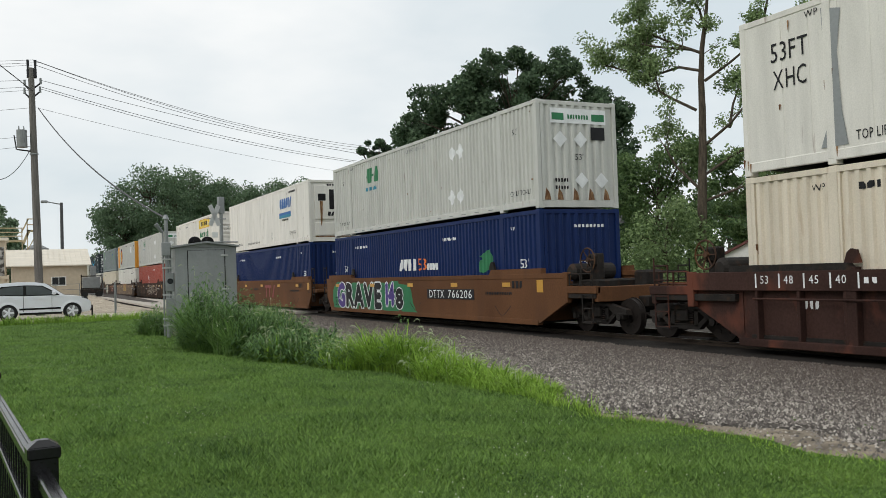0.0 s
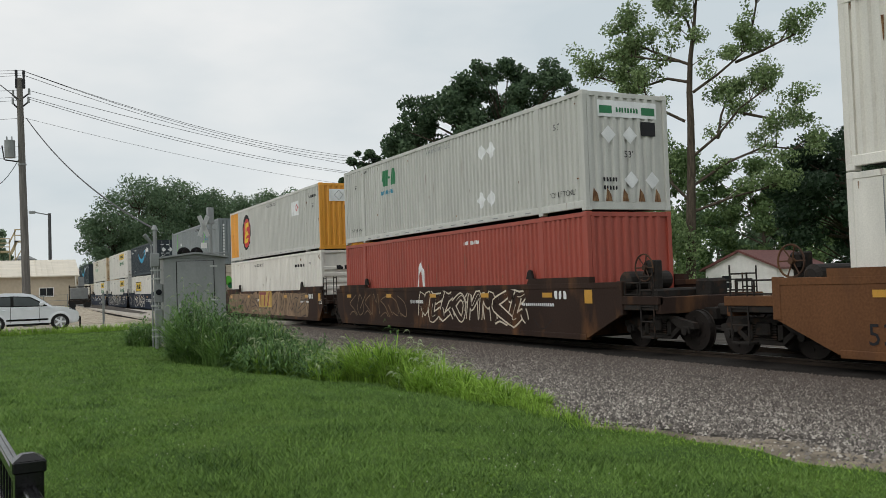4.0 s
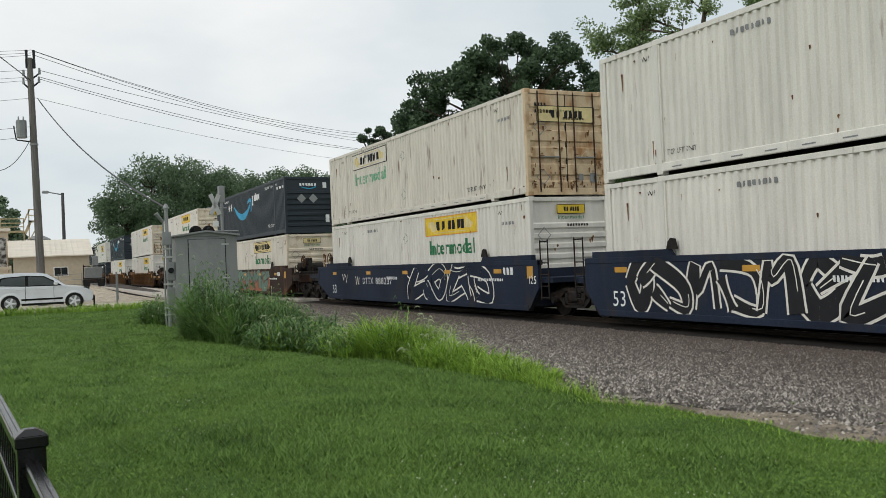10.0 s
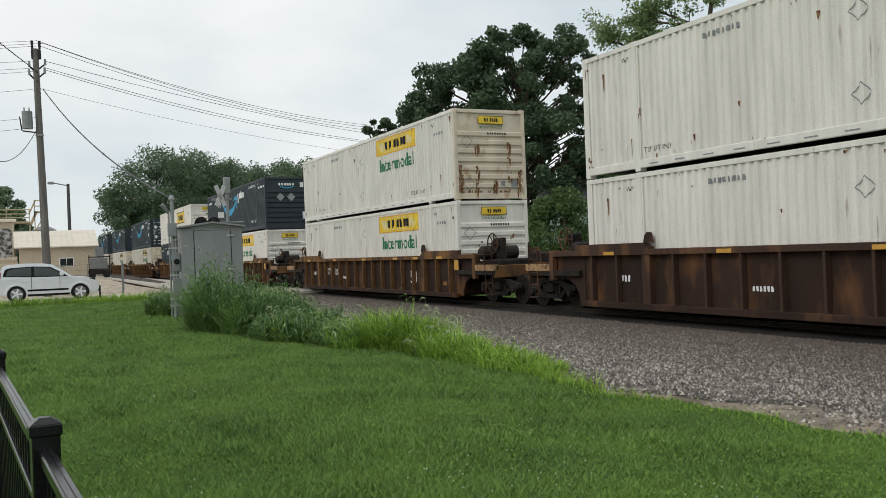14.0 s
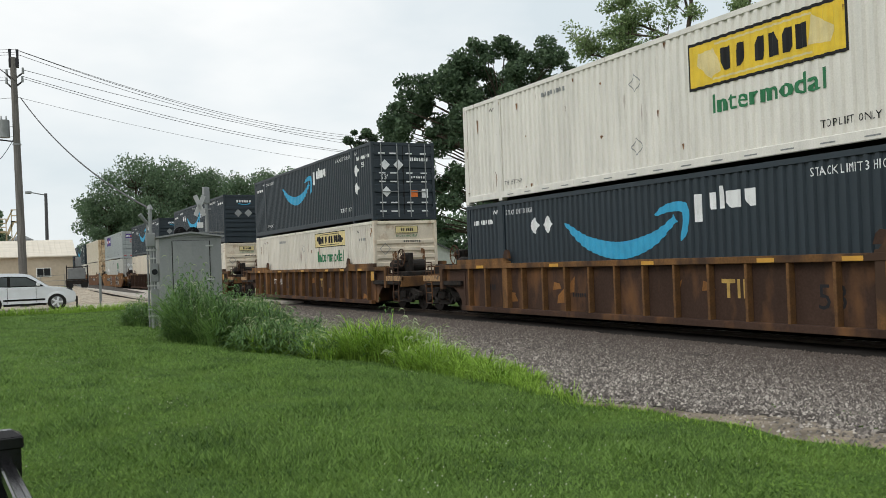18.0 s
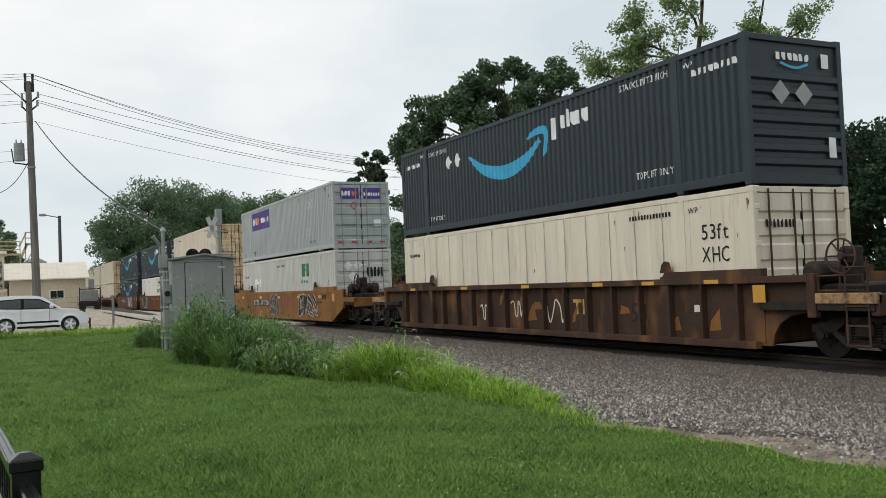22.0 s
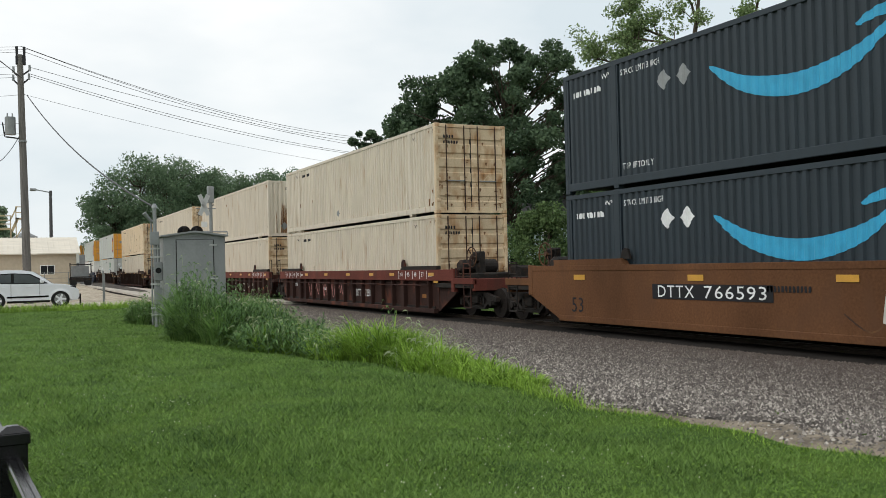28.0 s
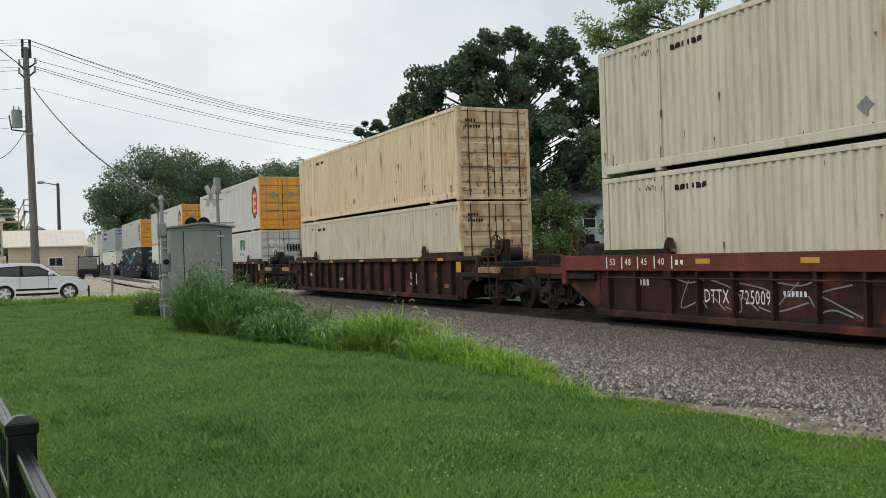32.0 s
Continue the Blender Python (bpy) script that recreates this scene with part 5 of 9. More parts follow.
# ---- works building, stairs and fence ----
def works():
    y = 92.0
    t = thing("works_building", "low tan metal building with a pale ribbed roof", "building", pose(0.4, y, 0.45))
    w, d, h = 6.6, 8.0, 3.0
    part("wall", boxed(0, w, 0, d, -0.5, h), M["tan_wall"], t)
    rf = part("roof", prism_yz([(-0.4, h - 0.05), (d / 2, h + 1.6), (d + 0.4, h - 0.05), (d + 0.4, h + 0.05), (d / 2, h + 1.7), (-0.4, h + 0.05)], -0.45, w + 0.35), M["roof_metal"], t)
    for i in range(15):
        x = -0.3 + i * 0.5
        part("roof_seam", prism_yz([(-0.4, h + 0.05), (d / 2, h + 1.7), (d / 2, h + 1.74), (-0.4, h + 0.09)], x, x + 0.05), M["roof_metal"], rf)
    wd = part("window", boxed(3.4, 4.7, -0.05, 0.02, 1.05, 1.95), M["white"], t)
    part("pane", boxed(3.48, 4.03, -0.07, -0.045, 1.12, 1.88), M["glass"], wd)
    part("pane", boxed(4.07, 4.62, -0.07, -0.045, 1.12, 1.88), M["glass"], wd)
    for i in range(28):
        x = 0.12 + i * 0.235
        if not 3.3 < x < 4.8:
            part("siding_rib", boxed(x - 0.02, x + 0.02, -0.03, 0.0, -0.4, h - 0.06), M["tan_wall"], t)
    e = thing("power_box", "grey electrical box beside the building", "electrical box", pose(7.2, 91, 0.4))
    part("box", boxed(0, 0.5, 0, 0.4, 0.3, 2.9, bevel=0.03), M["galv_dark"], e)
    part("post", boxed(0.1, 0.4, 0.1, 0.3, -0.2, 0.35), M["galv_dark"], e)
    b = thing("yard_shed", "tall flat-roofed tan shed with peeling whitewash on its lower wall", "shed", pose(0.0, 97, 0.5))
    part("wall", boxed(-22, 0.05, 0, 5, -0.5, 5.6), M["tan_wall"], b)
    part("roof", boxed(-22.3, 0.25, -0.3, 5.3, 5.6, 5.9, bevel=0.04), M["roof_metal"], b)
    for x in (-8.1, -5.4, -2.7, 0.0):
        part("wall_panel", boxed(x - 2.64, x, -0.06, 0.0, 2.0, 5.0, bevel=0.02), M["mottled"], b, "panel of peeling white and dark paint")
    for x in (-5.4, -2.7, 0.0):
        part("pipe", tubed((x - 0.1, -0.12, 0.0), (x - 0.1, -0.12, 5.1), 0.07, seg=8), M["tan_wall"], b)
    g = thing("board_fence", "tan board fence with wide rails before the shed", "fence", pose(0.2, 90, 0.45))
    for z in (0.55, 1.25, 1.85):
        part("rail", boxed(-20, 0, -0.05, 0.05, z, z + 0.28, bevel=0.015), M["tan_wall"], g)
    for i in range(9):
        part("post", boxed(-20 + i * 2.48, -19.82 + i * 2.48, 0.05, 0.2, -0.4, 2.2, bevel=0.01), M["tan_wall"], g)
    s = thing("steel_stairs", "tan painted steel platform with open stairs and railings", "stairs", pose(0.0, 103, 0.5))
    part("platform", boxed(-16, 1.6, 0, 1.6, 5.75, 5.95), M["stair"], s)
    for i in range(9):
        x = -15.8 + i * 2.16
        part("leg", boxed(x, x + 0.14, 0, 0.14, -0.5, 5.75), M["stair"], s)
        part("rail_post", boxed(x, x + 0.09, 0, 0.09, 5.95, 7.2), M["stair"], s)
    for z in (6.3, 6.7, 7.15):
        part("handrail", boxed(-16, 1.6, -0.03, 0.06, z, z + 0.1), M["stair"], s)
    for dy in (0, 1.1):
        part("stair_string", prism_yz_x([(1.5, 5.6), (2.1, 7.0), (2.4, 7.0), (1.8, 5.6)], dy, dy + 0.08), M["stair"], s)
        part("stair_rail", prism_yz_x([(1.45, 6.8), (2.05, 8.1), (2.2, 8.1), (1.6, 6.8)], dy, dy + 0.06), M["stair"], s)
    part("landing", boxed(2.0, 3.15, 0, 1.2, 6.85, 7.0), M["stair"], s)
    for x in (2.0, 3.05):
        part("landing_post", boxed(x, x + 0.1, 0, 0.1, -0.5, 8.2), M["stair"], s)
    for z in (7.5, 8.1):
        part("landing_rail", boxed(2.0, 3.15, -0.03, 0.06, z, z + 0.1), M["stair"], s)
    part("brace", prism_yz_x([(2.05, 5.0), (3.0, 6.8), (3.12, 6.8), (2.17, 5.0)], 0, 0.06), M["stair"], s)
    v = thing("roof_vent", "rounded grey roof vent behind the building", "vent", pose(3.0, 106, 0))
    part("drum", tubed((0, 0, 0), (0, 0, 5.6), 1.2, seg=16), M["galv"], v)
    part("lid", tubed((0, 0, 5.6), (0, 0, 6.0), 1.25, 0.5, seg=16), M["galv_dark"], v)
    f = thing("chain_fence", "thin grey wire fence along the works yard", "fence", pose(0, 88, 0.45))
    for i in range(14):
        x = -18 + i * 2.0
        part("fence_post", tubed((x, 0, -0.4), (x, 0, 1.25), 0.035, seg=6), M["galv_dark"], f)
    for z in (0.25, 0.7, 1.2):
        part("fence_wire", tubed((-18, 0, z), (8.0, 0, z), 0.02, seg=5), M["galv_dark"], f)
    c = thing("equipment_cart", "dark steel equipment cart by the track", "cart", pose(6.7, 84, 0.45))
    part("deck", boxed(-0.9, 0.9, -0.5, 0.5, 0.35, 0.7, bevel=0.05), M["steel"], c)
    part("housing", boxed(-0.75, 0.7, -0.1, 0.1, 0.75, 1.75, bevel=0.03), M["galv_dark"], c)
    for z in (0.72, 1.8):
        part("frame_bar", boxed(-0.85, 0.85, -0.5, -0.4, z, z + 0.09, bevel=0.01), M["steel"], c)
    for x in (-0.9, 0.8):
        part("upright", boxed(x, x + 0.08, -0.5, -0.42, 0.3, 2.0), M["steel"], c)
    for x in (-0.6, 0.6):
        part("wheel", tubed((x, -0.55, 0.25), (x, 0.55, 0.25), 0.27, seg=12), M["rubber"], c)
    for (az, d, hgt, nm, lab, mt) in ((5.85, 40.2, 1.55, "marker_post", "thin steel marker post by the road", "galv_dark"), (4.55, 40.6, 0.62, "marker_post", "short dark post by the road", "steel"), (5.9, 52, 1.4, "marker_post", "thin steel marker post by the track", "galv_dark")):
        x, y = at(az, d)
        o = thing(nm, lab, "post", pose(x, y, float(ground_z(x, y))))
        part("post", boxed(-0.035, 0.035, -0.02, 0.02, -0.2, hgt, bevel=0.008), M[mt], o)


def prism_yz(pts, x0, x1):
    return prism(bmesh.new(), pts, x0, x1)


def prism_yz_x(pts, y0, y1):
    """A plate with the outline pts (x, z), from y0 to y1."""
    bm = bmesh.new()
    a = [bm.verts.new((x, y0, z)) for x, z in pts]
    b = [bm.verts.new((x, y1, z)) for x, z in pts]
    n = len(pts)
    bm.faces.new(a)
    bm.faces.new(list(reversed(b)))
    for i in range(n):
        bm.faces.new((a[i], b[i], b[(i + 1) % n], a[(i + 1) % n]))
    bmesh.ops.recalc_face_normals(bm, faces=bm.faces)
    return bm


works()


# ---- waiting car ----
def hatchback():
    x0, y0 = 1.3, 43.4
    t = thing("parked_car", "silver compact hatchback standing on the road", "car", pose(x0, y0, float(ground_z(x0, y0)) + 0.04))
    prof = [(-1.98, 0.3), (-2.05, 0.5), (-2.05, 0.78), (-2.0, 1.0), (0.98, 1.0), (1.55, 0.95), (1.88, 0.86), (2.03, 0.7), (2.06, 0.45), (1.98, 0.28),
        (1.7, 0.24), (1.66, 0.5), (1.5, 0.66), (1.27, 0.72), (1.04, 0.66), (0.88, 0.5), (0.84, 0.22), (-0.85, 0.22), (-0.89, 0.5), (-1.05, 0.66), (-1.28, 0.72), (-1.51, 0.66), (-1.67, 0.5), (-1.71, 0.25)]
    bm = bmesh.new()
    secs = [[bm.verts.new((x, s * 0.89, z)) for x, z in prof] for s in (-1, 1)]
    n = len(prof)
    bm.faces.new(secs[0])
    bm.faces.new(list(reversed(secs[1])))
    for i in range(n):
        bm.faces.new((secs[0][i], secs[1][i], secs[1][(i + 1) % n], secs[0][(i + 1) % n]))
    bmesh.ops.recalc_face_normals(bm, faces=bm.faces)
    es = [e for e in bm.edges if abs(e.verts[0].co.y - e.verts[1].co.y) < 0.2]
    bmesh.ops.bevel(bm, geom=es, offset=0.045, segments=2, affect='EDGES')
    part("body", bm, M["silver"], t)
    cab = [(-1.99, 0.97), (-1.9, 1.3), (-1.8, 1.52), (-1.62, 1.6), (-0.9, 1.64), (-0.2, 1.62), (0.2, 1.55), (0.6, 1.28), (1.02, 0.97)]
    half = lambda z: 0.86 - 0.2 * max(0.0, z - 0.97)
    bm = bmesh.new()
    secs = [[bm.verts.new((x, s * half(z), z)) for x, z in cab] for s in (-1, 1)]
    n = len(cab)
    for s in (0, 1):
        bm.faces.new(secs[s] if s else list(reversed(secs[s])))
    for i in range(n):
        bm.faces.new((secs[0][i], secs[1][i], secs[1][(i + 1) % n], secs[0][(i + 1) % n]))
    bmesh.ops.recalc_face_normals(bm, faces=bm.faces)
    es = [e for e in bm.edges if abs(e.verts[0].co.y - e.verts[1].co.y) < 0.2 and max(e.verts[0].co.z, e.verts[1].co.z) > 1.0]
    bmesh.ops.bevel(bm, geom=es, offset=0.04, segments=2, affect='EDGES')
    part("cabin", bm, M["silver"], t)
    yy = lambda z: -half(z) - 0.008
    for nm, pts in (("rear_window", [(-1.68, 1.13), (-1.6, 1.36), (-1.4, 1.42), (-0.68, 1.46), (-0.68, 1.07)]), ("front_window", [(-0.56, 1.07), (-0.56, 1.46), (0.05, 1.42), (0.36, 1.25), (0.66, 1.06)])):
        for s in (1, -1):
            bm = bmesh.new()
            bm.faces.new([bm.verts.new((x, -0.865 * s, z)) for x, z in pts])
            part(nm, bm, M["car_glass"], t, "dark tinted side glass")
    bm = bmesh.new()
    bm.faces.new([bm.verts.new(p) for p in ((0.25, -0.7, 1.52), (0.98, -0.8, 1.02), (0.98, 0.8, 1.02), (0.25, 0.7, 1.52))])
    o = part("windscreen", bm, M["glass"], t)
    o.location = (0.012, 0, 0.012)
    for x in (-1.28, 1.27):
        bm = bmesh.new()
        angs = np.linspace(0.0, 3.1416, 14)
        arc = [[bm.verts.new((x + r_ * math.cos(a_), yy_, 0.3 + r_ * math.sin(a_))) for a_ in angs] for r_, yy_ in ((0.38, -0.86), (0.385, -0.905), (0.42, -0.908), (0.5, -0.888))]
        for p_, q_ in zip(arc, arc[1:]):
            for i in range(13):
                bm.faces.new((p_[i], p_[i + 1], q_[i + 1], q_[i]))
        part("fender_flare", bm, M["silver"], t, "swollen silver wheel arch")
        part("wheel_well", tubed((x, -0.7, 0.34), (x, -0.868, 0.34), 0.385, seg=24), M["rubber"], t, "black wheel well")
    part("sill_panel", boxed(-0.85, 0.85, -0.9, -0.86, 0.2, 0.3, bevel=0.01), M["black"], t, "black sill")
    part("door_seam", boxed(0.44, 0.452, -0.895, -0.88, 0.35, 1.0), M["black"], t)
    for x in (-0.95, 0.0):
        part("door_handle", boxed(x - 0.1, x + 0.1, -0.915, -0.885, 0.88, 0.91, bevel=0.008), M["silver"], t)
    part("window_band", prism_yz_x([(-1.8, 1.1), (-1.7, 1.4), (-1.5, 1.46), (-0.6, 1.5), (0.08, 1.46), (0.42, 1.27), (0.8, 1.02), (-0.6, 1.03)], -0.858, -0.79), M["black"], t, "black window surround")
    part("trim_strip", boxed(-0.85, 0.8, -0.91, -0.885, 0.42, 0.5, bevel=0.01), M["black"], t, "black side moulding")
    part("tail_lamp", boxed(-2.06, -1.87, -0.88, -0.68, 0.86, 1.32, bevel=0.05), M["tail"], t)
    part("head_lamp", boxed(1.62, 1.92, -0.87, -0.68, 0.72, 0.9, bevel=0.04), M["glass"], t)
    part("mirror", boxed(0.45, 0.62, -1.05, -0.88, 1.05, 1.22, bevel=0.04), M["silver"], t)
    part("door_seam", boxed(-0.69, -0.675, -0.895, -0.88, 0.35, 1.05), M["black"], t)
    part("bumper", boxed(1.8, 2.07, -0.8, 0.8, 0.28, 0.5, bevel=0.05), M["black"], t)
    for x in (-1.28, 1.27):
        for s in (-1, 1):
            w = part("wheel", tubed((x, s * 0.68, 0.32), (x, s * 0.89, 0.32), 0.325, seg=24), M["rubber"], t)
            part("rim", tubed((x, s * 0.87, 0.32), (x, s * 0.9, 0.32), 0.245, seg=20), M["galv_dark"], w, "five-spoke alloy rim")
            bm = bmesh.new()
            for k in range(5):
                a = k * 1.2566
                tube(bm, (x, s * 0.91, 0.32), (x + 0.23 * math.cos(a), s * 0.905, 0.32 + 0.23 * math.sin(a)), 0.042, seg=6)
            part("spokes", bm, M["silver"], w)


hatchback()


# ---- black fence beside the camera ----
def fence():
    # runs away from the camera along its left
    t = thing("metal_fence", "black powder-coated metal fence with capped posts", "fence", pose(0.0545, 2.69, 0.0, 0, 0, 3.7))
    top = 1.175
    for y in (-2.44, 0.0, 2.44, 4.88, 7.32):
        p = part("post", boxed(-0.036, 0.036, y - 0.036, y + 0.036, -0.1, top - 0.03, bevel=0.003), M["black"], t)
        bm = boxed(-0.042, 0.042, y - 0.042, y + 0.042, top - 0.045, top - 0.012, bevel=0.004)
        bmesh.ops.create_cone(bm, cap_ends=True, segments=4, radius1=0.056, radius2=0.02, depth=0.016, matrix=Matrix.Translation((0, y, top - 0.004)) @ Matrix.Rotation(radians(45), 4, 'Z'))
        part("cap", bm, M["black"], p)
    for k in range(4):
        y0, y1 = -2.44 + 2.44 * k + 0.036, 2.44 * k - 0.036
        for z, hh in ((top - 0.1, 0.035), (top - 0.27, 0.028), (0.12, 0.035)):
            part("fence_rail", boxed(-0.019, 0.019, y0, y1, z - hh / 2, z + hh / 2, bevel=0.004), M["black"], t)
        for dx in (-0.009, 0.009):
            part("rail_ridge", boxed(dx - 0.005, dx + 0.005, y0, y1, top - 0.0835, top - 0.079), M["black"], t)
        n = 21
        for i in range(n):
            y = y0 + (i + 0.5) * (y1 - y0) / n
            o = part("picket", PICKET, None, t)
            o.location = (0, y, 0)


PICKET = mesh_of(boxed(-0.008, 0.008, -0.008, 0.008, 0.06, 1.065, bevel=0.0015), "picket", M["black"])
fence()


# ---- houses beyond the track ----
def house(name, label, az, dist, w, d, h, roof_h, wall, roof, turn, windows, base=0.0, gable_front=True):
    x, y = at(az, dist)
    t = thing(name, label, "house", pose(x, y, base, 0, 0, turn))
    part("wall", boxed(-w / 2, w / 2, 0, d, -0.5, h), wall, t)
    if gable_front:
        bm = prism_yz_x([(-w / 2, h), (0, h + roof_h), (w / 2, h)], 0.01, d)
        part("gable", bm, wall, t)
        e = 0.35
        k = roof_h / (w / 2)
        part("roof", prism_yz_x([(-w / 2 - e, h - k * e), (0, h + roof_h), (w / 2 + e, h - k * e), (w / 2 + e, h - k * e + 0.14), (0, h + roof_h + 0.16), (-w / 2 - e, h - k * e + 0.14)], -0.3, d + 0.3), roof, t)
    else:
        k = roof_h / (d / 2)
        part("roof", prism(bmesh.new(), [(-0.35, h - k * 0.35), (d / 2, h + roof_h), (d + 0.35, h - k * 0.35), (d + 0.35, h - k * 0.35 + 0.14), (d / 2, h + roof_h + 0.16), (-0.35, h - k * 0.35 + 0.14)], -w / 2 - 0.35, w / 2 + 0.35), roof, t)
    n = int(h / 0.16)
    for i in range(n):
        z = 0.1 + i * 0.16
        part("siding_board", boxed(-w / 2 - 0.012, w / 2 + 0.012, -0.022, 0.0, z, z + 0.135), wall, t)
    for wx, wz, ww, wh in windows:
        wi = part("window", boxed(wx - ww / 2 - 0.07, wx + ww / 2 + 0.07, -0.07, 0.03, wz - 0.07, wz + wh + 0.07), M["white"], t)
        part("pane", boxed(wx - ww / 2, wx + ww / 2, -0.085, -0.065, wz, wz + wh / 2 - 0.03), M["glass"], wi)
        part("pane", boxed(wx - ww / 2, wx + ww / 2, -0.085, -0.065, wz + wh / 2 + 0.03, wz + wh), M["glass"], wi)
    return t


house("house", "pale mint two-storey house with clapboard siding", 34.8, 60, 5.4, 7, 4.6, 1.5, M["siding"], M["roofgrey"], -34, [(-1.2, 0.8, 0.8, 1.3), (1.2, 0.8, 0.8, 1.3), (-1.2, 3.0, 0.75, 1.2), (1.0, 3.0, 0.75, 1.2)], gable_front=False)
house("house", "mint house wing with a steep grey roof", 30.6, 62, 4.0, 7, 2.9, 1.7, M["siding"], M["roofgrey"], -28, [(-0.9, 0.9, 0.7, 1.2), (0.9, 0.9, 0.7, 1.2)])
house("house", "low white house with a red shingle roof", 45.3, 66, 5.2, 9, 1.9, 1.15, M["wallwhite"], M["roofred"], -70, [(-1.0, 0.5, 0.7, 0.9)], base=0.0)
house("garage", "small pale garage with a dark roof", 26.0, 78, 5.0, 6, 2.3, 1.2, M["wallwhite"], M["roofgrey"], -20, [(0.0, 0.8, 0.9, 0.9)])


# ---- containers ----
CL, CW, CH = 16.15, 2.59, 2.895       # 53 foot, high cube
HL, HW = CL / 2, CW / 2
RAIL_H = 0.25                     # top of the bottom rail
PITCH, DEPTH = 0.215, 0.046
FOLD = (0.38, 0.53, 0.85)         # shares of a pitch: outer face, slope in, inner face, slope out


def depth(y):
    """How far the corrugated wall lies behind its outer face, y metres along it."""
    if abs(y) > HL - 0.2 or abs(abs(y) - 6.096) < 0.13:
        return 0.0
    m = (y + 100 * PITCH) % PITCH / PITCH
    a, b, c = FOLD
    return DEPTH * (0 if m < a else (m - a) / (b - a) if m < b else 1 if m < c else (1 - m) / (1 - c))


def breaks(a, b, pitch=PITCH):
    out = {a, b}
    k = math.floor(a / pitch) - 1
    while k * pitch < b + pitch:
        for t in (0.0, *FOLD):
            y = (k + t) * pitch
            if a < y < b:
                out.add(y)
        k += 1
    for s in (-1, 1):
        for e in (6.096 - 0.131, 6.096 - 0.129, 6.096 + 0.129, 6.096 + 0.131, HL - 0.201, HL - 0.199):
            if a < s * e < b:
                out.add(s * e)
    return sorted(out)


def wall_corr():
    bm = bmesh.new()
    ys = breaks(-HL + 0.1, HL - 0.1)
    lo = [bm.verts.new((-HW + 0.012 + depth(y), y, RAIL_H - 0.02)) for y in ys]
    hi = [bm.verts.new((-HW + 0.012 + depth(y), y, CH - 0.1)) for y in ys]
    for i in range(len(ys) - 1):
        bm.faces.new((lo[i], hi[i], hi[i + 1], lo[i + 1]))
    bmesh.ops.recalc_face_normals(bm, faces=bm.faces)
    for f in bm.faces:
        if f.normal.x > 0:
            f.normal_flip()
    return bm


def wall_flat():
    """Smooth refrigerated body with narrow raised joint strips, one folded sheet."""
    bm = bmesh.new()
    pts, y = [(-HL + 0.1, 0.0)], -HL + 0.55
    while y < HL - 0.4:
        pts += [(y - 0.024, 0.0), (y - 0.022, 0.007), (y + 0.022, 0.007), (y + 0.024, 0.0)]
        y += 0.61
    pts.append((HL - 0.1, 0.0))
    lo = [bm.verts.new((-HW + 0.014 - d, y, 0.17)) for y, d in pts]
    hi = [bm.verts.new((-HW + 0.014 - d, y, CH - 0.1)) for y, d in pts]
    for i in range(len(pts) - 1):
        bm.faces.new((lo[i + 1], hi[i + 1], hi[i], lo[i]))
    return bm


def end_ribs():
    """Front bulkhead with lying ribs, one folded sheet."""
    bm = bmesh.new()
    pts = [(0.2, 0.065)]
    for i in range(7):
        z = 0.45 + i * 0.275
        pts += [(z - 0.1, 0.065), (z - 0.055, 0.012), (z + 0.055, 0.012), (z + 0.09, 0.065)]
    pts.append((CH - 0.12, 0.065))
    lo = [bm.verts.new((-HW + 0.12, -HL + d, z)) for z, d in pts]
    hi = [bm.verts.new((HW - 0.12, -HL + d, z)) for z, d in pts]
    for i in range(len(pts) - 1):
        bm.faces.new((lo[i], hi[i], hi[i + 1], lo[i + 1]))
    return bm


def end_corr():
    bm = bmesh.new()
    xs, k = [-HW + 0.1], 0
    x = -HW + 0.14
    while x < HW - 0.2:
        xs += [x, x + 0.09, x + 0.13, x + 0.2]
        x += 0.25
    lo, hi = [], []
    for i, x in enumerate(xs):
        d = 0.012 + (0.05 if i % 4 in (3, 0) else 0.0)
        lo.append(bm.verts.new((x, -HL + d, 0.2)))
        hi.append(bm.verts.new((x, -HL + d, CH - 0.12)))
    d = 0.062
    lo.append(bm.verts.new((HW - 0.1, -HL + d, 0.2)))
    hi.append(bm.verts.new((HW - 0.1, -HL + d, CH - 0.12)))
    for i in range(len(lo) - 1):
        bm.faces.new((lo[i], lo[i + 1], hi[i + 1], hi[i]))
    return bm


SHARED = {}


def shared(key_, make, material):
    """One mesh for all the alike pieces of one material."""
    k = (key_, material.name)
    if k not in SHARED:
        SHARED[k] = mesh_of(make(), key_, material)
    return SHARED[k]


def casting(material):
    return shared("corner_casting", lambda: boxed(-0.09, 0.09, -0.089, 0.089, 0.0, 0.118, bevel=0.012), material)


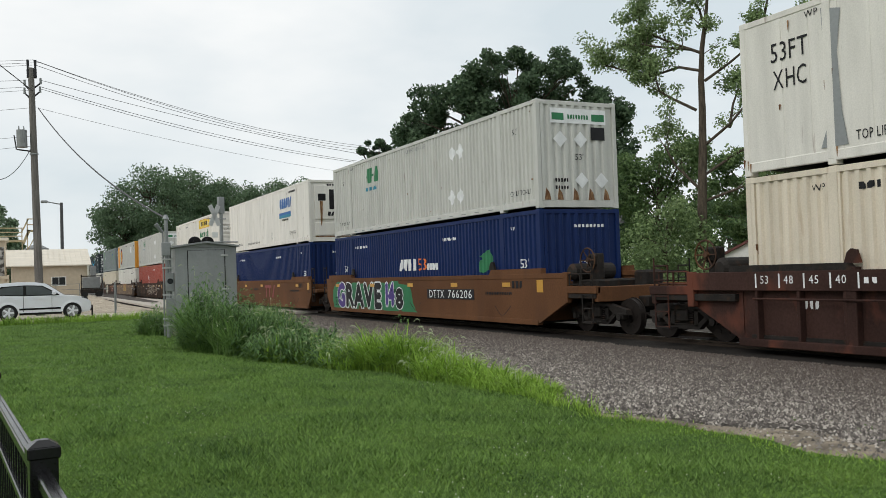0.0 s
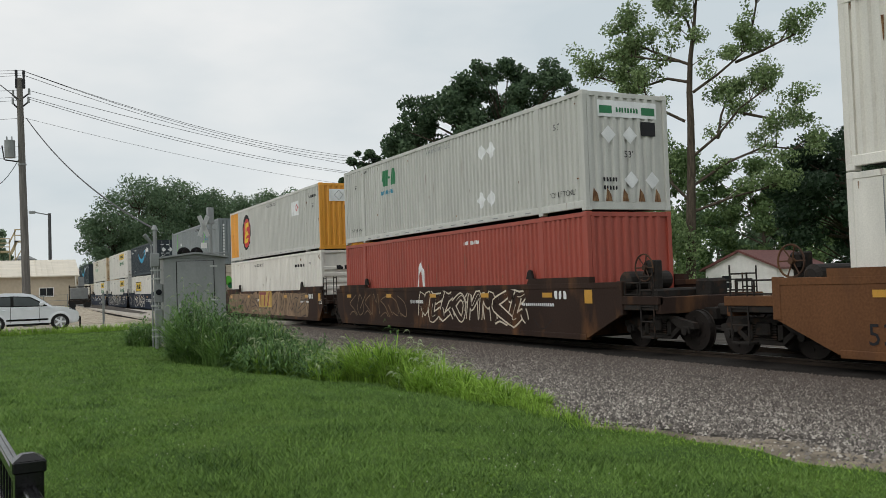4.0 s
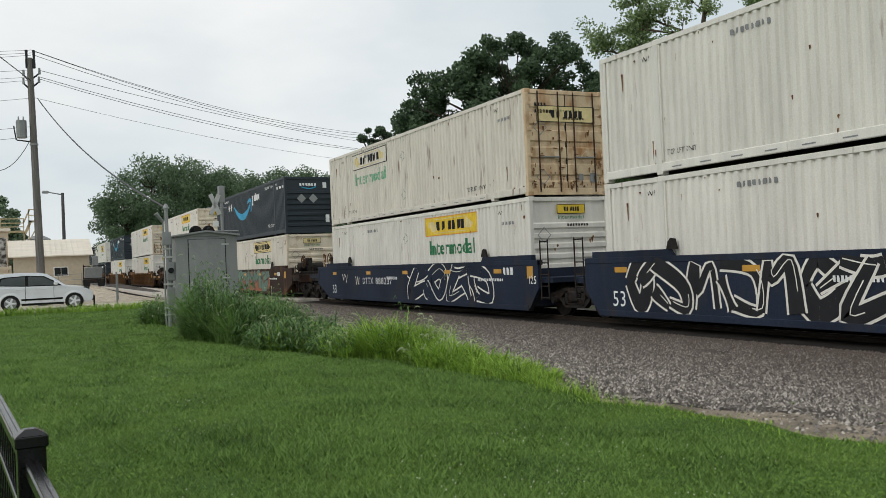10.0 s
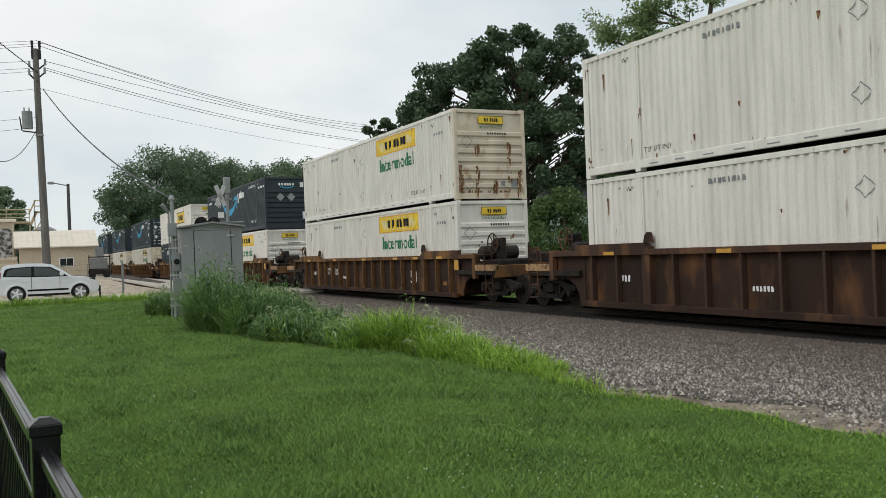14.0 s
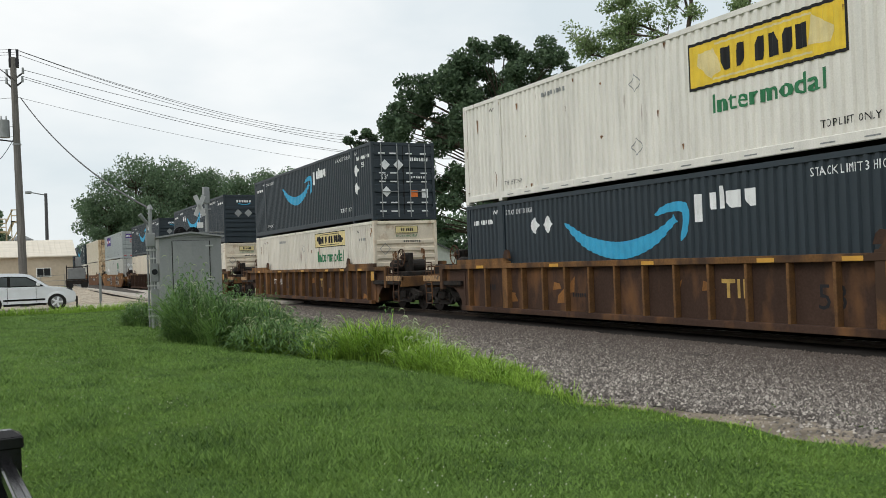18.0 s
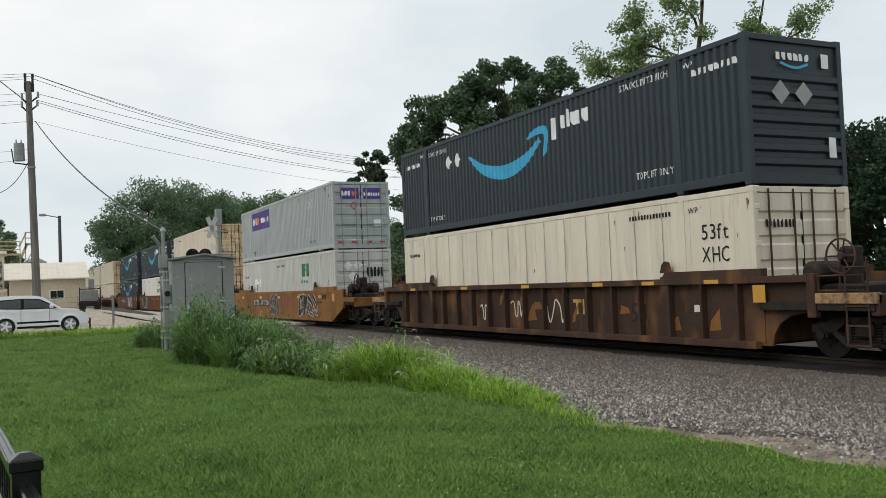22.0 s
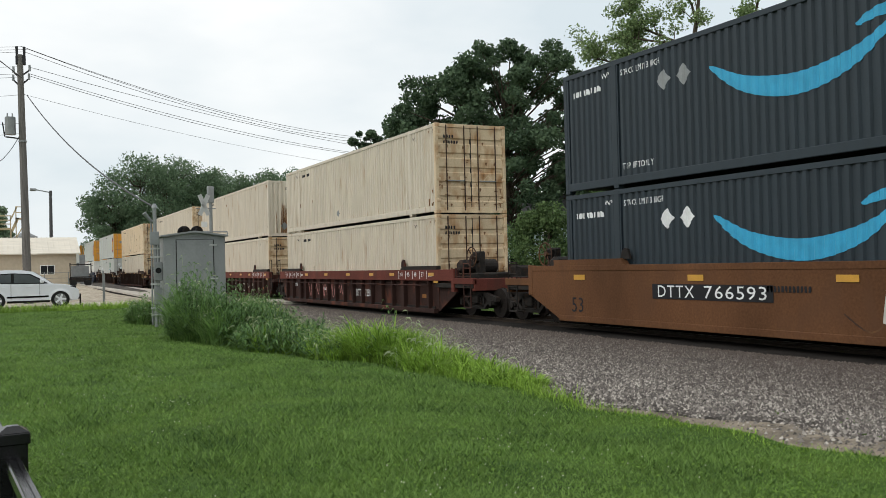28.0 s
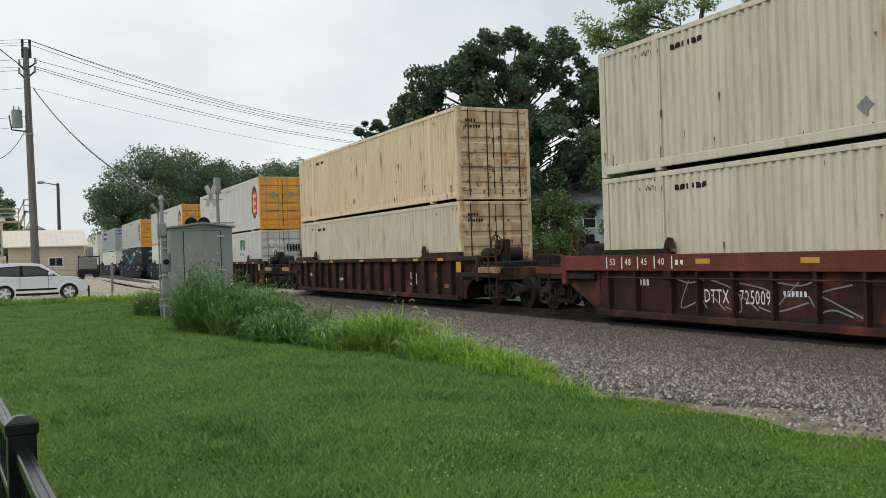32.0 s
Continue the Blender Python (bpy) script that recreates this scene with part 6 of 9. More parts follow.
def container(name, label, wall, side="corr", end="ribs", frame_mat=None, end_mat=None, group="containers on the train", lead_panel=None):
    """A 53 foot high-cube container, its leading end to -y, its near wall to -x; base at z = 0."""
    fm = frame_mat or wall
    em = end_mat or wall
    t = thing(name, label, "container", group=group)
    mk = wall_flat if side == "flat" else wall_corr
    for s in (1, -1):
        o = part("side_wall", shared("side_wall_" + side, mk, wall), None, t)
        if s < 0:
            o.matrix_basis = Matrix.Diagonal((-1, 1, 1, 1))
    part("roof", shared("roof", lambda: boxed(-HW + 0.02, HW - 0.02, -HL + 0.04, HL - 0.04, CH - 0.05, CH - 0.015), wall), None, t)
    part("floor", shared("floor", lambda: boxed(-HW + 0.05, HW - 0.05, -HL + 0.06, HL - 0.06, 0.12, 0.17), M["steel"]), None, t)
    part("rear_wall", shared("rear_wall", lambda: boxed(-HW + 0.1, HW - 0.1, HL - 0.09, HL - 0.03, 0.15, CH - 0.1), wall), None, t)
    for s in (-1, 1):
        o = part("bottom_rail", shared("bottom_rail", lambda: boxed(-0.03, 0.03, -HL + 0.12, HL - 0.12, 0.065, RAIL_H, bevel=0.014), fm), None, t)
        o.location = (s * (HW - 0.03), 0, 0)
        o = part("top_rail", shared("top_rail", lambda: boxed(-0.03, 0.03, -HL + 0.12, HL - 0.12, CH - 0.12, CH - 0.012, bevel=0.006), fm), None, t)
        o.location = (s * (HW - 0.03), 0, 0)
        for e in (-1, 1):
            o = part("corner_post", shared("corner_post", lambda: boxed(-0.06, 0.06, -0.06, 0.06, 0.1, CH - 0.1, bevel=0.01), em if e < 0 else fm), None, t)
            o.location = (s * (HW - 0.06), e * (HL - 0.06), 0)
            o = part("lifting_post", shared("lifting_post", lambda: boxed(-0.035, 0.035, -0.085, 0.085, 0.1, CH - 0.1, bevel=0.008), fm), None, t)
            o.location = (s * (HW - 0.03), e * 6.096, 0)
            for z in (0.0, CH - 0.118):
                for yy in (HL - 0.089, 6.096):
                    o = part("corner_casting", casting(fm if yy < 7 else em if e < 0 else fm), None, t)
                    o.location = (s * (HW - 0.088), e * yy, z)
    for z0, z1, nm in ((0.02, 0.2, "end_sill"), (CH - 0.13, CH - 0.015, "end_header")):
        part(nm, shared(nm, lambda: boxed(-HW + 0.12, HW - 0.12, -HL + 0.012, -HL + 0.09, z0, z1, bevel=0.008), em), None, t)
    if end == "ribs":
        part("end_wall", shared("end_wall_ribbed", end_ribs, em), None, t)
    elif end == "corr":
        part("end_wall", shared("end_wall_corrugated", end_corr, em), None, t)
    elif end == "doors":
        for s in (-1, 1):
            def leaf(s=s):
                bm = bmesh.new()
                x0, x1 = (0.015, HW - 0.12) if s > 0 else (-HW + 0.12, -0.015)
                pts = [(0.21, 0.03)]
                for i in range(5):
                    z = 0.48 + i * 0.46
                    pts += [(z - 0.1, 0.03), (z - 0.06, 0.062), (z + 0.06, 0.062), (z + 0.1, 0.03)]
                pts.append((CH - 0.14, 0.03))
                lo = [bm.verts.new((x0, -HL + dd, z)) for z, dd in pts]
                hi = [bm.verts.new((x1, -HL + dd, z)) for z, dd in pts]
                for i in range(len(pts) - 1):
                    bm.faces.new((lo[i], hi[i], hi[i + 1], lo[i + 1]))
                return bm
            if s < 0:
                part("door_seal", shared("door_seal", lambda: boxed(-0.02, 0.02, -HL + 0.035, -HL + 0.07, 0.2, CH - 0.13), M["rubber"]), None, t)
            d = part("door", shared("door_%d" % s, leaf, em), None, t)
            for xx in (0.25, 0.9):
                o = part("lock_rod", shared("lock_rod", lambda: tubed((0, 0, 0.1), (0, 0, CH - 0.06), 0.02, seg=8), M["galv"] if wall in (M["c_navy"], M["c_grey"], M["c_steel"]) else M["w_rust"]), None, d)
                o.location = (s * xx, -HL - 0.004, 0)
            for z in (0.42, 1.1, 1.8, 2.5):
                o = part("hinge", shared("hinge", lambda: boxed(-0.07, 0.07, -0.012, 0.012, -0.05, 0.05, bevel=0.006), em), None, d)
                o.location = (s * (HW - 0.1), -HL + 0.004, z)
            o = part("lock_handle", shared("lock_handle", lambda: boxed(-0.3, 0.3, -0.012, 0.012, -0.02, 0.02, bevel=0.005), M["galv_dark"]), None, d)
            o.location = (s * 0.58, -HL - 0.02, 1.05)
    elif end == "reefer":
        part("end_wall", shared("end_wall_flat", lambda: boxed(-HW + 0.1, HW - 0.1, -HL + 0.06, -HL + 0.1, 0.2, CH - 0.12), em), None, t)
        part("cooling_unit", shared("cooling_unit", lambda: boxed(-HW + 0.3, HW - 0.25, -HL + 0.01, -HL + 0.062, 1.05, CH - 0.25, bevel=0.02), em), None, t)
        part("grille", shared("grille", lambda: boxed(-0.3, 0.75, -HL + 0.0, -HL + 0.03, 1.5, 2.45, bevel=0.02), M["black"]), None, t)
        part("side_grille", shared("side_grille", lambda: boxed(-0.85, -0.45, -HL + 0.0, -HL + 0.03, 1.9, 2.25, bevel=0.02), M["black"]), None, t)
        part("fuel_frame", shared("fuel_frame", lambda: boxed(-HW + 0.3, HW - 0.3, -HL + 0.012, -HL + 0.062, 0.3, 0.9, bevel=0.02), em), None, t)
    else:
        part("end_wall", shared("end_wall_flat", lambda: boxed(-HW + 0.1, HW - 0.1, -HL + 0.06, -HL + 0.1, 0.2, CH - 0.12), em), None, t)
    return t


# ---- railcars ----
SX = 1.5                              # half width of a well car
WHEEL_R = 0.42


def wheel_mesh():
    bm = bmesh.new()
    m = Matrix.Rotation(radians(90), 4, 'Y')
    for r, x0, x1 in ((WHEEL_R, -0.05, 0.065), (WHEEL_R + 0.028, 0.065, 0.09), (0.14, -0.09, 0.1)):
        bmesh.ops.create_cone(bm, cap_ends=True, segments=28, radius1=r, radius2=r, depth=x1 - x0, matrix=Matrix.Translation(((x0 + x1) / 2, 0, 0)) @ m)
    for i in range(6):
        a = i * math.pi / 3
        tube(bm, (-0.062, 0.25 * math.cos(a), 0.25 * math.sin(a)), (-0.045, 0.25 * math.cos(a), 0.25 * math.sin(a)), 0.05, seg=8)
    return bm


def frame_side():
    """Cast side frame of a truck."""
    bm = bmesh.new()
    top = [(-1.12, 0.47), (-1.1, 0.6), (-0.75, 0.66), (-0.45, 0.74), (0.45, 0.74), (0.75, 0.66), (1.1, 0.6), (1.12, 0.47), (0.68, 0.45), (0.42, 0.62), (-0.42, 0.62), (-0.68, 0.45)]
    prism(bm, top, -0.07, 0.07)
    low = [(-0.72, 0.47), (-0.42, 0.24), (0.42, 0.24), (0.72, 0.47), (0.6, 0.5), (0.36, 0.33), (-0.36, 0.33), (-0.6, 0.5)]
    prism(bm, low, -0.07, 0.07)
    for y in (-0.36, 0.36):
        box(bm, -0.07, 0.07, y - 0.06, y + 0.06, 0.3, 0.66)
    for y in (-0.885, 0.885):
        box(bm, -0.1, 0.09, y - 0.11, y + 0.11, 0.36, 0.52, bevel=0.02)
        tube(bm, (-0.14, y, 0.42), (-0.08, y, 0.42), 0.085, seg=10)
    return bm


def spring_nest():
    """A row of coil springs as one ridged block."""
    bm = bmesh.new()
    rings = []
    for i in range(13):
        k = 0.0 if i % 2 else 0.03
        z = 0.335 + i * 0.024
        rings.append([bm.verts.new((sx * (0.06 + k), sy * (0.26 + k), z)) for sx, sy in ((-1, -1), (1, -1), (1, 1), (-1, 1))])
    for a, b in zip(rings, rings[1:]):
        for j in range(4):
            bm.faces.new((a[j], a[(j + 1) % 4], b[(j + 1) % 4], b[j]))
    return bm


SPIN = []                             # wheels that turn


def truck(parent, y):
    t = new("truck")
    t.parent = parent
    t.location = (0, y, 0)
    me = boxed(-1.15, 1.15, -0.17, 0.17, 0.4, 0.66, bevel=0.03)
    b = part("truck", shared("truck_bolster", lambda: me, M["steel"]), None, parent, "dark cast steel truck")
    b.location = (0, y, 0)
    bpy.data.objects.remove(t)
    for s in (-1, 1):
        o = part("side_frame", shared("side_frame", frame_side, M["steel"]), None, b)
        o.location = (s * 1.0, 0, 0)
        o = part("spring_nest", shared("spring_nest", spring_nest, M["steel"]), None, b)
        o.location = (s * 1.0, 0, 0)
    for yy in (-0.885, 0.885):
        o = part("wheelset", shared("wheelset", wheelset, M["wheel"]), None, b)
        o.location = (0, yy, WHEEL_R)
        SPIN.append((o, y + yy))
    return b


def wheelset():
    bm = bmesh.new()
    for s in (-1, 1):
        w = wheel_mesh()
        me = bpy.data.meshes.new("tmp")
        w.to_mesh(me)
        w.free()
        if s > 0:
            me.transform(Matrix.Translation((0.7525, 0, 0)) @ Matrix.Rotation(math.pi, 4, 'Z'))
        else:
            me.transform(Matrix.Translation((-0.7525, 0, 0)))
        bm.from_mesh(me)
        bpy.data.meshes.remove(me)
    tube(bm, (-0.8, 0, 0), (0.8, 0, 0), 0.08, seg=12)
    return bm


def well_car(label, style, lead, trail, wall, top, group="cars of the train"):
    """A well car or a unit of an articulated one. lead, trail: E, a coupler end on its own truck; A, a shared truck. Origin at rail height, mid well."""
    t = thing("well_car", label, "railcar", group=group)
    ends = {-1: lead, 1: trail}
    reach = {s: (HL + 1.4 if ends[s] == "E" else HL + 0.62) for s in ends}
    zb, zt, zr = 0.2, 1.48, 1.62
    if style == "band":
        zb, zt, zr = 0.1, 1.42, 1.54
    rib = style != "smooth"
    for s in (-1, 1):
        # outline of one side, along y
        a, c = -reach[-1], reach[1]
        if style == "rib":
            arc = [(0.0, zb), (0.05, 0.42), (0.2, 0.62), (0.45, 0.76), (0.8, 0.82)]
            pts = [(-HL - 0.35 - u, v) for u, v in reversed(arc)] + [(HL + 0.35 + u, v) for u, v in arc] + [(c, 0.86), (c, zt - 0.02), (a, zt - 0.02), (a, 0.86)]
        else:
            pts = [(a, 0.74), (-HL - 0.15, zb), (HL + 0.15, zb), (c, 0.74), (c, zt - 0.02), (a, zt - 0.02)]
        x0, x1 = (SX - 0.22, SX - 0.15) if rib else (SX - 0.1, SX)
        part("side_sill", prism(bmesh.new(), pts, s * x0, s * x1), wall, t)
        ch = bmesh.new()
        h = 0.35 if style == "band" else 0.13
        box(ch, s * (SX - 0.16) if s > 0 else -SX - 0.012, SX + 0.012 if s > 0 else -(SX - 0.16), a, c, zt - h, zt, bevel=0.008)
        part("top_chord", ch, top, t)
        part("bottom_chord", boxed(*sorted((s * (SX - 0.14), s * (SX + 0.02))), -HL - 0.1, HL + 0.1, zb - 0.06, zb + 0.08, bevel=0.01), wall, t)
        for e in (-1, 1):
            # raised guide at each end of the well
            y0, y1 = sorted((e * (HL - 2.45), e * (HL + 0.35)))
            inner = e * (HL - 2.45)
            g = [(inner, zt), (inner + e * 0.12, zr), (e * (HL + 0.3), zr), (e * (HL + 0.3), zt)]
            part("raised_sill", prism(bmesh.new(), g, *sorted((s * (SX - 0.15), s * (SX + 0.006)))), M["steel"] if style == "band" else top, t)
            p = part("container_guide", shared("container_guide_" + style, lambda: prism(bmesh.new(), [(-0.16, 0), (0.16, 0), (0.1, 0.17), (0.02, 0.24), (-0.09, 0.22)], -0.03, 0.03), M["steel"] if style == "smooth" else wall), None, t)
            p.location = (s * (SX - 0.09), inner + e * 0.05, zr - 0.01)
        if rib:
            n = 17
            for i in range(n):
                y = -HL + 0.35 + (CL - 0.7) * i / (n - 1)
                o = part("rib", shared("rib_" + style, lambda: boxed(-0.075, 0.075, -0.032, 0.032, zb + 0.04, zt - h + 0.01, bevel=0.008), top if style == "rib" else wall), None, t)
                o.location = (s * (SX - 0.075), y, 0)
            for e in (-1, 1):
                o = part("gusset", boxed(*sorted((s * (SX - 0.16), s * (SX - 0.004))), *sorted((e * (HL - 2.5), e * (HL - 2.3))), zb + 0.02, zt + 0.05, bevel=0.01), top if style == "rib" else wall, t)
    if style == "band":
        for s in (-1, 1):
            part("side_pipe", tubed((s * (SX + 0.02), -HL + 0.3, 0.92), (s * (SX + 0.02), HL - 0.3, 0.92), 0.02, seg=8), wall, t)
    part("well_floor", boxed(-SX + 0.12, SX - 0.12, -HL + 0.1, HL - 0.1, 0.18, 0.25), M["steel"], t)
    for e in (-1, 1):
        part("bulkhead", boxed(-SX + 0.13, SX - 0.13, *sorted((e * (HL + 0.1), e * (HL + 0.2))), 0.25, 1.25), wall, t)
        r = reach[e]
        if ends[e] == "E":
            part("platform", boxed(-SX + 0.02, SX - 0.02, *sorted((e * (HL + 0.2), e * (HL + 2.6))), 0.86, 1.0, bevel=0.01), M["steel"], t)
            part("draft_sill", boxed(-0.25, 0.25, *sorted((e * (HL + 0.2), e * (HL + 3.0))), 0.62, 0.88, bevel=0.02), M["steel"], t)
            part("coupler", boxed(-0.13, 0.13, *sorted((e * (HL + 2.9), e * (HL + 3.62))), 0.7, 0.96, bevel=0.04), M["steel"], t)
            part("end_beam", boxed(-SX + 0.05, SX - 0.05, *sorted((e * (HL + 2.5), e * (HL + 2.66))), 0.78, 1.14, bevel=0.015), top if e < 0 else wall, t)
            part("end_box", boxed(-0.9, 0.7, *sorted((e * (HL + 0.8), e * (HL + 1.9))), 1.0, 1.3, bevel=0.04), M["steel"], t)
            truck(t, e * (HL + 2.1))
            rig = bmesh.new()
            for k in range(5):
                xx = -0.7 + 0.33 * k
                tube(rig, (xx, e * (HL + 0.3), 1.04 + 0.03 * (k % 2)), (xx + 0.06, e * (HL + 2.5), 1.03 + 0.05 * (k % 3)), 0.022, seg=6)
            tube(rig, (-0.35, e * (HL + 2.7), 0.8), (-0.38, e * (HL + 3.05), 0.45), 0.03, seg=6)
            tube(rig, (-0.38, e * (HL + 3.05), 0.45), (-0.35, e * (HL + 3.5), 0.4), 0.03, seg=6)
            part("brake_pipes", rig, M["steel"], t)
            yr = e * (HL + 1.0)
            part("air_reservoir", shared("air_reservoir_%d" % e, lambda: tube(tubed((-1.0, yr, 1.5), (0.2, yr, 1.5), 0.21, seg=16), (-1.08, yr, 1.5), (-1.0, yr, 1.5), 0.13, 0.21, 16), M["steel"]), None, t, "dark air cylinder")
            part("valve_box", boxed(0.15, 0.75, *sorted((e * (HL + 1.95), e * (HL + 2.4))), 1.0, 1.5, bevel=0.06), M["steel"], t)
            for s in (-1, 1):
                part("corner_beam", boxed(*sorted((s * (SX - 0.13), s * (SX + 0.01))), *sorted((e * (HL + 1.38), e * (HL + 2.66))), 0.98, 1.16, bevel=0.01), M["w_worn"] if style == "rib" else top, t)
                part("corner_post", boxed(*sorted((s * (SX - 0.12), s * (SX + 0.015))), *sorted((e * (HL + 1.3), e * (HL + 1.48))), 0.74, zt + 0.02, bevel=0.01), top, t)
                part("step", boxed(*sorted((s * (SX - 0.25), s * (SX + 0.01))), *sorted((e * (HL + 2.08), e * (HL + 2.5))), 0.27, 0.3), M["steel"], t)
            for s in (-1, 1):
                # corner ladder and grab irons
                lad = bmesh.new()
                yl = e * (HL + 2.5)
                for d in (0.0, -e * 0.42):
                    tube(lad, (s * (SX - 0.01), yl + d, 0.28), (s * (SX - 0.01), yl + d, 1.75 if d == 0 else 1.6), 0.018, seg=6)
                for z in (0.3, 0.62, 0.94, 1.28, 1.58):
                    tube(lad, (s * (SX - 0.01), yl, z), (s * (SX - 0.01), yl - e * 0.42, z), 0.016, seg=6)
                part("ladder", lad, wall if style != "smooth" else M["steel"], t)
                bm = bmesh.new()
                yl = e * (HL + 1.5)
                for z in (1.2, 1.45):
                    tube(bm, (s * (SX - 0.05), yl, z), (s * (SX - 0.05), yl + e * 0.9, z), 0.016, seg=6)
                for d in (0, 0.45, 0.9):
                    tube(bm, (s * (SX - 0.05), yl + e * d, 0.98), (s * (SX - 0.05), yl + e * d, 1.46), 0.018, seg=6)
                part("handrail", bm, M["steel"] if style == "smooth" else wall, t)
            # hand brake: a spoked wheel on a stand
            yw = e * (HL + 1.55)
            bs = part("brake_stand", shared("brake_stand_%d" % e, lambda: box(boxed(-0.72, -0.52, yw - 0.16, yw + 0.16, 0.98, 1.95, bevel=0.03), -0.86, -0.5, yw - 0.12, yw + 0.12, 1.62, 1.94, bevel=0.05), M["steel"]), None, t)

            def hand_wheel():
                bm = bmesh.new()
                rim = [(-0.92, yw + 0.3 * math.cos(q), 1.78 + 0.3 * math.sin(q)) for q in np.linspace(0, 6.2832, 21)]
                for i in range(20):
                    tube(bm, rim[i], rim[i + 1], 0.02, seg=5)
                for i in range(6):
                    tube(bm, (-0.88, yw, 1.78), rim[int(i * 20 / 6)], 0.015, seg=5)
                return tube(bm, (-0.84, yw, 1.78), (-0.94, yw, 1.78), 0.06, seg=10)
            part("brake_wheel", shared("brake_wheel_%d" % e, hand_wheel, M["w_rust"]), None, bs, "rusty spoked hand brake wheel")
        else:
            part("end_platform", boxed(-SX + 0.1, SX - 0.1, *sorted((e * (HL + 0.2), e * (HL + 1.15))), 0.88, 1.02, bevel=0.01), wall, t)
            part("end_beam", boxed(-0.45, 0.45, *sorted((e * (HL + 0.2), e * (HL + 1.58))), 0.66, 0.9, bevel=0.03), M["steel"], t)
            for s in (-1, 1):
                lad = bmesh.new()
                yl = e * (HL + 0.72)
                for d in (0.0, e * 0.36):
                    tube(lad, (s * (SX - 0.03), yl + d, 0.45), (s * (SX - 0.03), yl + d, 2.0), 0.018, seg=6)
                for z in (0.5, 0.8, 1.1, 1.4, 1.95):
                    tube(lad, (s * (SX - 0.03), yl, z), (s * (SX - 0.03), yl + e * 0.36, z), 0.016, seg=6)
                part("ladder", lad, M["steel"], t)
            if e < 0:
                truck(t, -(HL + 1.6))
    return t


# ---- the train ----
SMOOTH, RIB, BAND = "smooth", "rib", "band"
START = {1: 19.78, 2: 39.45, 3: 58.80, 4: 82.15, 5: 101.35, 6: 120.65, 7: 143.95, 8: 163.0, 9: 182.5, 10: 205.7, 11: 228.7, 12: 251.9, 13: 275.4, 14: 298.4, 15: 321.7, 16: 345.0,
    17: 368.2, 18: 391.7, 19: 415.1, 20: 434.6, 21: 453.8, 22: 477.1, 23: 496.5, 24: 516.0, 25: 539.4, 26: 562.9}
RUN = [(0, 0.0), (4, 64.92), (8, 129.8), (12, 194.6), (16, 259.28), (20, 323.8), (24, 388.04), (28, 451.88), (32, 515.28)]
# ---- marks on containers and cars ----
def decal(name, parent, material, polys, surf="side", level=1, label=""):
    """Flat painted shapes. polys: outlines in u (towards the leading end) and v (up); on a corrugated wall they follow the folds."""
    if name in ("hazard_diamond", "placard", "graffiti_cloud") and len(polys) > 1:
        return [decal(name, parent, material, [p], surf, level, label) for p in polys][-1]
    bm = bmesh.new()
    lapped = name.startswith(("graffiti", "oval", "paint_tag", "worn", "rust"))
    for i, p in enumerate(polys):
        try:
            bm.faces.new([bm.verts.new((-0.00025 * (i % 9) if lapped else 0.0, -u, v)) for u, v in p])
        except ValueError:
            pass
    if not lapped:
        bmesh.ops.remove_doubles(bm, verts=bm.verts, dist=0.0002)
    if surf == "side":
        bmesh.ops.triangulate(bm, faces=bm.faces)
        ys = [v.co.y for v in bm.verts]
        for y in breaks(min(ys), max(ys)):
            bmesh.ops.bisect_plane(bm, geom=bm.verts[:] + bm.edges[:] + bm.faces[:], plane_co=(0, y, 0), plane_no=(0, 1, 0))
        for v in bm.verts:
            v.co.x += -HW + 0.012 + 0.7 * depth(v.co.y) - 0.0035 * level
    elif surf == "flat":
        for v in bm.verts:
            v.co.x += -HW + 0.004 - 0.003 * level
    elif surf == "end":
        for v in bm.verts:
            v.co = (-v.co.y, -HL + 0.01 - 0.003 * level + v.co.x, v.co.z)
    elif surf == "smooth":
        for v in bm.verts:
            v.co.x += -SX - 0.003 * level
    else:
        for v in bm.verts:
            v.co.x += -SX + 0.148 - 0.003 * level
    o = part(name, bm, material, parent, label)
    if name.startswith("rust") or name in ("worn_paint", "graffiti_fill", "graffiti_outline", "graffiti_stroke", "rail_slot", "panel_joint", "stencil"):
        o["kind"] = "stuff"
    return o


def rect(u0, u1, v0, v1):
    return [(u0, v0), (u1, v0), (u1, v1), (u0, v1)]


def diamond(u, v, r):
    return [(u - r, v), (u, v - r), (u + r, v), (u, v + r)]


def ring_diamond(u, v, r, w=0.03):
    a, b = diamond(u, v, r), diamond(u, v, r - w)
    return [[a[i], a[(i + 1) % 4], b[(i + 1) % 4], b[i]] for i in range(4)]


def frame_rect(u0, u1, v0, v1, w):
    return [rect(u0, u1, v1 - w, v1), rect(u0, u1, v0, v0 + w), rect(u0, u0 + w, v0 + w, v1 - w), rect(u1 - w, u1, v0 + w, v1 - w)]


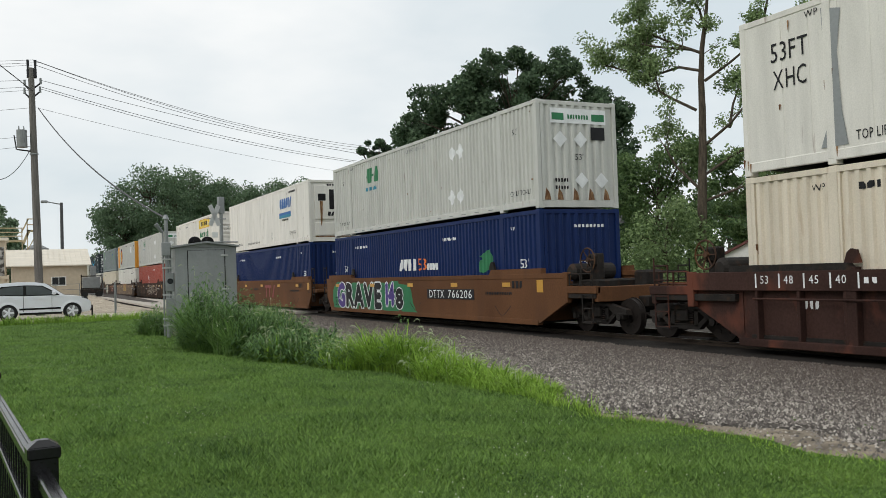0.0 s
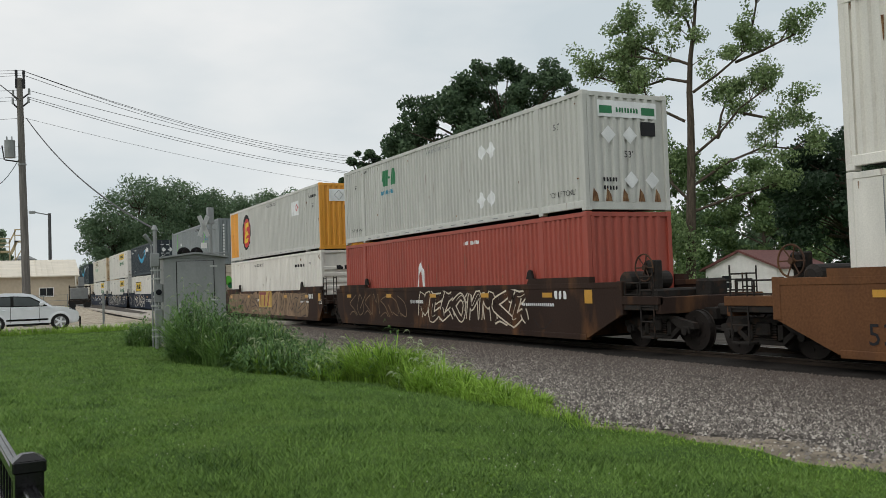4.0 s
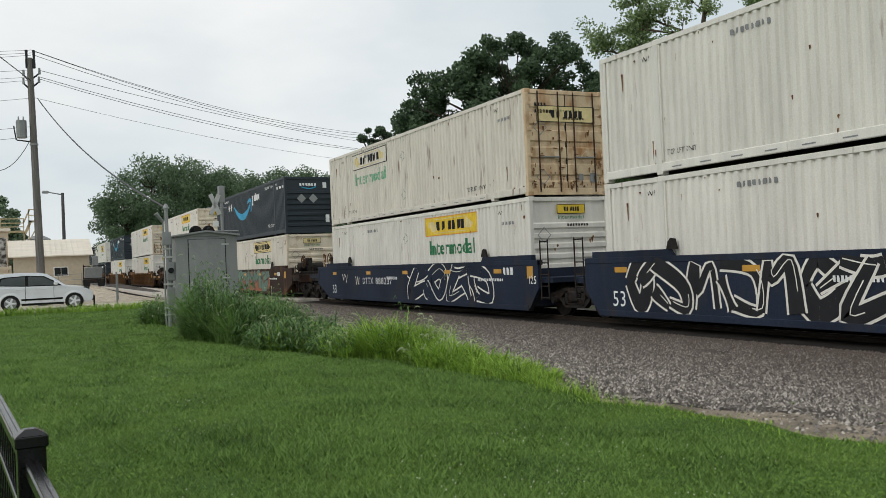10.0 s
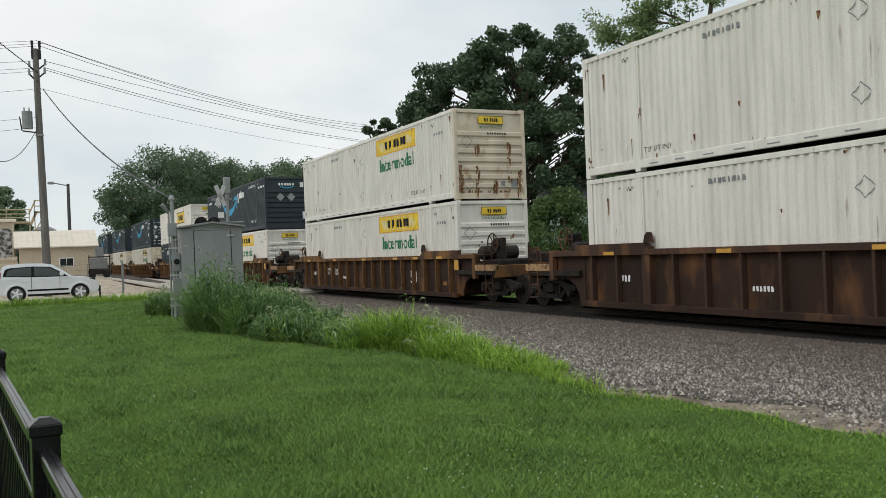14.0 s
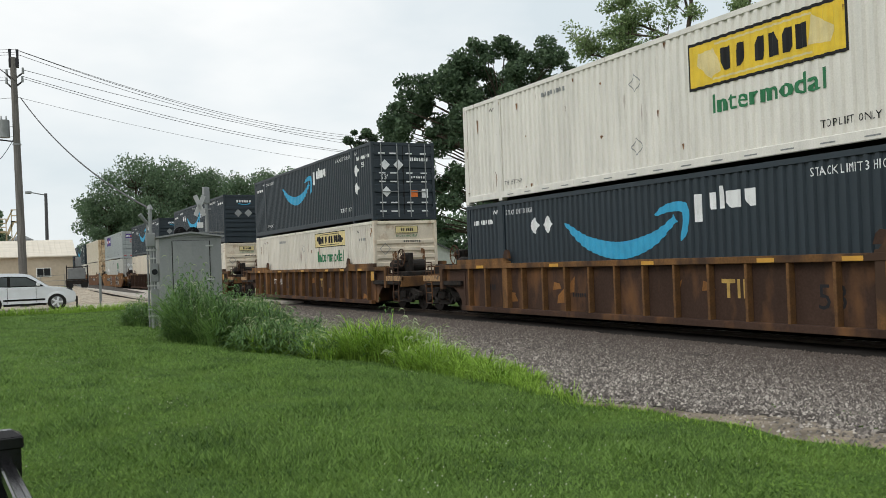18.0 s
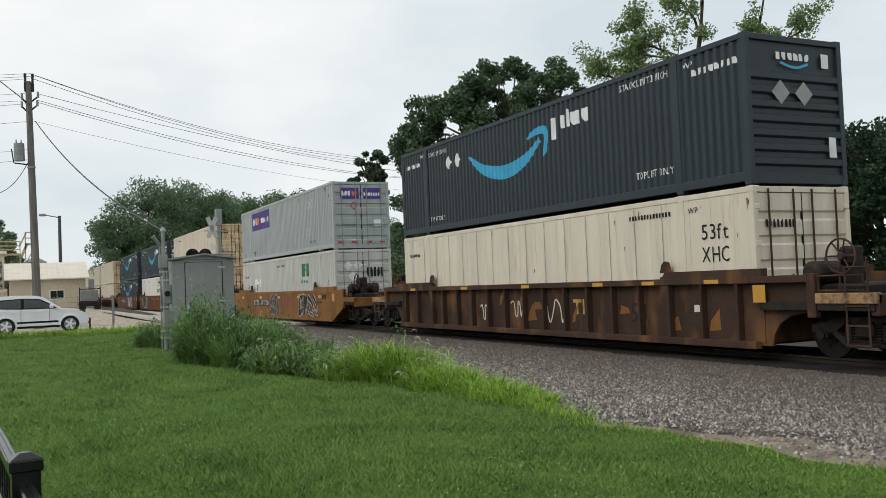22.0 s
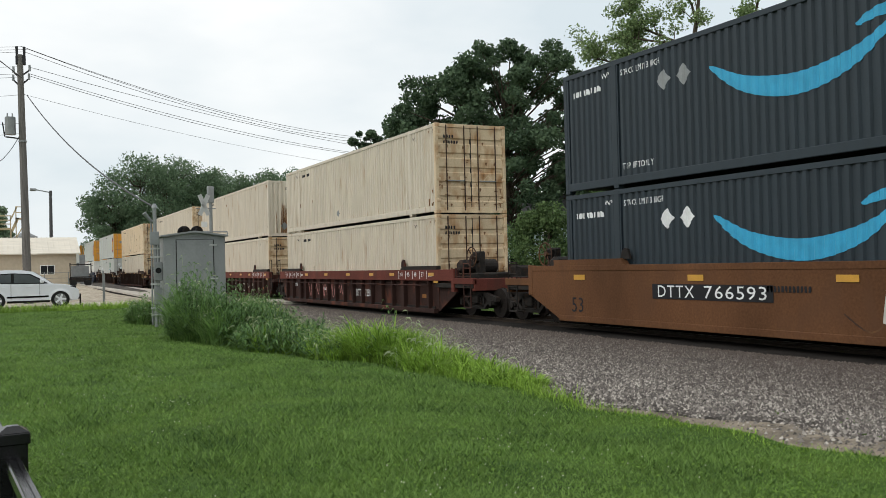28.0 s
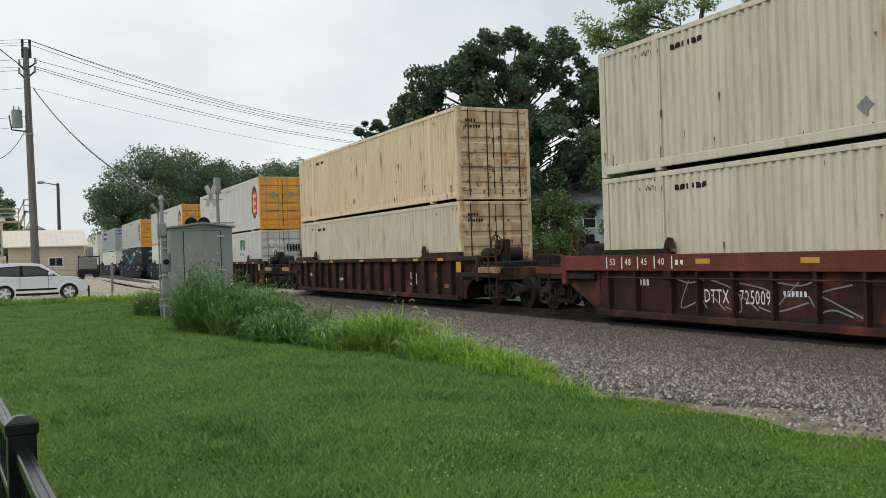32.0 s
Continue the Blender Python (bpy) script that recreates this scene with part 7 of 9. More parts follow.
def bars(u0, u1, v0, v1, n, gap=0.25, seed=1, slant=0.0):
    """Plain solid blocks, one for each of n characters that are not spelled out."""
    r = random.Random(seed)
    w = (u1 - u0) / n
    h = v1 - v0
    out = []
    for i in range(n):
        a = u0 + i * w
        c = w * (1 - gap) * r.choice((0.8, 0.95, 1.0, 0.9))
        k = r.randint(0, 3)
        s, q = slant * h, c * 0.35
        if k == 0:
            out.append([(a, v0), (a + c, v0), (a + c + s, v1), (a + s, v1)])
        elif k == 1:
            out.append([(a, v0), (a + c, v0), (a + c + s * 0.6, v0 + h * 0.6), (a + c - q + s, v1), (a + s, v1)])
        elif k == 2:
            out.append([(a + q, v0), (a + c, v0), (a + c + s, v1), (a + s, v1), (a + s * 0.4, v0 + h * 0.4)])
        else:
            out.append([(a, v0), (a + c - q, v0), (a + c, v0 + h * 0.3), (a + c + s, v1), (a + q + s, v1), (a + s * 0.7, v0 + h * 0.7)])
    return out


def ribbon(pts, width):
    """A stroke of that width (a number, or one for each point) along pts."""
    n = len(pts)
    ws = width if isinstance(width, list) else [width] * n
    left, right = [], []
    for i in range(n):
        a, b = pts[max(0, i - 1)], pts[min(n - 1, i + 1)]
        dx, dy = b[0] - a[0], b[1] - a[1]
        k = math.hypot(dx, dy) or 1
        ox, oy = -dy / k * ws[i] / 2, dx / k * ws[i] / 2
        left.append((pts[i][0] + ox, pts[i][1] + oy))
        right.append((pts[i][0] - ox, pts[i][1] - oy))
    return [[left[i], right[i], right[i + 1], left[i + 1]] for i in range(n - 1)]


def curve_pts(ctrl, n=10):
    """Points along a smooth curve through ctrl."""
    out = []
    c = [ctrl[0]] + list(ctrl) + [ctrl[-1]]
    for i in range(1, len(c) - 2):
        for j in range(n):
            t = j / n
            p = [0.5 * ((2 * c[i][k]) + (-c[i - 1][k] + c[i + 1][k]) * t + (2 * c[i - 1][k] - 5 * c[i][k] + 4 * c[i + 1][k] - c[i + 2][k]) * t * t + (-c[i - 1][k] + 3 * c[i][k] - 3 * c[i + 1][k] + c[i + 2][k]) * t ** 3) for k in (0, 1)]
            out.append(tuple(p))
    out.append(tuple(ctrl[-1]))
    return out


def oval(u, v, a, b, n=28, lean=0.0):
    return [(u + a * math.cos(6.2832 * i / n) + lean * math.sin(6.2832 * i / n), v + b * math.sin(6.2832 * i / n)) for i in range(n)]


def smile(t, level=1):
    """The long curved mark with its arrow tip and the short word block beside it."""
    c = curve_pts([(-3.1, 2.12), (-2.2, 1.62), (-1.0, 1.4), (0.1, 1.6), (0.85, 2.02)], 8)
    n = len(c)
    w = [0.03 + 0.36 * math.sin(math.pi * min(1, i / (n - 1) * 1.12) * 0.9) ** 0.8 for i in range(n)]
    w[-1] = 0.2
    tip = curve_pts([(0.22, 2.12), (0.62, 2.24), (1.1, 2.22), (1.16, 1.92), (1.0, 1.55)], 5)
    tw = [0.04 + 0.17 * math.sin(math.pi * i / (len(tip) - 1)) ** 0.6 for i in range(len(tip))]
    decal("curved_mark", t, M["swoosh"], ribbon(c, w) + ribbon(tip, tw), label="sky-blue curved arrow mark")
    word = bars(1.42, 1.8, 1.9, 2.45, 1, 0.3, 2) + bars(1.82, 2.08, 2.12, 2.45, 1, 0.3, 4) + bars(2.12, 2.24, 2.12, 2.56, 1, 0.2, 3) + bars(2.26, 2.72, 2.12, 2.45, 1, 0.2, 5) + bars(2.76, 3.1, 2.12, 2.45, 1, 0.2, 8)
    decal("word_mark", t, M["ltr_white"], word)


def stencils(t, material, surf="side", top=True):
    sides = lettering("WP", 6.35, 2.55, 0.12) + lettering("WP", -6.55, 2.55, 0.12)
    if top:
        sides += lettering("STACK LIMIT 3 HIGH", 4.25, 2.52, 0.15, 1.6) + lettering("STACK LIMIT 3 HIGH", -5.85, 2.5, 0.13, 1.3)
    sides += lettering("TOP LIFT ONLY", 4.7, 0.48, 0.15, 1.2) + lettering("TOP LIFT ONLY", -5.85, 0.4, 0.13, 1.0)
    decal("stencil", t, material, sides, surf)


def code_bars(t, material, u, v, n=7, h=0.11, surf="side", w=0.13, seed=3):
    decal("code_mark", t, material, bars(u, u + n * w, v, v + h, n, 0.3, seed), surf)


def panel(t, u0, u1, v0, v1, fill, border, ink, surf="side", w=0.03, scroll=None):
    """The framed panel with a scroll behind blocks for its letters."""
    p = decal("panel", t, fill, [rect(u0, u1, v0, v1)], surf, 1)
    decal("panel_border", t, border, frame_rect(u0, u1, v0, v1, w), surf, 2)
    du, dv = u1 - u0, v1 - v0
    if scroll:
        sc = [[(u0 + du * 0.07, v0 + dv * 0.5), (u0 + du * 0.16, v0 + dv * 0.18), (u0 + du * 0.24, v0 + dv * 0.3), (u0 + du * 0.19, v0 + dv * 0.78), (u0 + du * 0.08, v0 + dv * 0.75)],
            [(u0 + du * 0.8, v0 + dv * 0.85), (u0 + du * 0.93, v0 + dv * 0.5), (u0 + du * 0.9, v0 + dv * 0.25), (u0 + du * 0.78, v0 + dv * 0.3)], rect(u0 + du * 0.18, u0 + du * 0.8, v0 + dv * 0.13, v0 + dv * 0.17), rect(u0 + du * 0.2, u0 + du * 0.8, v0 + dv * 0.84, v0 + dv * 0.88)]
        decal("scroll", t, scroll, sc, surf, 2)
    decal("word_mark", t, ink, bars(u0 + du * 0.24, u0 + du * 0.44, v0 + dv * 0.27, v0 + dv * 0.73, 2, 0.35, 5) + bars(u0 + du * 0.47, u0 + du * 0.8, v0 + dv * 0.27, v0 + dv * 0.73, 4, 0.22, 11), surf, 3)
    return p


def white_marks(t, fill, border, ink, green, big=False, du=0.0):
    if big:
        panel(t, 1.4, 5.13, 1.58, 2.52, fill, border, ink, w=0.06, scroll=M["cream"])
        for i in range(3):
            decal("lettering", t, green, lettering("Intermodal", 1.97 + 0.022 * i, 1.06, 0.36, 2.65), level=1 + 0.5 * i)
    else:
        panel(t, 1.42 + du, 5.05 + du, 2.08, 2.7, fill, border, ink, scroll=M["cream"] if fill != M["cream"] else M["ltr_black"])
        for i in range(3):
            decal("lettering", t, green, lettering("Intermodal", 1.66 + du + 0.028 * i, 1.47, 0.46, 3.15), level=1 + 0.5 * i)
    decal("hazard_outline", t, M["galv"], ring_diamond(-0.27, 2.1, 0.2) + ring_diamond(-0.27, 0.72, 0.2))
    decal("stencil", t, M["ltr_black"], lettering("TOP LIFT ONLY", 4.5, 0.4, 0.13, 1.15) + lettering("TOP LIFT ONLY", -5.85, 0.4, 0.11, 0.9) + lettering("WP", 6.35, 2.5, 0.11) + lettering("WP", -6.55, 2.5, 0.11))
    code_bars(t, M["galv_dark"], -3.9, 2.45, 8)
    code_bars(t, M["galv_dark"], 6.5, 2.2, 7, 0.09, w=0.1)
    for u, v in ((-7.3, 2.4), (7.2, 2.3), (6.9, 0.9), (-6.3, 0.75)):
        decal("rust_run", t, M["rustmark"], [[(u, v), (u + 0.04, v), (u + 0.03, v - 0.35), (u + 0.015, v - 0.42)]])


def white_end(t, fill, ink, doors=False, rusty=False):
    if doors:
        panel(t, -0.95, 0.95, 2.0, 2.45, fill, ink, ink, "end", 0.02)
    else:
        panel(t, -0.42, 0.5, 2.42, 2.68, fill, ink, ink, "end", 0.015)
    decal("lettering", t, M["ltr_green"], lettering("Intermodal", -0.4, 2.28, 0.1, 0.85), "end", 1)
    decal("hazard_outline", t, M["galv"], ring_diamond(-0.85, 1.85, 0.22) + ring_diamond(-0.8, 0.5, 0.22), "end", 1)
    code_bars(t, M["ltr_black"], -0.1, 2.08, 8, 0.07, "end", 0.09)
    decal("placard", t, M["galv_dark"], [rect(0.35, 0.5, 0.42, 0.6), rect(0.72, 0.95, 0.36, 0.62)], "end", 1)
    r = random.Random(4)
    runs = []
    for u, hi in ((-0.52, 1.85), (0.66, 1.9), (-1.12, 1.2), (1.0, 0.95), (0.1, 0.6)):
        for i in range(22 if rusty else 5):
            z = 0.25 + (hi - 0.25) * r.random()
            a, w, l = u + r.uniform(-0.07, 0.07), r.uniform(0.02, 0.09), r.uniform(0.05, 0.3 if rusty else 0.15)
            runs.append([(a, z), (a + w * 0.4, z + 0.02), (a + w, z), (a + w * 0.8, z - l * 0.5), (a + w * 0.45, z - l), (a + w * 0.15, z - l * 0.6)])
    for i in range(18 if rusty else 8):
        a, w = r.uniform(-1.15, 0.95), r.uniform(0.04, 0.16)
        runs.append([(a, 0.22), (a + w, 0.22), (a + w * 0.8, 0.24 + 0.03 * r.random()), (a + w * 0.3, 0.27 + 0.05 * r.random())])
    decal("rust_run", t, M["rustmark"], runs, "end", 1, "brown rust runs")


def rust_doors(t, seed):
    """Worn paint and rust runs on the end doors, most of them low down and along the rods."""
    r = random.Random(seed)
    polys = []
    for i in range(80):
        u = r.choice((-0.9, -0.25, 0.25, 0.9, -1.15, 1.1)) + r.uniform(-0.09, 0.05) if r.random() < 0.6 else r.uniform(-1.15, 1.1)
        z = 0.3 + 2.1 * r.random() ** 1.9
        w, h = r.uniform(0.015, 0.08), r.uniform(0.03, 0.16)
        if r.random() < 0.35:
            w, h = r.uniform(0.08, 0.25), r.uniform(0.012, 0.03)
        polys.append([(u, z), (u + w * 0.4, z + 0.012), (u + w, z), (u + w * 0.8, z - h * 0.5), (u + w * 0.5, z - h), (u + w * 0.15, z - h * 0.6)])
    decal("rust_patch", t, M["rustmark"], polys, "end", 1, "brown rust patches")
    code_bars(t, M["ltr_black"], -1.0, 2.42, 4, 0.1, "end", 0.1)
    decal("code_mark", t, M["ltr_black"], bars(-1.0, -0.45, 2.24, 2.34, 6, 0.3, 6), "end", 1)
    decal("hazard_diamond", t, M["c_tan"], ring_diamond(0.62, 1.05, 0.2), "end", 2)
    decal("placard", t, M["c_tan"], [rect(-0.42, -0.24, 1.0, 1.2)], "end", 2)


def side_wear(t, seed, surf, count=26):
    """Scuffs and rust specks along the rails, posts and lower edge of a wall."""
    r = random.Random(seed)
    polys = []
    for i in range(count):
        u = r.choice((r.uniform(-7.9, 7.9), r.choice((-6.1, 6.1, -7.95, 7.85)) + r.uniform(-0.15, 0.12)))
        v = r.choice((r.uniform(0.2, 0.35), r.uniform(0.2, 0.6), r.uniform(2.55, 2.76), r.uniform(0.4, 2.6)))
        w, h = r.uniform(0.015, 0.07), r.uniform(0.03, 0.22)
        polys.append([(u, v), (u + w * 0.5, v + 0.012), (u + w, v), (u + w * 0.75, v - h * 0.5), (u + w * 0.5, v - h), (u + w * 0.2, v - h * 0.7)])
    decal("rust_speck", t, M["rustmark"], polys, surf, 2, "rust specks and scuffs")


def decorate(key_, t):
    W, K, G = M["ltr_white"], M["ltr_black"], M["ltr_green"]
    if not key_.startswith(("navy", "blue", "slate")):
        side_wear(t, len(key_) * 7 + ord(key_[-1]), "flat" if key_.startswith("reefer") else "side", 44 if key_.startswith(("cream", "tan", "white")) else 24)
    if key_.startswith(("white", "gold", "grey")):
        decal("rail_slot", t, M["galv_dark"], [rect(u, u + 0.3, 0.125, 0.15) for u in np.arange(-5.7, 5.6, 0.85)], "flat", 3, "dark slots in the bottom rail")
    if key_.startswith("navy"):
        smile(t)
        stencils(t, W)
        code_bars(t, W, 6.6, 2.35, 8, 0.13, w=0.16)
        code_bars(t, W, -7.7, 2.3, 8, 0.13, w=0.14)
        if key_ == "navy_d":
            decal("hazard_diamond", t, W, [diamond(6.5, 1.98, 0.24), diamond(6.5, 1.3, 0.24)])
            decal("stencil", t, W, lettering("53'", 7.05, 2.05, 0.2), "side")
            decal("hazard_diamond", t, W, [diamond(-0.75, 2.05, 0.2), diamond(-0.2, 2.05, 0.2), diamond(-0.72, 1.05, 0.2)], "end", 1)
            decal("reflector", t, W, [rect(a, a + 0.26, z, z + 0.05) for a in (-1.0, -0.55, 0.1, 0.7) for z in (0.3, 0.62, 1.4, 1.72, 2.45)], "end", 1)
            decal("code_mark", t, W, bars(0.25, 1.05, 2.2, 2.33, 8, 0.3, 8) + bars(0.3, 0.9, 1.55, 1.63, 6, 0.3, 2), "end", 1)
            decal("placard", t, M["orange"], [rect(0.25, 0.55, 0.85, 1.1)], "end", 1)
            decal("placard", t, W, [rect(0.72, 0.98, 0.82, 1.15)], "end", 1)
            decal("stencil", t, W, lettering("53'", -0.95, 1.5, 0.18), "end", 1)
        else:
            decal("hazard_diamond", t, W if key_ == "navy" else M["galv"], [diamond(-4.46, 2.14, 0.22), diamond(-3.85, 2.14, 0.22)])
            decal("word_mark", t, W, bars(-0.5, 0.42, 2.42, 2.56, 6, 0.2, 2), "end", 1)
            decal("curved_mark", t, M["swoosh"], ribbon(curve_pts([(-0.4, 2.36), (0.0, 2.28), (0.35, 2.37)], 6), 0.05), "end", 1)
            decal("placard", t, W, [rect(0.72, 0.92, 2.32, 2.6), rect(0.82, 1.02, 0.55, 0.95)], "end", 1)
            if key_ == "navy":
                decal("hazard_diamond", t, M["galv"], [diamond(-0.42, 1.78, 0.24), diamond(0.2, 1.78, 0.24)], "end", 2)
            else:
                decal("reflector", t, M["red"], [rect(a, a + 0.06, z, z + 0.3) for a in (-1.2, 1.14) for z in (0.2, 0.85)], "end", 2)
                decal("reflector", t, W, [rect(a, a + 0.06, 0.52, 0.82) for a in (-1.2, 1.14)], "end", 2)
                decal("stencil", t, W, lettering("53'", -0.1, 1.5, 0.16) + bars(-0.3, 0.4, 1.95, 2.05, 7, 0.3, 5), "end", 2)
    elif key_ in ("white_y", "white_s", "white_f", "white_o", "white_big"):
        fill = {"white_y": "yellow", "white_s": "yellow", "white_f": "cream", "white_o": "c_white", "white_big": "yellow"}[key_]
        white_marks(t, M[fill], M["c_gold"] if key_ in ("white_y", "white_s") else K, K, G, key_ == "white_big")
        white_end(t, M["yellow"] if key_ != "white_f" else M["cream"], K, rusty=key_ in ("white_s", "white_f"))
    elif key_ == "white_d":
        white_marks(t, M["c_dirty"], K, K, M["faded_green"], du=-6.75)
        white_end(t, M["cream"], K, True)
        rust_doors(t, 3)
    elif key_ == "white_low":
        panel(t, -5.17, -1.55, 1.45, 2.36, M["yellow"], K, K, w=0.06, scroll=M["cream"])
        decal("hazard_outline", t, M["galv"], ring_diamond(-0.27, 1.9, 0.22))
        code_bars(t, M["galv_dark"], 2.2, 2.5, 9)
        panel(t, -0.7, 0.75, 1.75, 2.2, M["yellow"], K, K, "end", 0.02)
    elif key_ == "grey_carrier":
        decal("logo", t, G, bars(-4.32, -3.66, 1.92, 2.48, 1, 0.0, 9, 0.15) + [rect(-3.7, -3.5, 2.16, 2.24)] + bars(-3.46, -2.9, 1.92, 2.48, 1, 0.1, 14, 0.1))
        decal("word_mark", t, M["ltr_teal"], bars(-4.35, -3.2, 1.62, 1.76, 8, 0.25, 3))
        decal("hazard_diamond", t, W, [diamond(3.1, 2.1, 0.25), diamond(3.64, 2.1, 0.25), diamond(3.0, 0.73, 0.25), diamond(3.58, 0.73, 0.25)])
        decal("stencil", t, K, lettering("53'", -6.95, 2.1, 0.15) + lettering("53'", 6.8, 2.1, 0.15) + lettering("TOP LIFT ONLY", -7.4, 0.45, 0.13, 1.2) + lettering("TOP LIFT ONLY", 6.5, 0.42, 0.13, 1.2) + lettering("WP", -6.0, 2.6, 0.1))
        decal("stencil", t, M["galv_dark"], lettering("WARNING HIGH CUBE", -0.6, 2.55, 0.13, 1.7))
        decal("placard", t, W, [rect(-0.85, 0.95, 2.28, 2.68)], "end", 1)
        decal("logo", t, G, [rect(-0.8, -0.42, 2.36, 2.55), rect(0.48, 0.9, 2.36, 2.55)] + bars(-0.3, 0.4, 2.4, 2.52, 8, 0.25, 3), "end", 2)
        decal("hazard_diamond", t, W, [diamond(-0.55, 1.85, 0.22), diamond(0.1, 1.85, 0.22), diamond(0.1, 0.75, 0.22), diamond(0.75, 0.75, 0.22)], "end", 1)
        decal("stencil", t, K, lettering("53'", -0.1, 1.3, 0.16) + bars(-0.75, -0.3, 0.5, 0.6, 5, 0.3, 4) + bars(-0.75, -0.3, 0.7, 0.8, 5, 0.3, 9), "end", 1)
        decal("vent", t, K, [rect(0.45, 0.9, 1.85, 2.2)], "end", 2)
        decal("rust_patch", t, M["rustmark"], [[(u, 0.22), (u + 0.2, 0.22), (u + 0.16, 0.4), (u + 0.05, 0.55)] for u in (-1.1, -0.7, -0.2, 0.3, 0.8)], "end", 1)
    elif key_ in ("blue", "blue_plain"):
        code_bars(t, W, 2.2, 2.3, 8, 0.1)
        code_bars(t, W, -5.7, 2.35, 10, 0.1)
        decal("stencil", t, W, lettering("53'", -7.0, 1.45, 0.24) + lettering("53'", 7.0, 1.35, 0.24) + lettering("WP", 6.5, 2.4, 0.1))
        decal("stencil", t, W, lettering("53'", -0.1, 1.3, 0.2) + bars(-0.2, 0.8, 2.4, 2.48, 8, 0.3, 7), "end", 1)
        if key_ == "blue":
            decal("word_mark", t, W, bars(-1.3, 0.2, 1.4, 1.8, 4, 0.2, 21, 0.12) + bars(1.02, 1.87, 1.4, 1.62, 4, 0.25, 6))
            decal("number_mark", t, M["orange"], lettering("53", 0.26, 1.4, 0.4, 0.66))
            decal("paint_tag", t, M["ltr_green"], [oval(5.0, 1.5, 0.4, 0.25, 12, 0.15), [(4.7, 1.75), (5.3, 1.95), (5.5, 1.6), (5.2, 1.45)]])
    elif key_ == "reefer":
        decal("word_mark", t, M["ltr_blue"], bars(3.2, 5.3, 1.86, 2.36, 6, 0.14, 9, 0.2), "flat")
        decal("stripe", t, M["ltr_blue"], [rect(3.13, 5.18, 1.53, 1.66)], "flat")
        decal("stripe", t, M["ltr_teal"], [rect(3.13, 5.18, 1.39, 1.53)], "flat")
        decal("stencil", t, K, bars(3.65, 4.75, 1.25, 1.33, 12, 0.3, 2) + lettering("SUPER CUBE REEFER CONTAINER", -3.56, 0.33, 0.1, 2.65) + lettering("TOP LIFT ONLY", -5.75, 0.36, 0.12, 0.95) + lettering("TOP LIFT ONLY", 4.9, 0.5, 0.16, 1.2) + bars(4.9, 6.0, 2.55, 2.65, 10, 0.3, 3), "flat")
        decal("hazard_outline", t, M["galv"], ring_diamond(1.67, 0.59, 0.2), "flat")
        decal("word_mark", t, K, bars(-0.4, 0.7, 1.2, 1.4, 6, 0.15, 4, 0.2) + bars(-0.4, 0.7, 2.6, 2.7, 8, 0.3, 5), "end", 2)
        decal("rust_run", t, M["rustmark"], [[(-0.75, 1.9), (-0.6, 1.9), (-0.65, 0.9), (-0.72, 0.7)], rect(-1.0, 1.0, 0.22, 0.27)], "end", 2)
    elif key_ == "reefer_old":
        decal("panel_joint", t, M["galv_dark"], [rect(u, u + 0.022, 0.27, 2.76) for u in np.arange(-7.4, 7.6, 0.61)], "flat", 1, "grey riveted panel joints")
        decal("stencil", t, K, lettering("WP", 6.4, 2.45, 0.1) + bars(6.5, 7.6, 2.2, 2.32, 9, 0.3, 3), "flat")
    elif key_ == "reefer_doors":
        decal("panel_joint", t, M["galv"], [rect(u, u + 0.018, 0.27, 2.76) for u in np.arange(-7.4, 5.6, 0.92)], "flat", 1, "grey panel joints")
        decal("stencil", t, K, lettering("53ft", 6.65, 1.95, 0.3, 0.75) + lettering("XHC", 6.65, 1.5, 0.3, 0.75) + lettering("WP", 6.3, 2.5, 0.12) + bars(-7.6, -6.8, 2.2, 2.3, 8, 0.3, 4) + bars(4.4, 5.8, 2.5, 2.6, 14, 0.3, 6), "flat")
        decal("stencil", t, K, bars(-1.0, -0.2, 2.1, 2.25, 8, 0.3, 4), "end", 1)
        decal("rust_run", t, M["rustmark"], [[(-0.4, 1.2), (-0.3, 1.2), (-0.32, 0.5)], [(0.5, 1.5), (0.58, 1.5), (0.52, 0.6)]], "end", 1)
    elif key_ == "reefer_xhc":
        decal("stencil", t, K, lettering("53FT", -7.35, 2.0, 0.34, 0.85) + lettering("XHC", -7.3, 1.5, 0.34, 0.75) + lettering("WP", -6.55, 2.62, 0.12) + lettering("TOP LIFT ONLY", -5.6, 0.35, 0.16, 1.2), "flat")
        decal("patch", t, M["galv"], [[(-6.3, 0.3), (-5.75, 0.3), (-5.85, 0.9), (-5.9, 1.9), (-5.8, 2.6), (-6.2, 2.7), (-6.15, 1.5), (-6.1, 0.8)]], "flat", label="grey patch of bare metal")
    elif key_ == "gold_l":
        decal("oval_mark", t, K, [oval(6.9, 1.55, 0.62, 0.9, 28)], level=1, label="black and red oval mark")
        decal("oval_fill", t, M["red"], [oval(6.95, 1.5, 0.5, 0.74, 24)], level=2)
        decal("oval_letter", t, M["yellow"], [rect(6.65, 6.85, 1.0, 2.0), rect(6.85, 7.25, 1.8, 2.0), rect(6.85, 7.2, 1.4, 1.58), rect(6.85, 7.25, 1.0, 1.18)], level=3)
        decal("stencil", t, K, lettering("WARNING HIGH CUBE", -0.4, 2.53, 0.13, 1.9))
        decal("hazard_diamond", t, M["galv"], [diamond(-0.5, 1.9, 0.2), diamond(0.5, 1.9, 0.2)], "end", 1)
    elif key_ in ("gold", "gold_d"):
        decal("gold_panel", t, M["c_gold"], [rect(-7.95, -6.2, 0.2, 2.78)], label="golden end panel")
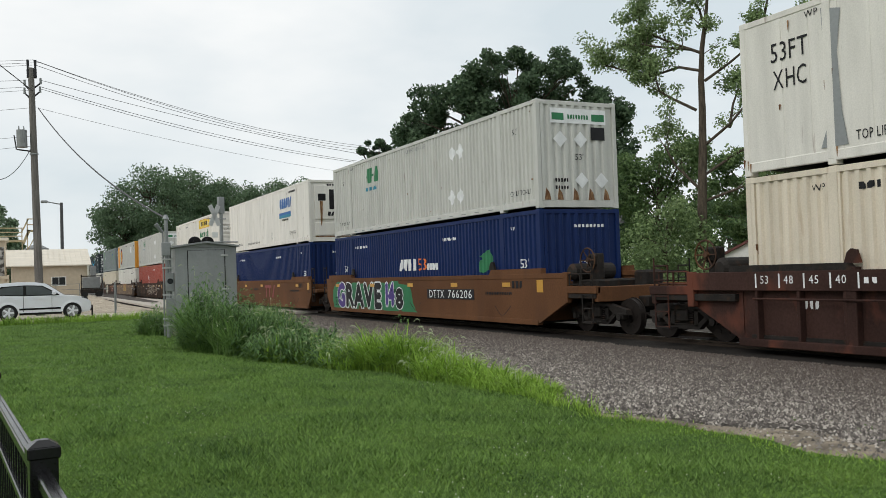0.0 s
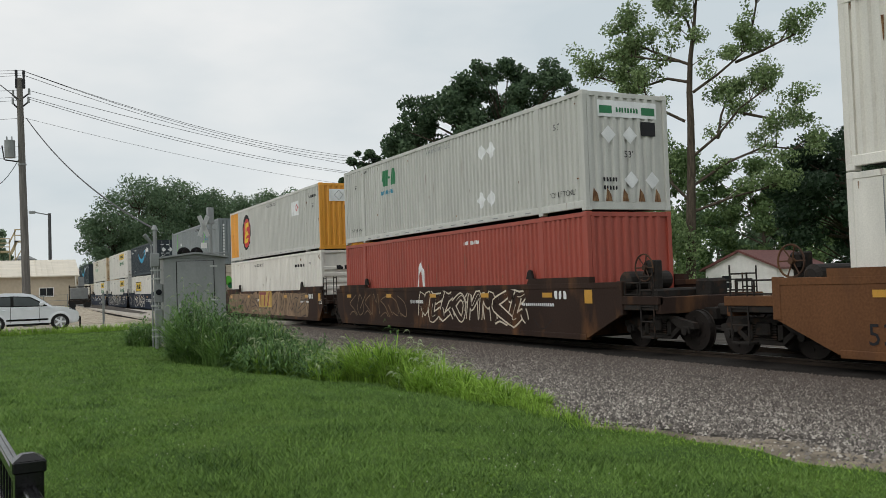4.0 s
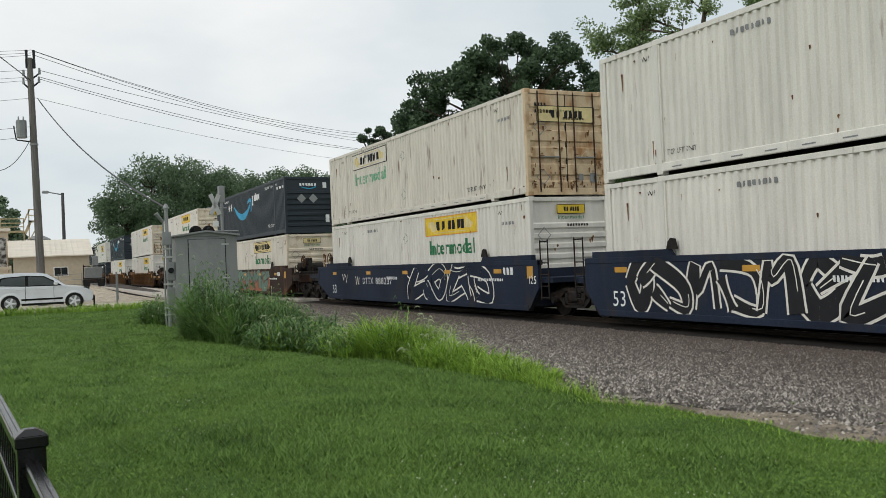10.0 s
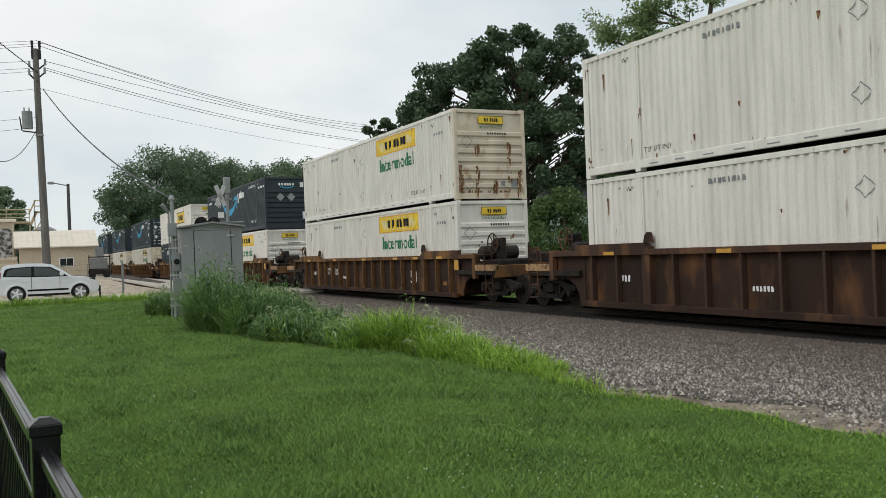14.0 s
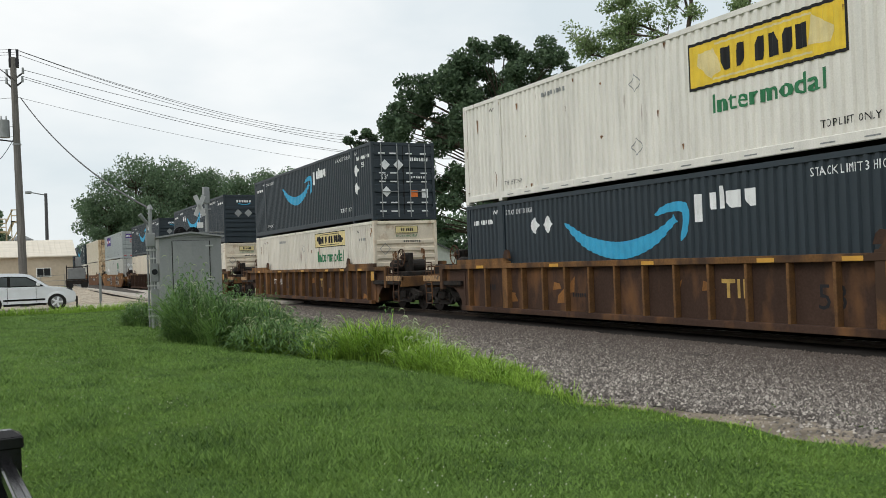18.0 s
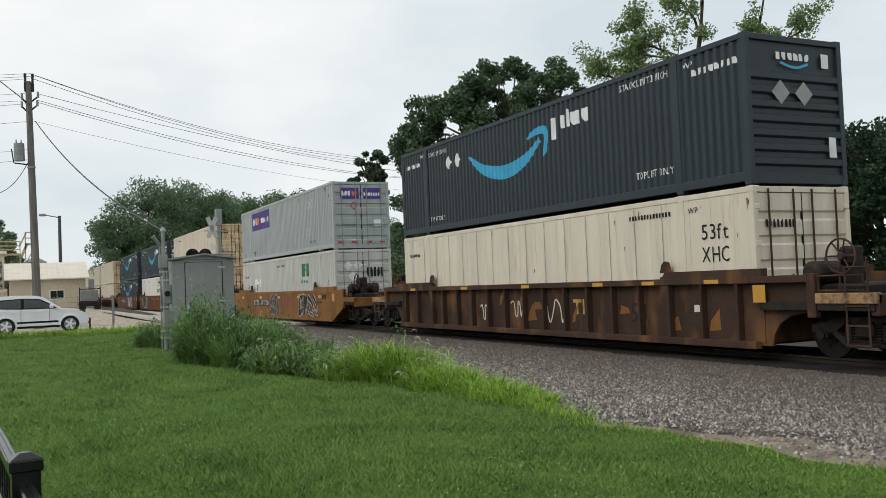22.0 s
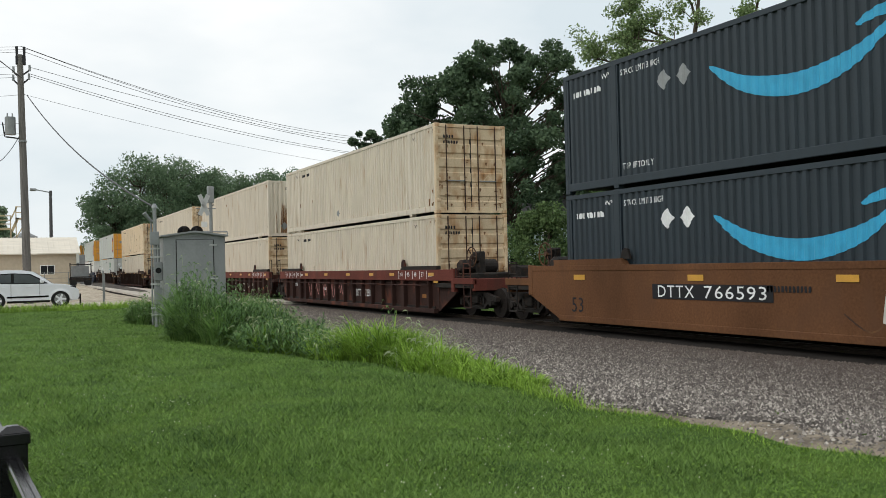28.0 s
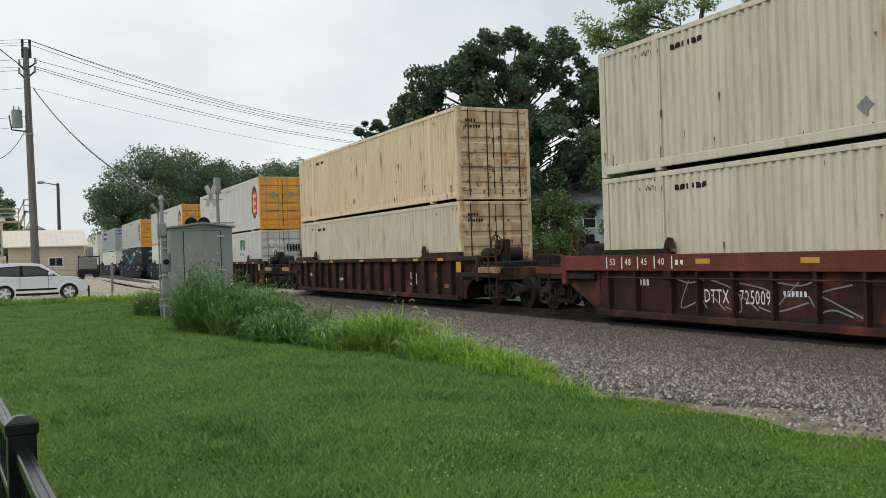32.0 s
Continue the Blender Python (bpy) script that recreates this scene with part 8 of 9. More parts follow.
        decal("oval_mark", t, K, [oval(-4.45, 1.55, 0.86, 0.98, 32, 0.06)], level=1, label="black and red oval mark")
        decal("oval_fill", t, M["red"], [oval(-4.38, 1.5, 0.72, 0.8, 28, 0.06)], level=2)
        decal("oval_letter", t, M["yellow"], [[(-4.85, 0.95), (-4.6, 0.95), (-4.25, 2.05), (-4.55, 2.05)], [(-4.5, 2.05), (-3.95, 2.1), (-3.9, 1.85), (-4.55, 1.8)], [(-4.55, 1.55), (-4.1, 1.6), (-4.05, 1.4), (-4.6, 1.35)], [(-4.8, 0.95), (-4.1, 1.0), (-4.05, 1.22), (-4.7, 1.18)]], level=3)
        decal("placard", t, W, [[(3.9, 1.75), (5.1, 1.75), (5.1, 2.4), (3.9, 2.4)]], level=1)
        decal("hazard_diamond", t, M["red"], ring_diamond(4.8, 2.1, 0.2, 0.06), level=2)
        decal("stencil", t, K, lettering("53'", 7.0, 1.9, 0.18) + lettering("WP", 6.3, 2.5, 0.1) + bars(6.6, 7.7, 2.35, 2.47, 9, 0.3, 3) + lettering("WARNING HIGH CUBE", -0.4, 2.53, 0.13, 1.9))
        decal("placard", t, W, [rect(-0.85, 0.7, 2.1, 2.62)], "end", 1)
        decal("hazard_diamond", t, M["galv_dark"], ring_diamond(-0.4, 2.36, 0.22) + ring_diamond(0.4, 2.36, 0.18), "end", 2)
        decal("stencil", t, K, lettering("53'", -0.2, 1.75, 0.16) + bars(0.85, 0.95, 0.9, 2.1, 1, 0.1, 2), "end", 1)
    elif key_ == "slate":
        decal("lime_stripe", t, M["ltr_lime"], [rect(a - 0.06, a + 0.06, 0.2, 2.75) for a in (-5.86, 5.86)], label="lime stripe")
        arc = [(3.54 + 0.28 * math.cos(a), 2.02 + 0.36 * math.sin(a)) for a in np.linspace(-1.9, 1.9, 14)]
        decal("ring_mark", t, M["ltr_lime"], ribbon(arc, 0.14))
        decal("word_mark", t, M["ltr_blue"], bars(4.05, 4.97, 1.97, 2.25, 4, 0.2, 2))
        decal("word_mark", t, M["ltr_teal"], bars(4.05, 4.95, 1.74, 1.86, 9, 0.3, 3))
        decal("hazard_diamond", t, W, [diamond(-4.45, 1.86, 0.22)])
        decal("stencil", t, K, lettering("WP", 6.3, 2.5, 0.1) + bars(1.0, 2.4, 2.5, 2.6, 12, 0.3, 4))
        decal("hazard_diamond", t, W, [diamond(-0.3, 1.75, 0.2)], "end", 1)
        decal("code_mark", t, W, bars(0.1, 0.9, 0.5, 0.75, 5, 0.3, 3) + bars(0.3, 0.9, 2.2, 2.4, 4, 0.3, 5), "end", 1)
        decal("code_mark", t, W, [rect(-1.02, -0.92, 0.5 + i * 0.19, 0.63 + i * 0.19) for i in range(11)], "end", 1)
    elif key_ == "cream_green":
        decal("leaf_mark", t, M["ltr_lime"], [oval(-0.75, 1.9, 0.22, 0.3, 14), rect(-0.4, 0.1, 1.75, 2.0)], "end", 1)
        decal("leaf_mark", t, G, [oval(-0.6, 1.6, 0.2, 0.2, 12), rect(0.3, 0.9, 1.2, 1.4)], "end", 1)
        code_bars(t, K, -5.6, 2.4, 8)
    elif key_ == "steel":
        decal("panel", t, M["purple"], [rect(-5.63, -2.0, 1.68, 2.65)])
        decal("word_mark", t, W, bars(-5.42, -4.62, 1.98, 2.36, 3, 0.2, 3) + bars(-3.85, -2.2, 2.02, 2.3, 9, 0.3, 8), level=2)
        decal("word_mark", t, M["orange"], bars(-4.62, -4.08, 1.98, 2.36, 2, 0.2, 4), level=2)
        decal("hazard_outline", t, W, ring_diamond(4.6, 2.2, 0.24) + ring_diamond(5.1, 2.2, 0.24) + ring_diamond(4.6, 0.95, 0.24))
        decal("stencil", t, K, lettering("TOP LIFT ONLY", -5.6, 0.4, 0.13, 1.0) + lettering("TOP LIFT ONLY", 4.7, 0.4, 0.13, 1.0) + lettering("WP", -6.6, 2.5, 0.1))
        decal("panel", t, M["purple"], [rect(-0.95, -0.1, 2.15, 2.62), rect(0.1, 0.95, 2.15, 2.62)], "end", 1)
        decal("word_mark", t, W, bars(-0.9, -0.45, 2.28, 2.48, 3, 0.2, 3) + bars(0.12, 0.9, 2.28, 2.42, 7, 0.3, 8), "end", 2)
        decal("word_mark", t, M["orange"], bars(-0.42, -0.15, 2.28, 2.48, 2, 0.2, 4), "end", 2)
        decal("hazard_diamond", t, M["red"], ring_diamond(-0.35, 1.85, 0.18, 0.06), "end", 2)
        decal("placard", t, W, [rect(0.55, 0.95, 0.95, 1.25)], "end", 1)
        decal("reflector", t, M["red"], [rect(a, a + 0.25, 0.25, 0.32) for a in (-1.1, -0.5, 0.2, 0.8)], "end", 2)
    elif key_ == "grey_low":
        decal("logo", t, G, bars(3.22, 3.88, 1.85, 2.45, 1, 0.0, 9, 0.15) + [rect(3.8, 4.0, 2.12, 2.2)] + bars(4.03, 4.55, 1.85, 2.45, 1, 0.1, 14, 0.1))
        decal("word_mark", t, M["ltr_teal"], bars(3.2, 4.3, 1.55, 1.68, 8, 0.25, 3))
        decal("hazard_diamond", t, W, [oval(-5.2, 1.7, 0.26, 0.26, 14), diamond(-4.9, 1.7, 0.24), diamond(-4.3, 1.7, 0.24)])
        decal("hazard_diamond", t, M["galv_dark"], [diamond(-4.95, 1.45, 0.18)], level=2)
        decal("stencil", t, K, lettering("53'", 6.9, 1.4, 0.2) + lettering("53'", -6.95, 1.4, 0.2) + lettering("HIGH CUBE", -1.0, 2.4, 0.12, 1.5) + bars(-7.6, -6.7, 2.0, 2.1, 8, 0.3, 4))
        decal("hazard_diamond", t, W, [diamond(-0.7, 2.2, 0.2), diamond(-0.25, 2.2, 0.2), diamond(-0.5, 1.75, 0.2)], "end", 1)
        decal("stencil", t, K, lettering("53'", 0.35, 0.5, 0.18) + bars(0.15, 0.95, 1.7, 2.1, 5, 0.3, 9), "end", 1)
    elif key_ in ("cream", "tan", "ivory"):
        code_bars(t, K, -5.6, 2.45, 6, 0.12, w=0.16)
        decal("stencil", t, K, lettering("WP", 6.3, 2.5, 0.12) + lettering("WP", -6.55, 2.5, 0.12))
        decal("hazard_diamond", t, M["galv_dark"], [diamond(-1.0, 0.55, 0.17)])
        if key_ != "ivory":
            rust_doors(t, 5 if key_ == "cream" else 8)
        decal("rust_run", t, M["rustmark"], [[(u, 0.5), (u + 0.05, 0.5), (u + 0.04, 0.3 - 0.02 * i), (u + 0.01, 0.25)] for i, u in enumerate((5.97, -6.02, 7.5, -7.7))])
    elif key_ == "cream_s":
        code_bars(t, K, -5.6, 2.45, 6, 0.12, w=0.16)
        decal("hazard_diamond", t, M["galv_dark"], [diamond(-1.0, 0.55, 0.17)])
        r = random.Random(9)
        runs = []
        for i in range(46):
            u = r.gauss(-0.45, 0.18) if i % 2 else r.gauss(0.75, 0.18)
            u = max(-1.15, min(1.1, u))
            h = r.uniform(0.5, 1.5)
            runs.append([(u, 0.2), (u + 0.05, 0.2), (u + 0.04, h), (u + 0.015, h + 0.25)])
        decal("rust_run", t, M["rustmark"], runs, "end", 1, "long brown rust runs")
        decal("hazard_diamond", t, M["galv_dark"], [diamond(-0.45, 0.55, 0.2)], "end", 2)
        decal("code_mark", t, K, bars(-0.35, 0.5, 2.42, 2.55, 9, 0.3, 3) + [rect(0.0, 0.3, 2.65, 2.76)], "end", 1)
    elif key_ == "red":
        decal("mark", t, W, [[(-1.5, 1.2), (-0.95, 1.2), (-1.0, 1.7), (-1.22, 2.05), (-1.45, 1.7)]], label="white flame-shaped mark")
        decal("mark", t, M["c_red"], [[(-1.38, 1.2), (-1.08, 1.2), (-1.12, 1.55), (-1.23, 1.75), (-1.34, 1.55)]], level=2)
        code_bars(t, W, 1.8, 2.4, 8)
    elif key_ == "white_plain":
        decal("stencil", t, K, lettering("53'", 6.9, 0.95, 0.24) + lettering("WP", 6.35, 2.3, 0.12) + bars(4.3, 5.7, 2.25, 2.38, 10, 0.3, 3) + lettering("WARNING HIGH CUBE", -3.0, 2.48, 0.14, 1.9) + lettering("53'", -6.9, 0.9, 0.22))
        decal("logo", t, K, bars(-0.6, 0.5, 2.05, 2.22, 3, 0.2, 7), "end", 2)
        decal("logo", t, M["red"], ribbon(curve_pts([(-0.1, 2.0), (0.1, 2.35), (0.35, 2.3), (0.1, 2.0)], 6), 0.05), "end", 2)


# ---- graffiti and numbers on the cars ----
def bubble(cu, cv, hu, hv, r):
    """A rounded swollen outline that leans and bulges."""
    ph = [r.uniform(0, 6.28) for i in range(3)]
    am = [r.uniform(0.04, 0.14), r.uniform(0.03, 0.1), r.uniform(0.02, 0.07)]
    lean = r.uniform(-0.4, 0.4)
    out = []
    for i in range(26):
        q = 6.2832 * i / 26
        k = 1 + sum(am[j] * math.sin((j + 2) * q + ph[j]) for j in range(3))
        c, s = math.cos(q), math.sin(q)
        x, y = math.copysign(abs(c) ** 0.65, c) * hu * k, math.copysign(abs(s) ** 0.65, s) * hv * k
        out.append((cu + x + lean * hu * y / max(hv, 0.01) * 0.6, min(max(cv + y, 0.235), 1.455)))
    return out


def stroke_paths(cu, v0, w, h, r):
    """Two or three bent strokes of a sprayed sign that cannot be read."""
    l, m, e = cu - w * r.uniform(0.3, 0.5), cu + w * r.uniform(-0.15, 0.15), cu + w * r.uniform(0.3, 0.5)
    lo, mi, hi = v0 + h * r.uniform(0.06, 0.16), v0 + h * r.uniform(0.35, 0.65), v0 + h * r.uniform(0.84, 0.94)
    kinds = (
        [[(l, hi), (e, mi + 0.1 * h), (e + 0.1 * w, lo), (m, lo + 0.1 * h)], [(l, mi), (m, lo)]],
        [[(l, lo), (l + 0.2 * w, hi), (m, mi), (e, hi), (e + 0.15 * w, lo)]],
        [[(e, hi), (l, mi + 0.2 * h), (m, mi), (e + 0.2 * w, lo)], [(l - 0.1 * w, lo), (m, lo + 0.15 * h), (e, lo)]],
        [[(l, mi), (m, hi), (e, mi), (m, lo), (l, mi)], [(m, mi), (e + 0.3 * w, hi)]],
        [[(l - 0.1 * w, hi), (m, hi - 0.1 * h), (e + 0.1 * w, hi)], [(m, hi), (l, lo), (e, lo + 0.25 * h)], [(e, mi), (e + 0.2 * w, lo)]])
    return r.choice(kinds)


def graffiti(t, u0, u1, v0, v1, fill, line, back, n, seed, surf, thin=False, fill2=None, edge=0.05):
    """Sprayed signs that cannot be read: a cloud behind, broad bent strokes with an outline, inner lights."""
    r = random.Random(seed)
    w, h = (u1 - u0) / n, v1 - v0
    cl = lambda ps: [[(a, min(max(c, 0.235), 1.455)) for a, c in p] for p in ps]
    if back:
        blobs = [bubble(u0 + (u1 - u0) * (i + 0.5) / (n + 1), (v0 + v1) / 2, w * 0.75, h * 0.54, r) for i in range(n + 1)]
        for i, b_ in enumerate(blobs):
            decal("graffiti_cloud", t, M[back], [b_], surf, 0.7 + 0.25 * (i % 3))
    lines, fills, inner = ([], [], [], []), ([], [], [], []), []
    k = 0
    for i in range(n):
        for p in stroke_paths(u0 + w * (i + 0.5), v0, w, h, r):
            c = curve_pts(p, 5)
            q = len(c) - 1
            broad = w * (0.05 if thin else r.uniform(0.26, 0.4))
            if thin:
                lines[k % 4].extend(ribbon(c, max(0.03, broad * 0.6)))
            else:
                ws = [broad * (0.8 + 0.35 * math.sin(3.1 * j / q + i)) for j in range(q + 1)]
                fills[k % 4].extend(ribbon(c, ws))
                lines[k % 4].extend(ribbon(c, [a + 2 * edge for a in ws]))
                if r.random() < 0.6:
                    a = r.randint(0, q // 2)
                    inner += ribbon([(x + broad * 0.18, y + broad * 0.12) for x, y in c[a:a + q // 2 + 1]], 0.022)
            k += 1
    for k in range(4):
        if line and lines[k]:
            decal("graffiti_outline", t, M[line], cl(lines[k]), surf, 1.6 + 1.0 * k)
        if fill and fills[k]:
            decal("graffiti_fill", t, M[fill2 if fill2 and k % 2 else fill], cl(fills[k]), surf, 2.1 + 1.0 * k)
    if inner:
        decal("graffiti_stroke", t, M[line or "w_navy"], cl(inner), surf, 6.0)


def sprayed_word(t, word, u, v, size, width, fill, line, surf, grow=0.05, level=2.0):
    """Sprayed letters that can be read: the word, grown all round for its outline, and its fill."""
    step = [(grow * math.cos(a), grow * math.sin(a)) for a in np.linspace(0, 6.2832, 8, endpoint=False)]
    base = lettering(word, u, v, size, width)
    for i, (du, dv) in enumerate(step):
        decal("graffiti_outline", t, M[line], [[(a + du * 2.4, c + dv * 2.4) for a, c in p] for p in base], surf, level + 0.12 * i)
    for i, (du, dv) in enumerate(step[::2]):
        decal("graffiti_fill", t, M[fill], [[(a + du * 1.5, c + dv * 1.5) for a, c in p] for p in base], surf, level + 1.3 + 0.12 * i)


def maker_mark(u, v0, v1):
    """Three plain solid blocks under a common bar."""
    out = [rect(u, u + 1.3, v1 - 0.13, v1)]
    for i, (p, q) in enumerate(((0.2, 0.36), (0.86, 1.02))):
        out.append([(u + p, v0), (u + q, v0), (u + q, v1 - 0.13), (u + p, v1 - 0.13)])
    out += [[(u + 1.4, v0), (u + 1.6, v0), (u + 1.98, v1), (u + 1.78, v1)], [(u + 1.7, v0), (u + 1.86, v0), (u + 1.6, v0 + (v1 - v0) * 0.3)]]
    return out


def tags(t, spots, material, surf, seed):
    r = random.Random(seed)
    out = []
    for u, v, s in spots:
        p = [(u + s * x + r.uniform(-0.15, 0.15) * s, v + s * 0.6 * math.sin(x * 7 + r.random())) for x in np.linspace(0, 2, 9)]
        out += ribbon(curve_pts(p, 4), 0.035 + 0.02 * s)
    decal("paint_tag", t, M[material], [[(a, min(max(c, 0.26), 1.42)) for a, c in p] for p in out], surf, 2)


NUMBERS = {0: "766206", 1: "766206", 3: "766206", 6: "723842", 7: "888237", 9: "888237", 12: "620271", 13: "620271", 15: "620244", 16: "620244", 18: "471700", 19: "766593", 21: "766593", 22: "725009", 24: "725009"}


def decorate_car(n, t, st, wall):
    surf = "smooth" if st == SMOOTH else "plate"
    K, W = M["ltr_black"], M["ltr_white"]
    dark = wall in ("w_navy", "w_brown", "w_red")
    ink = W if dark or st == BAND else K
    amber = [rect(u - 0.22, u + 0.22, 1.14, 1.26) for u in (-7.3, -3.4, 0.1, 3.42, 6.6)]
    if st == SMOOTH:
        decal("reflector", t, M["amber"], amber, surf, 6, "amber reflective strips")
        decal("stencil", t, ink, (lettering("53", -7.65, 0.38, 0.34) if wall in ("w_orange", "w_navy") else []) + bars(-1.6, -0.6, 0.95, 1.06, 12, 0.3, n) + bars(5.4, 6.9, 0.92, 1.0, 16, 0.3, n + 1) + bars(6.9, 7.5, 1.1, 1.3, 3, 0.3, n), surf, 4)
        decal("panel_fold", t, M["steel"] if dark else M["w_rust"], ribbon(curve_pts([(0.0, 0.62), (0.5, 0.34), (0.9, 0.62)], 4), 0.03) + ribbon(curve_pts([(5.9, 0.62), (6.3, 0.34), (6.8, 0.62)], 4), 0.03), surf, 1)
    else:
        decal("stencil", t, ink, (lettering("53", 4.35, 0.55, 0.42) if st == RIB else []) + bars(-6.75, -6.4, 0.75, 0.9, 3, 0.3, n) + bars(-2.75, -2.2, 0.62, 0.72, 6, 0.3, n + 5), surf, 1)
        decal("reflector", t, M["amber"], [rect(u - 0.2, u + 0.2, 1.36 if st == RIB else 1.22, 1.44 if st == RIB else 1.32) for u in ((-7.0, -3.3, 0.2, 3.4, 5.2, 7.1) if st == RIB else (-4.6, -2.0, 0.6, 3.0, 4.9, 8.0))], "smooth", 6, "amber reflective strips")
        decal("placard", t, M["c_dirty"], [rect(6.42, 6.62, 0.8, 0.94)], surf, 1)
        if wall == "w_rust":
            decal("maker_mark", t, M["faded"], [rect(2.15, 2.5, 0.98, 1.06), rect(2.28, 2.36, 0.7, 0.98), rect(2.55, 2.62, 0.7, 1.06), rect(2.7, 2.78, 0.7, 1.06)], surf, 1)
        r = random.Random(n)
        decal("worn_paint", t, M["w_yellow"], [[(u, v), (u + r.uniform(0.1, 0.5), v + 0.03), (u + 0.3, v + r.uniform(0.1, 0.5)), (u + 0.05, v + 0.2)] for u, v in ((r.uniform(-7.5, 7.5), r.uniform(0.3, 0.9)) for i in range(9))] if wall == "w_rust" else [rect(7.0, 7.3, 0.5, 0.62)], surf, 1)
    if st == BAND:
        for e, u0 in ((1, 5.6), (-1, -7.6)):
            decal("tick", t, W, [rect(u0 + i * 0.55 - 0.12, u0 + i * 0.55 - 0.085, 1.12, 1.38) for i in range(5)], "smooth", 5)
            decal("stencil", t, W, [q for i, s in enumerate(("40", "45", "48", "53")[::e]) for q in lettering(s, u0 + i * 0.55, 1.2, 0.14)] + bars(u0 + 2.2, u0 + 2.5, 1.2, 1.3, 2, 0.3, 2), "smooth", 5)
    if n in NUMBERS:
        u = {1: 1.45, 3: -1.6, 19: 1.5, 21: -4.7, 18: -5.0, 22: 1.0, 24: -4.4, 6: -4.86, 7: 2.5, 9: -4.2}.get(n, -5.2)
        if wall in ("w_orange", "w_yellow"):
            decal("number_panel", t, K, [rect(u, u + 3.25, 0.76, 1.07)], surf, 4)
        lv = 5 if st == SMOOTH else 1
        v = 0.8 if wall in ("w_orange", "w_yellow") else 0.78
        if st != SMOOTH:
            u = 7.725 - 0.9656 * round((7.725 - u) / 0.9656)
            if st == BAND:
                v = 0.45
            marks = lettering("DTTX", u + 0.06, v, 0.26, 0.68) + lettering(NUMBERS[n], u + 0.9656 + 0.05, v, 0.26, 0.76)
        else:
            marks = lettering("DTTX", u + 0.15, v, 0.24, 1.1) + lettering(NUMBERS[n], u + 1.5, v, 0.24, 1.6)
        decal("number", t, W if dark or wall in ("w_orange", "w_rust", "w_yellow") else K, marks, surf, lv)
    if n in (2, 20):
        decal("maker_mark", t, M["maroon"], maker_mark(0.73, 0.6, 1.22), surf, 4)
        decal("reflector", t, M["amber"], [rect(-8.4, -8.15, 1.12, 1.36)], surf, 4)
    if n == 18:
        decal("maker_mark", t, M["maroon"], bars(0.8, 2.3, 0.85, 1.2, 3, 0.2, 4), surf, 4)
    decal("reflector", t, M["amber"], [rect(8.15, 8.45, 1.0, 1.32)], "smooth", 1)
    if n == 1:
        for i in range(8):
            decal("graffiti_cloud", t, M["ltr_green"], [bubble(-7.3 + i * 0.98, 0.78, 0.62, 0.5 if i % 2 else 0.56, random.Random(i))], surf, 0.6 + 0.25 * (i % 3))
        decal("graffiti_cloud", t, M["ltr_green"], [[(-0.6, 0.25), (0.6, 0.25), (0.1, 0.75), (-0.4, 1.1)]], surf, 0.5)
        sprayed_word(t, "G", -7.35, 0.38, 0.86, 0.85, "purple", "ltr_white", surf)
        sprayed_word(t, "RAVE", -6.35, 0.38, 0.84, 3.75, "ltr_black", "ltr_white", surf)
        sprayed_word(t, "14", -2.3, 0.5, 0.74, 0.95, "purple", "ltr_white", surf, 0.04)
        sprayed_word(t, "8", -1.2, 0.42, 0.62, 0.6, "ltr_black", "ltr_white", surf, 0.04)
    elif n == 4:
        graffiti(t, -7.3, -2.0, 0.4, 1.35, None, "spray_tan", None, 7, 12, surf, thin=True)
        graffiti(t, -1.0, 5.5, 0.4, 1.3, "w_brown", "c_cream", None, 8, 13, surf)
    elif n == 5:
        graffiti(t, -7.4, -1.4, 0.28, 1.42, "spray_tan", "spray_umber", "spray_tan", 4, 21, surf)
        graffiti(t, -1.2, 6.4, 0.28, 1.42, "spray_tan", "spray_umber", "spray_tan", 5, 22, surf)
        decal("maker_mark", t, M["maroon"], maker_mark(-1.2, 0.72, 1.42), surf, 7)
        decal("faded_panel", t, M["faded"], [rect(-1.3, 1.1, 0.66, 1.46)], surf, 6.4)
    elif n == 6:
        graffiti(t, -8.0, -5.6, 0.45, 1.4, None, "spray_tan", None, 3, 31, surf, thin=True)
        graffiti(t, -1.9, 0.1, 0.3, 1.42, "c_cream", "spray_umber", "spray_green", 2, 32, surf)
        graffiti(t, 0.8, 4.0, 0.4, 1.3, None, "spray_rust", None, 4, 33, surf, thin=True)
        graffiti(t, 4.4, 7.0, 0.5, 1.35, "spray_rust", "spray_umber", None, 4, 34, surf)
    elif n == 7:
        graffiti(t, -5.0, 1.55, 0.3, 1.45, "w_navy", "c_dirty", None, 5, 41, surf, edge=0.1)
        tags(t, [(-7.4, 0.8, 0.5), (4.8, 0.6, 0.5), (6.2, 1.0, 0.4)], "c_dirty", surf, 2)
    elif n == 8:
        graffiti(t, -7.2, 3.5, 0.28, 1.45, "ltr_black", "c_white", None, 11, 43, surf)
        graffiti(t, 4.2, 7.6, 0.35, 1.3, None, "c_dirty", None, 5, 44, surf, thin=True)
    elif n == 9:
        graffiti(t, 0.4, 6.2, 0.3, 1.42, "w_navy", "c_white", None, 4, 46, surf)
        tags(t, [(-6.4, 1.0, 0.3), (-4.9, 0.9, 0.25)], "c_dirty", surf, 3)
    elif n == 10:
        graffiti(t, -3.9, 4.9, 0.3, 1.42, "spray_green", "spray_umber", "spray_rust", 6, 51, surf)
        tags(t, [(-6.2, 0.9, 0.4), (-5.9, 0.6, 0.35)], "c_dirty", surf, 4)
    elif n == 0:
        tags(t, [(-3.0, 0.5, 0.3)], "c_dirty", surf, 5)
    elif n in (16, 17):
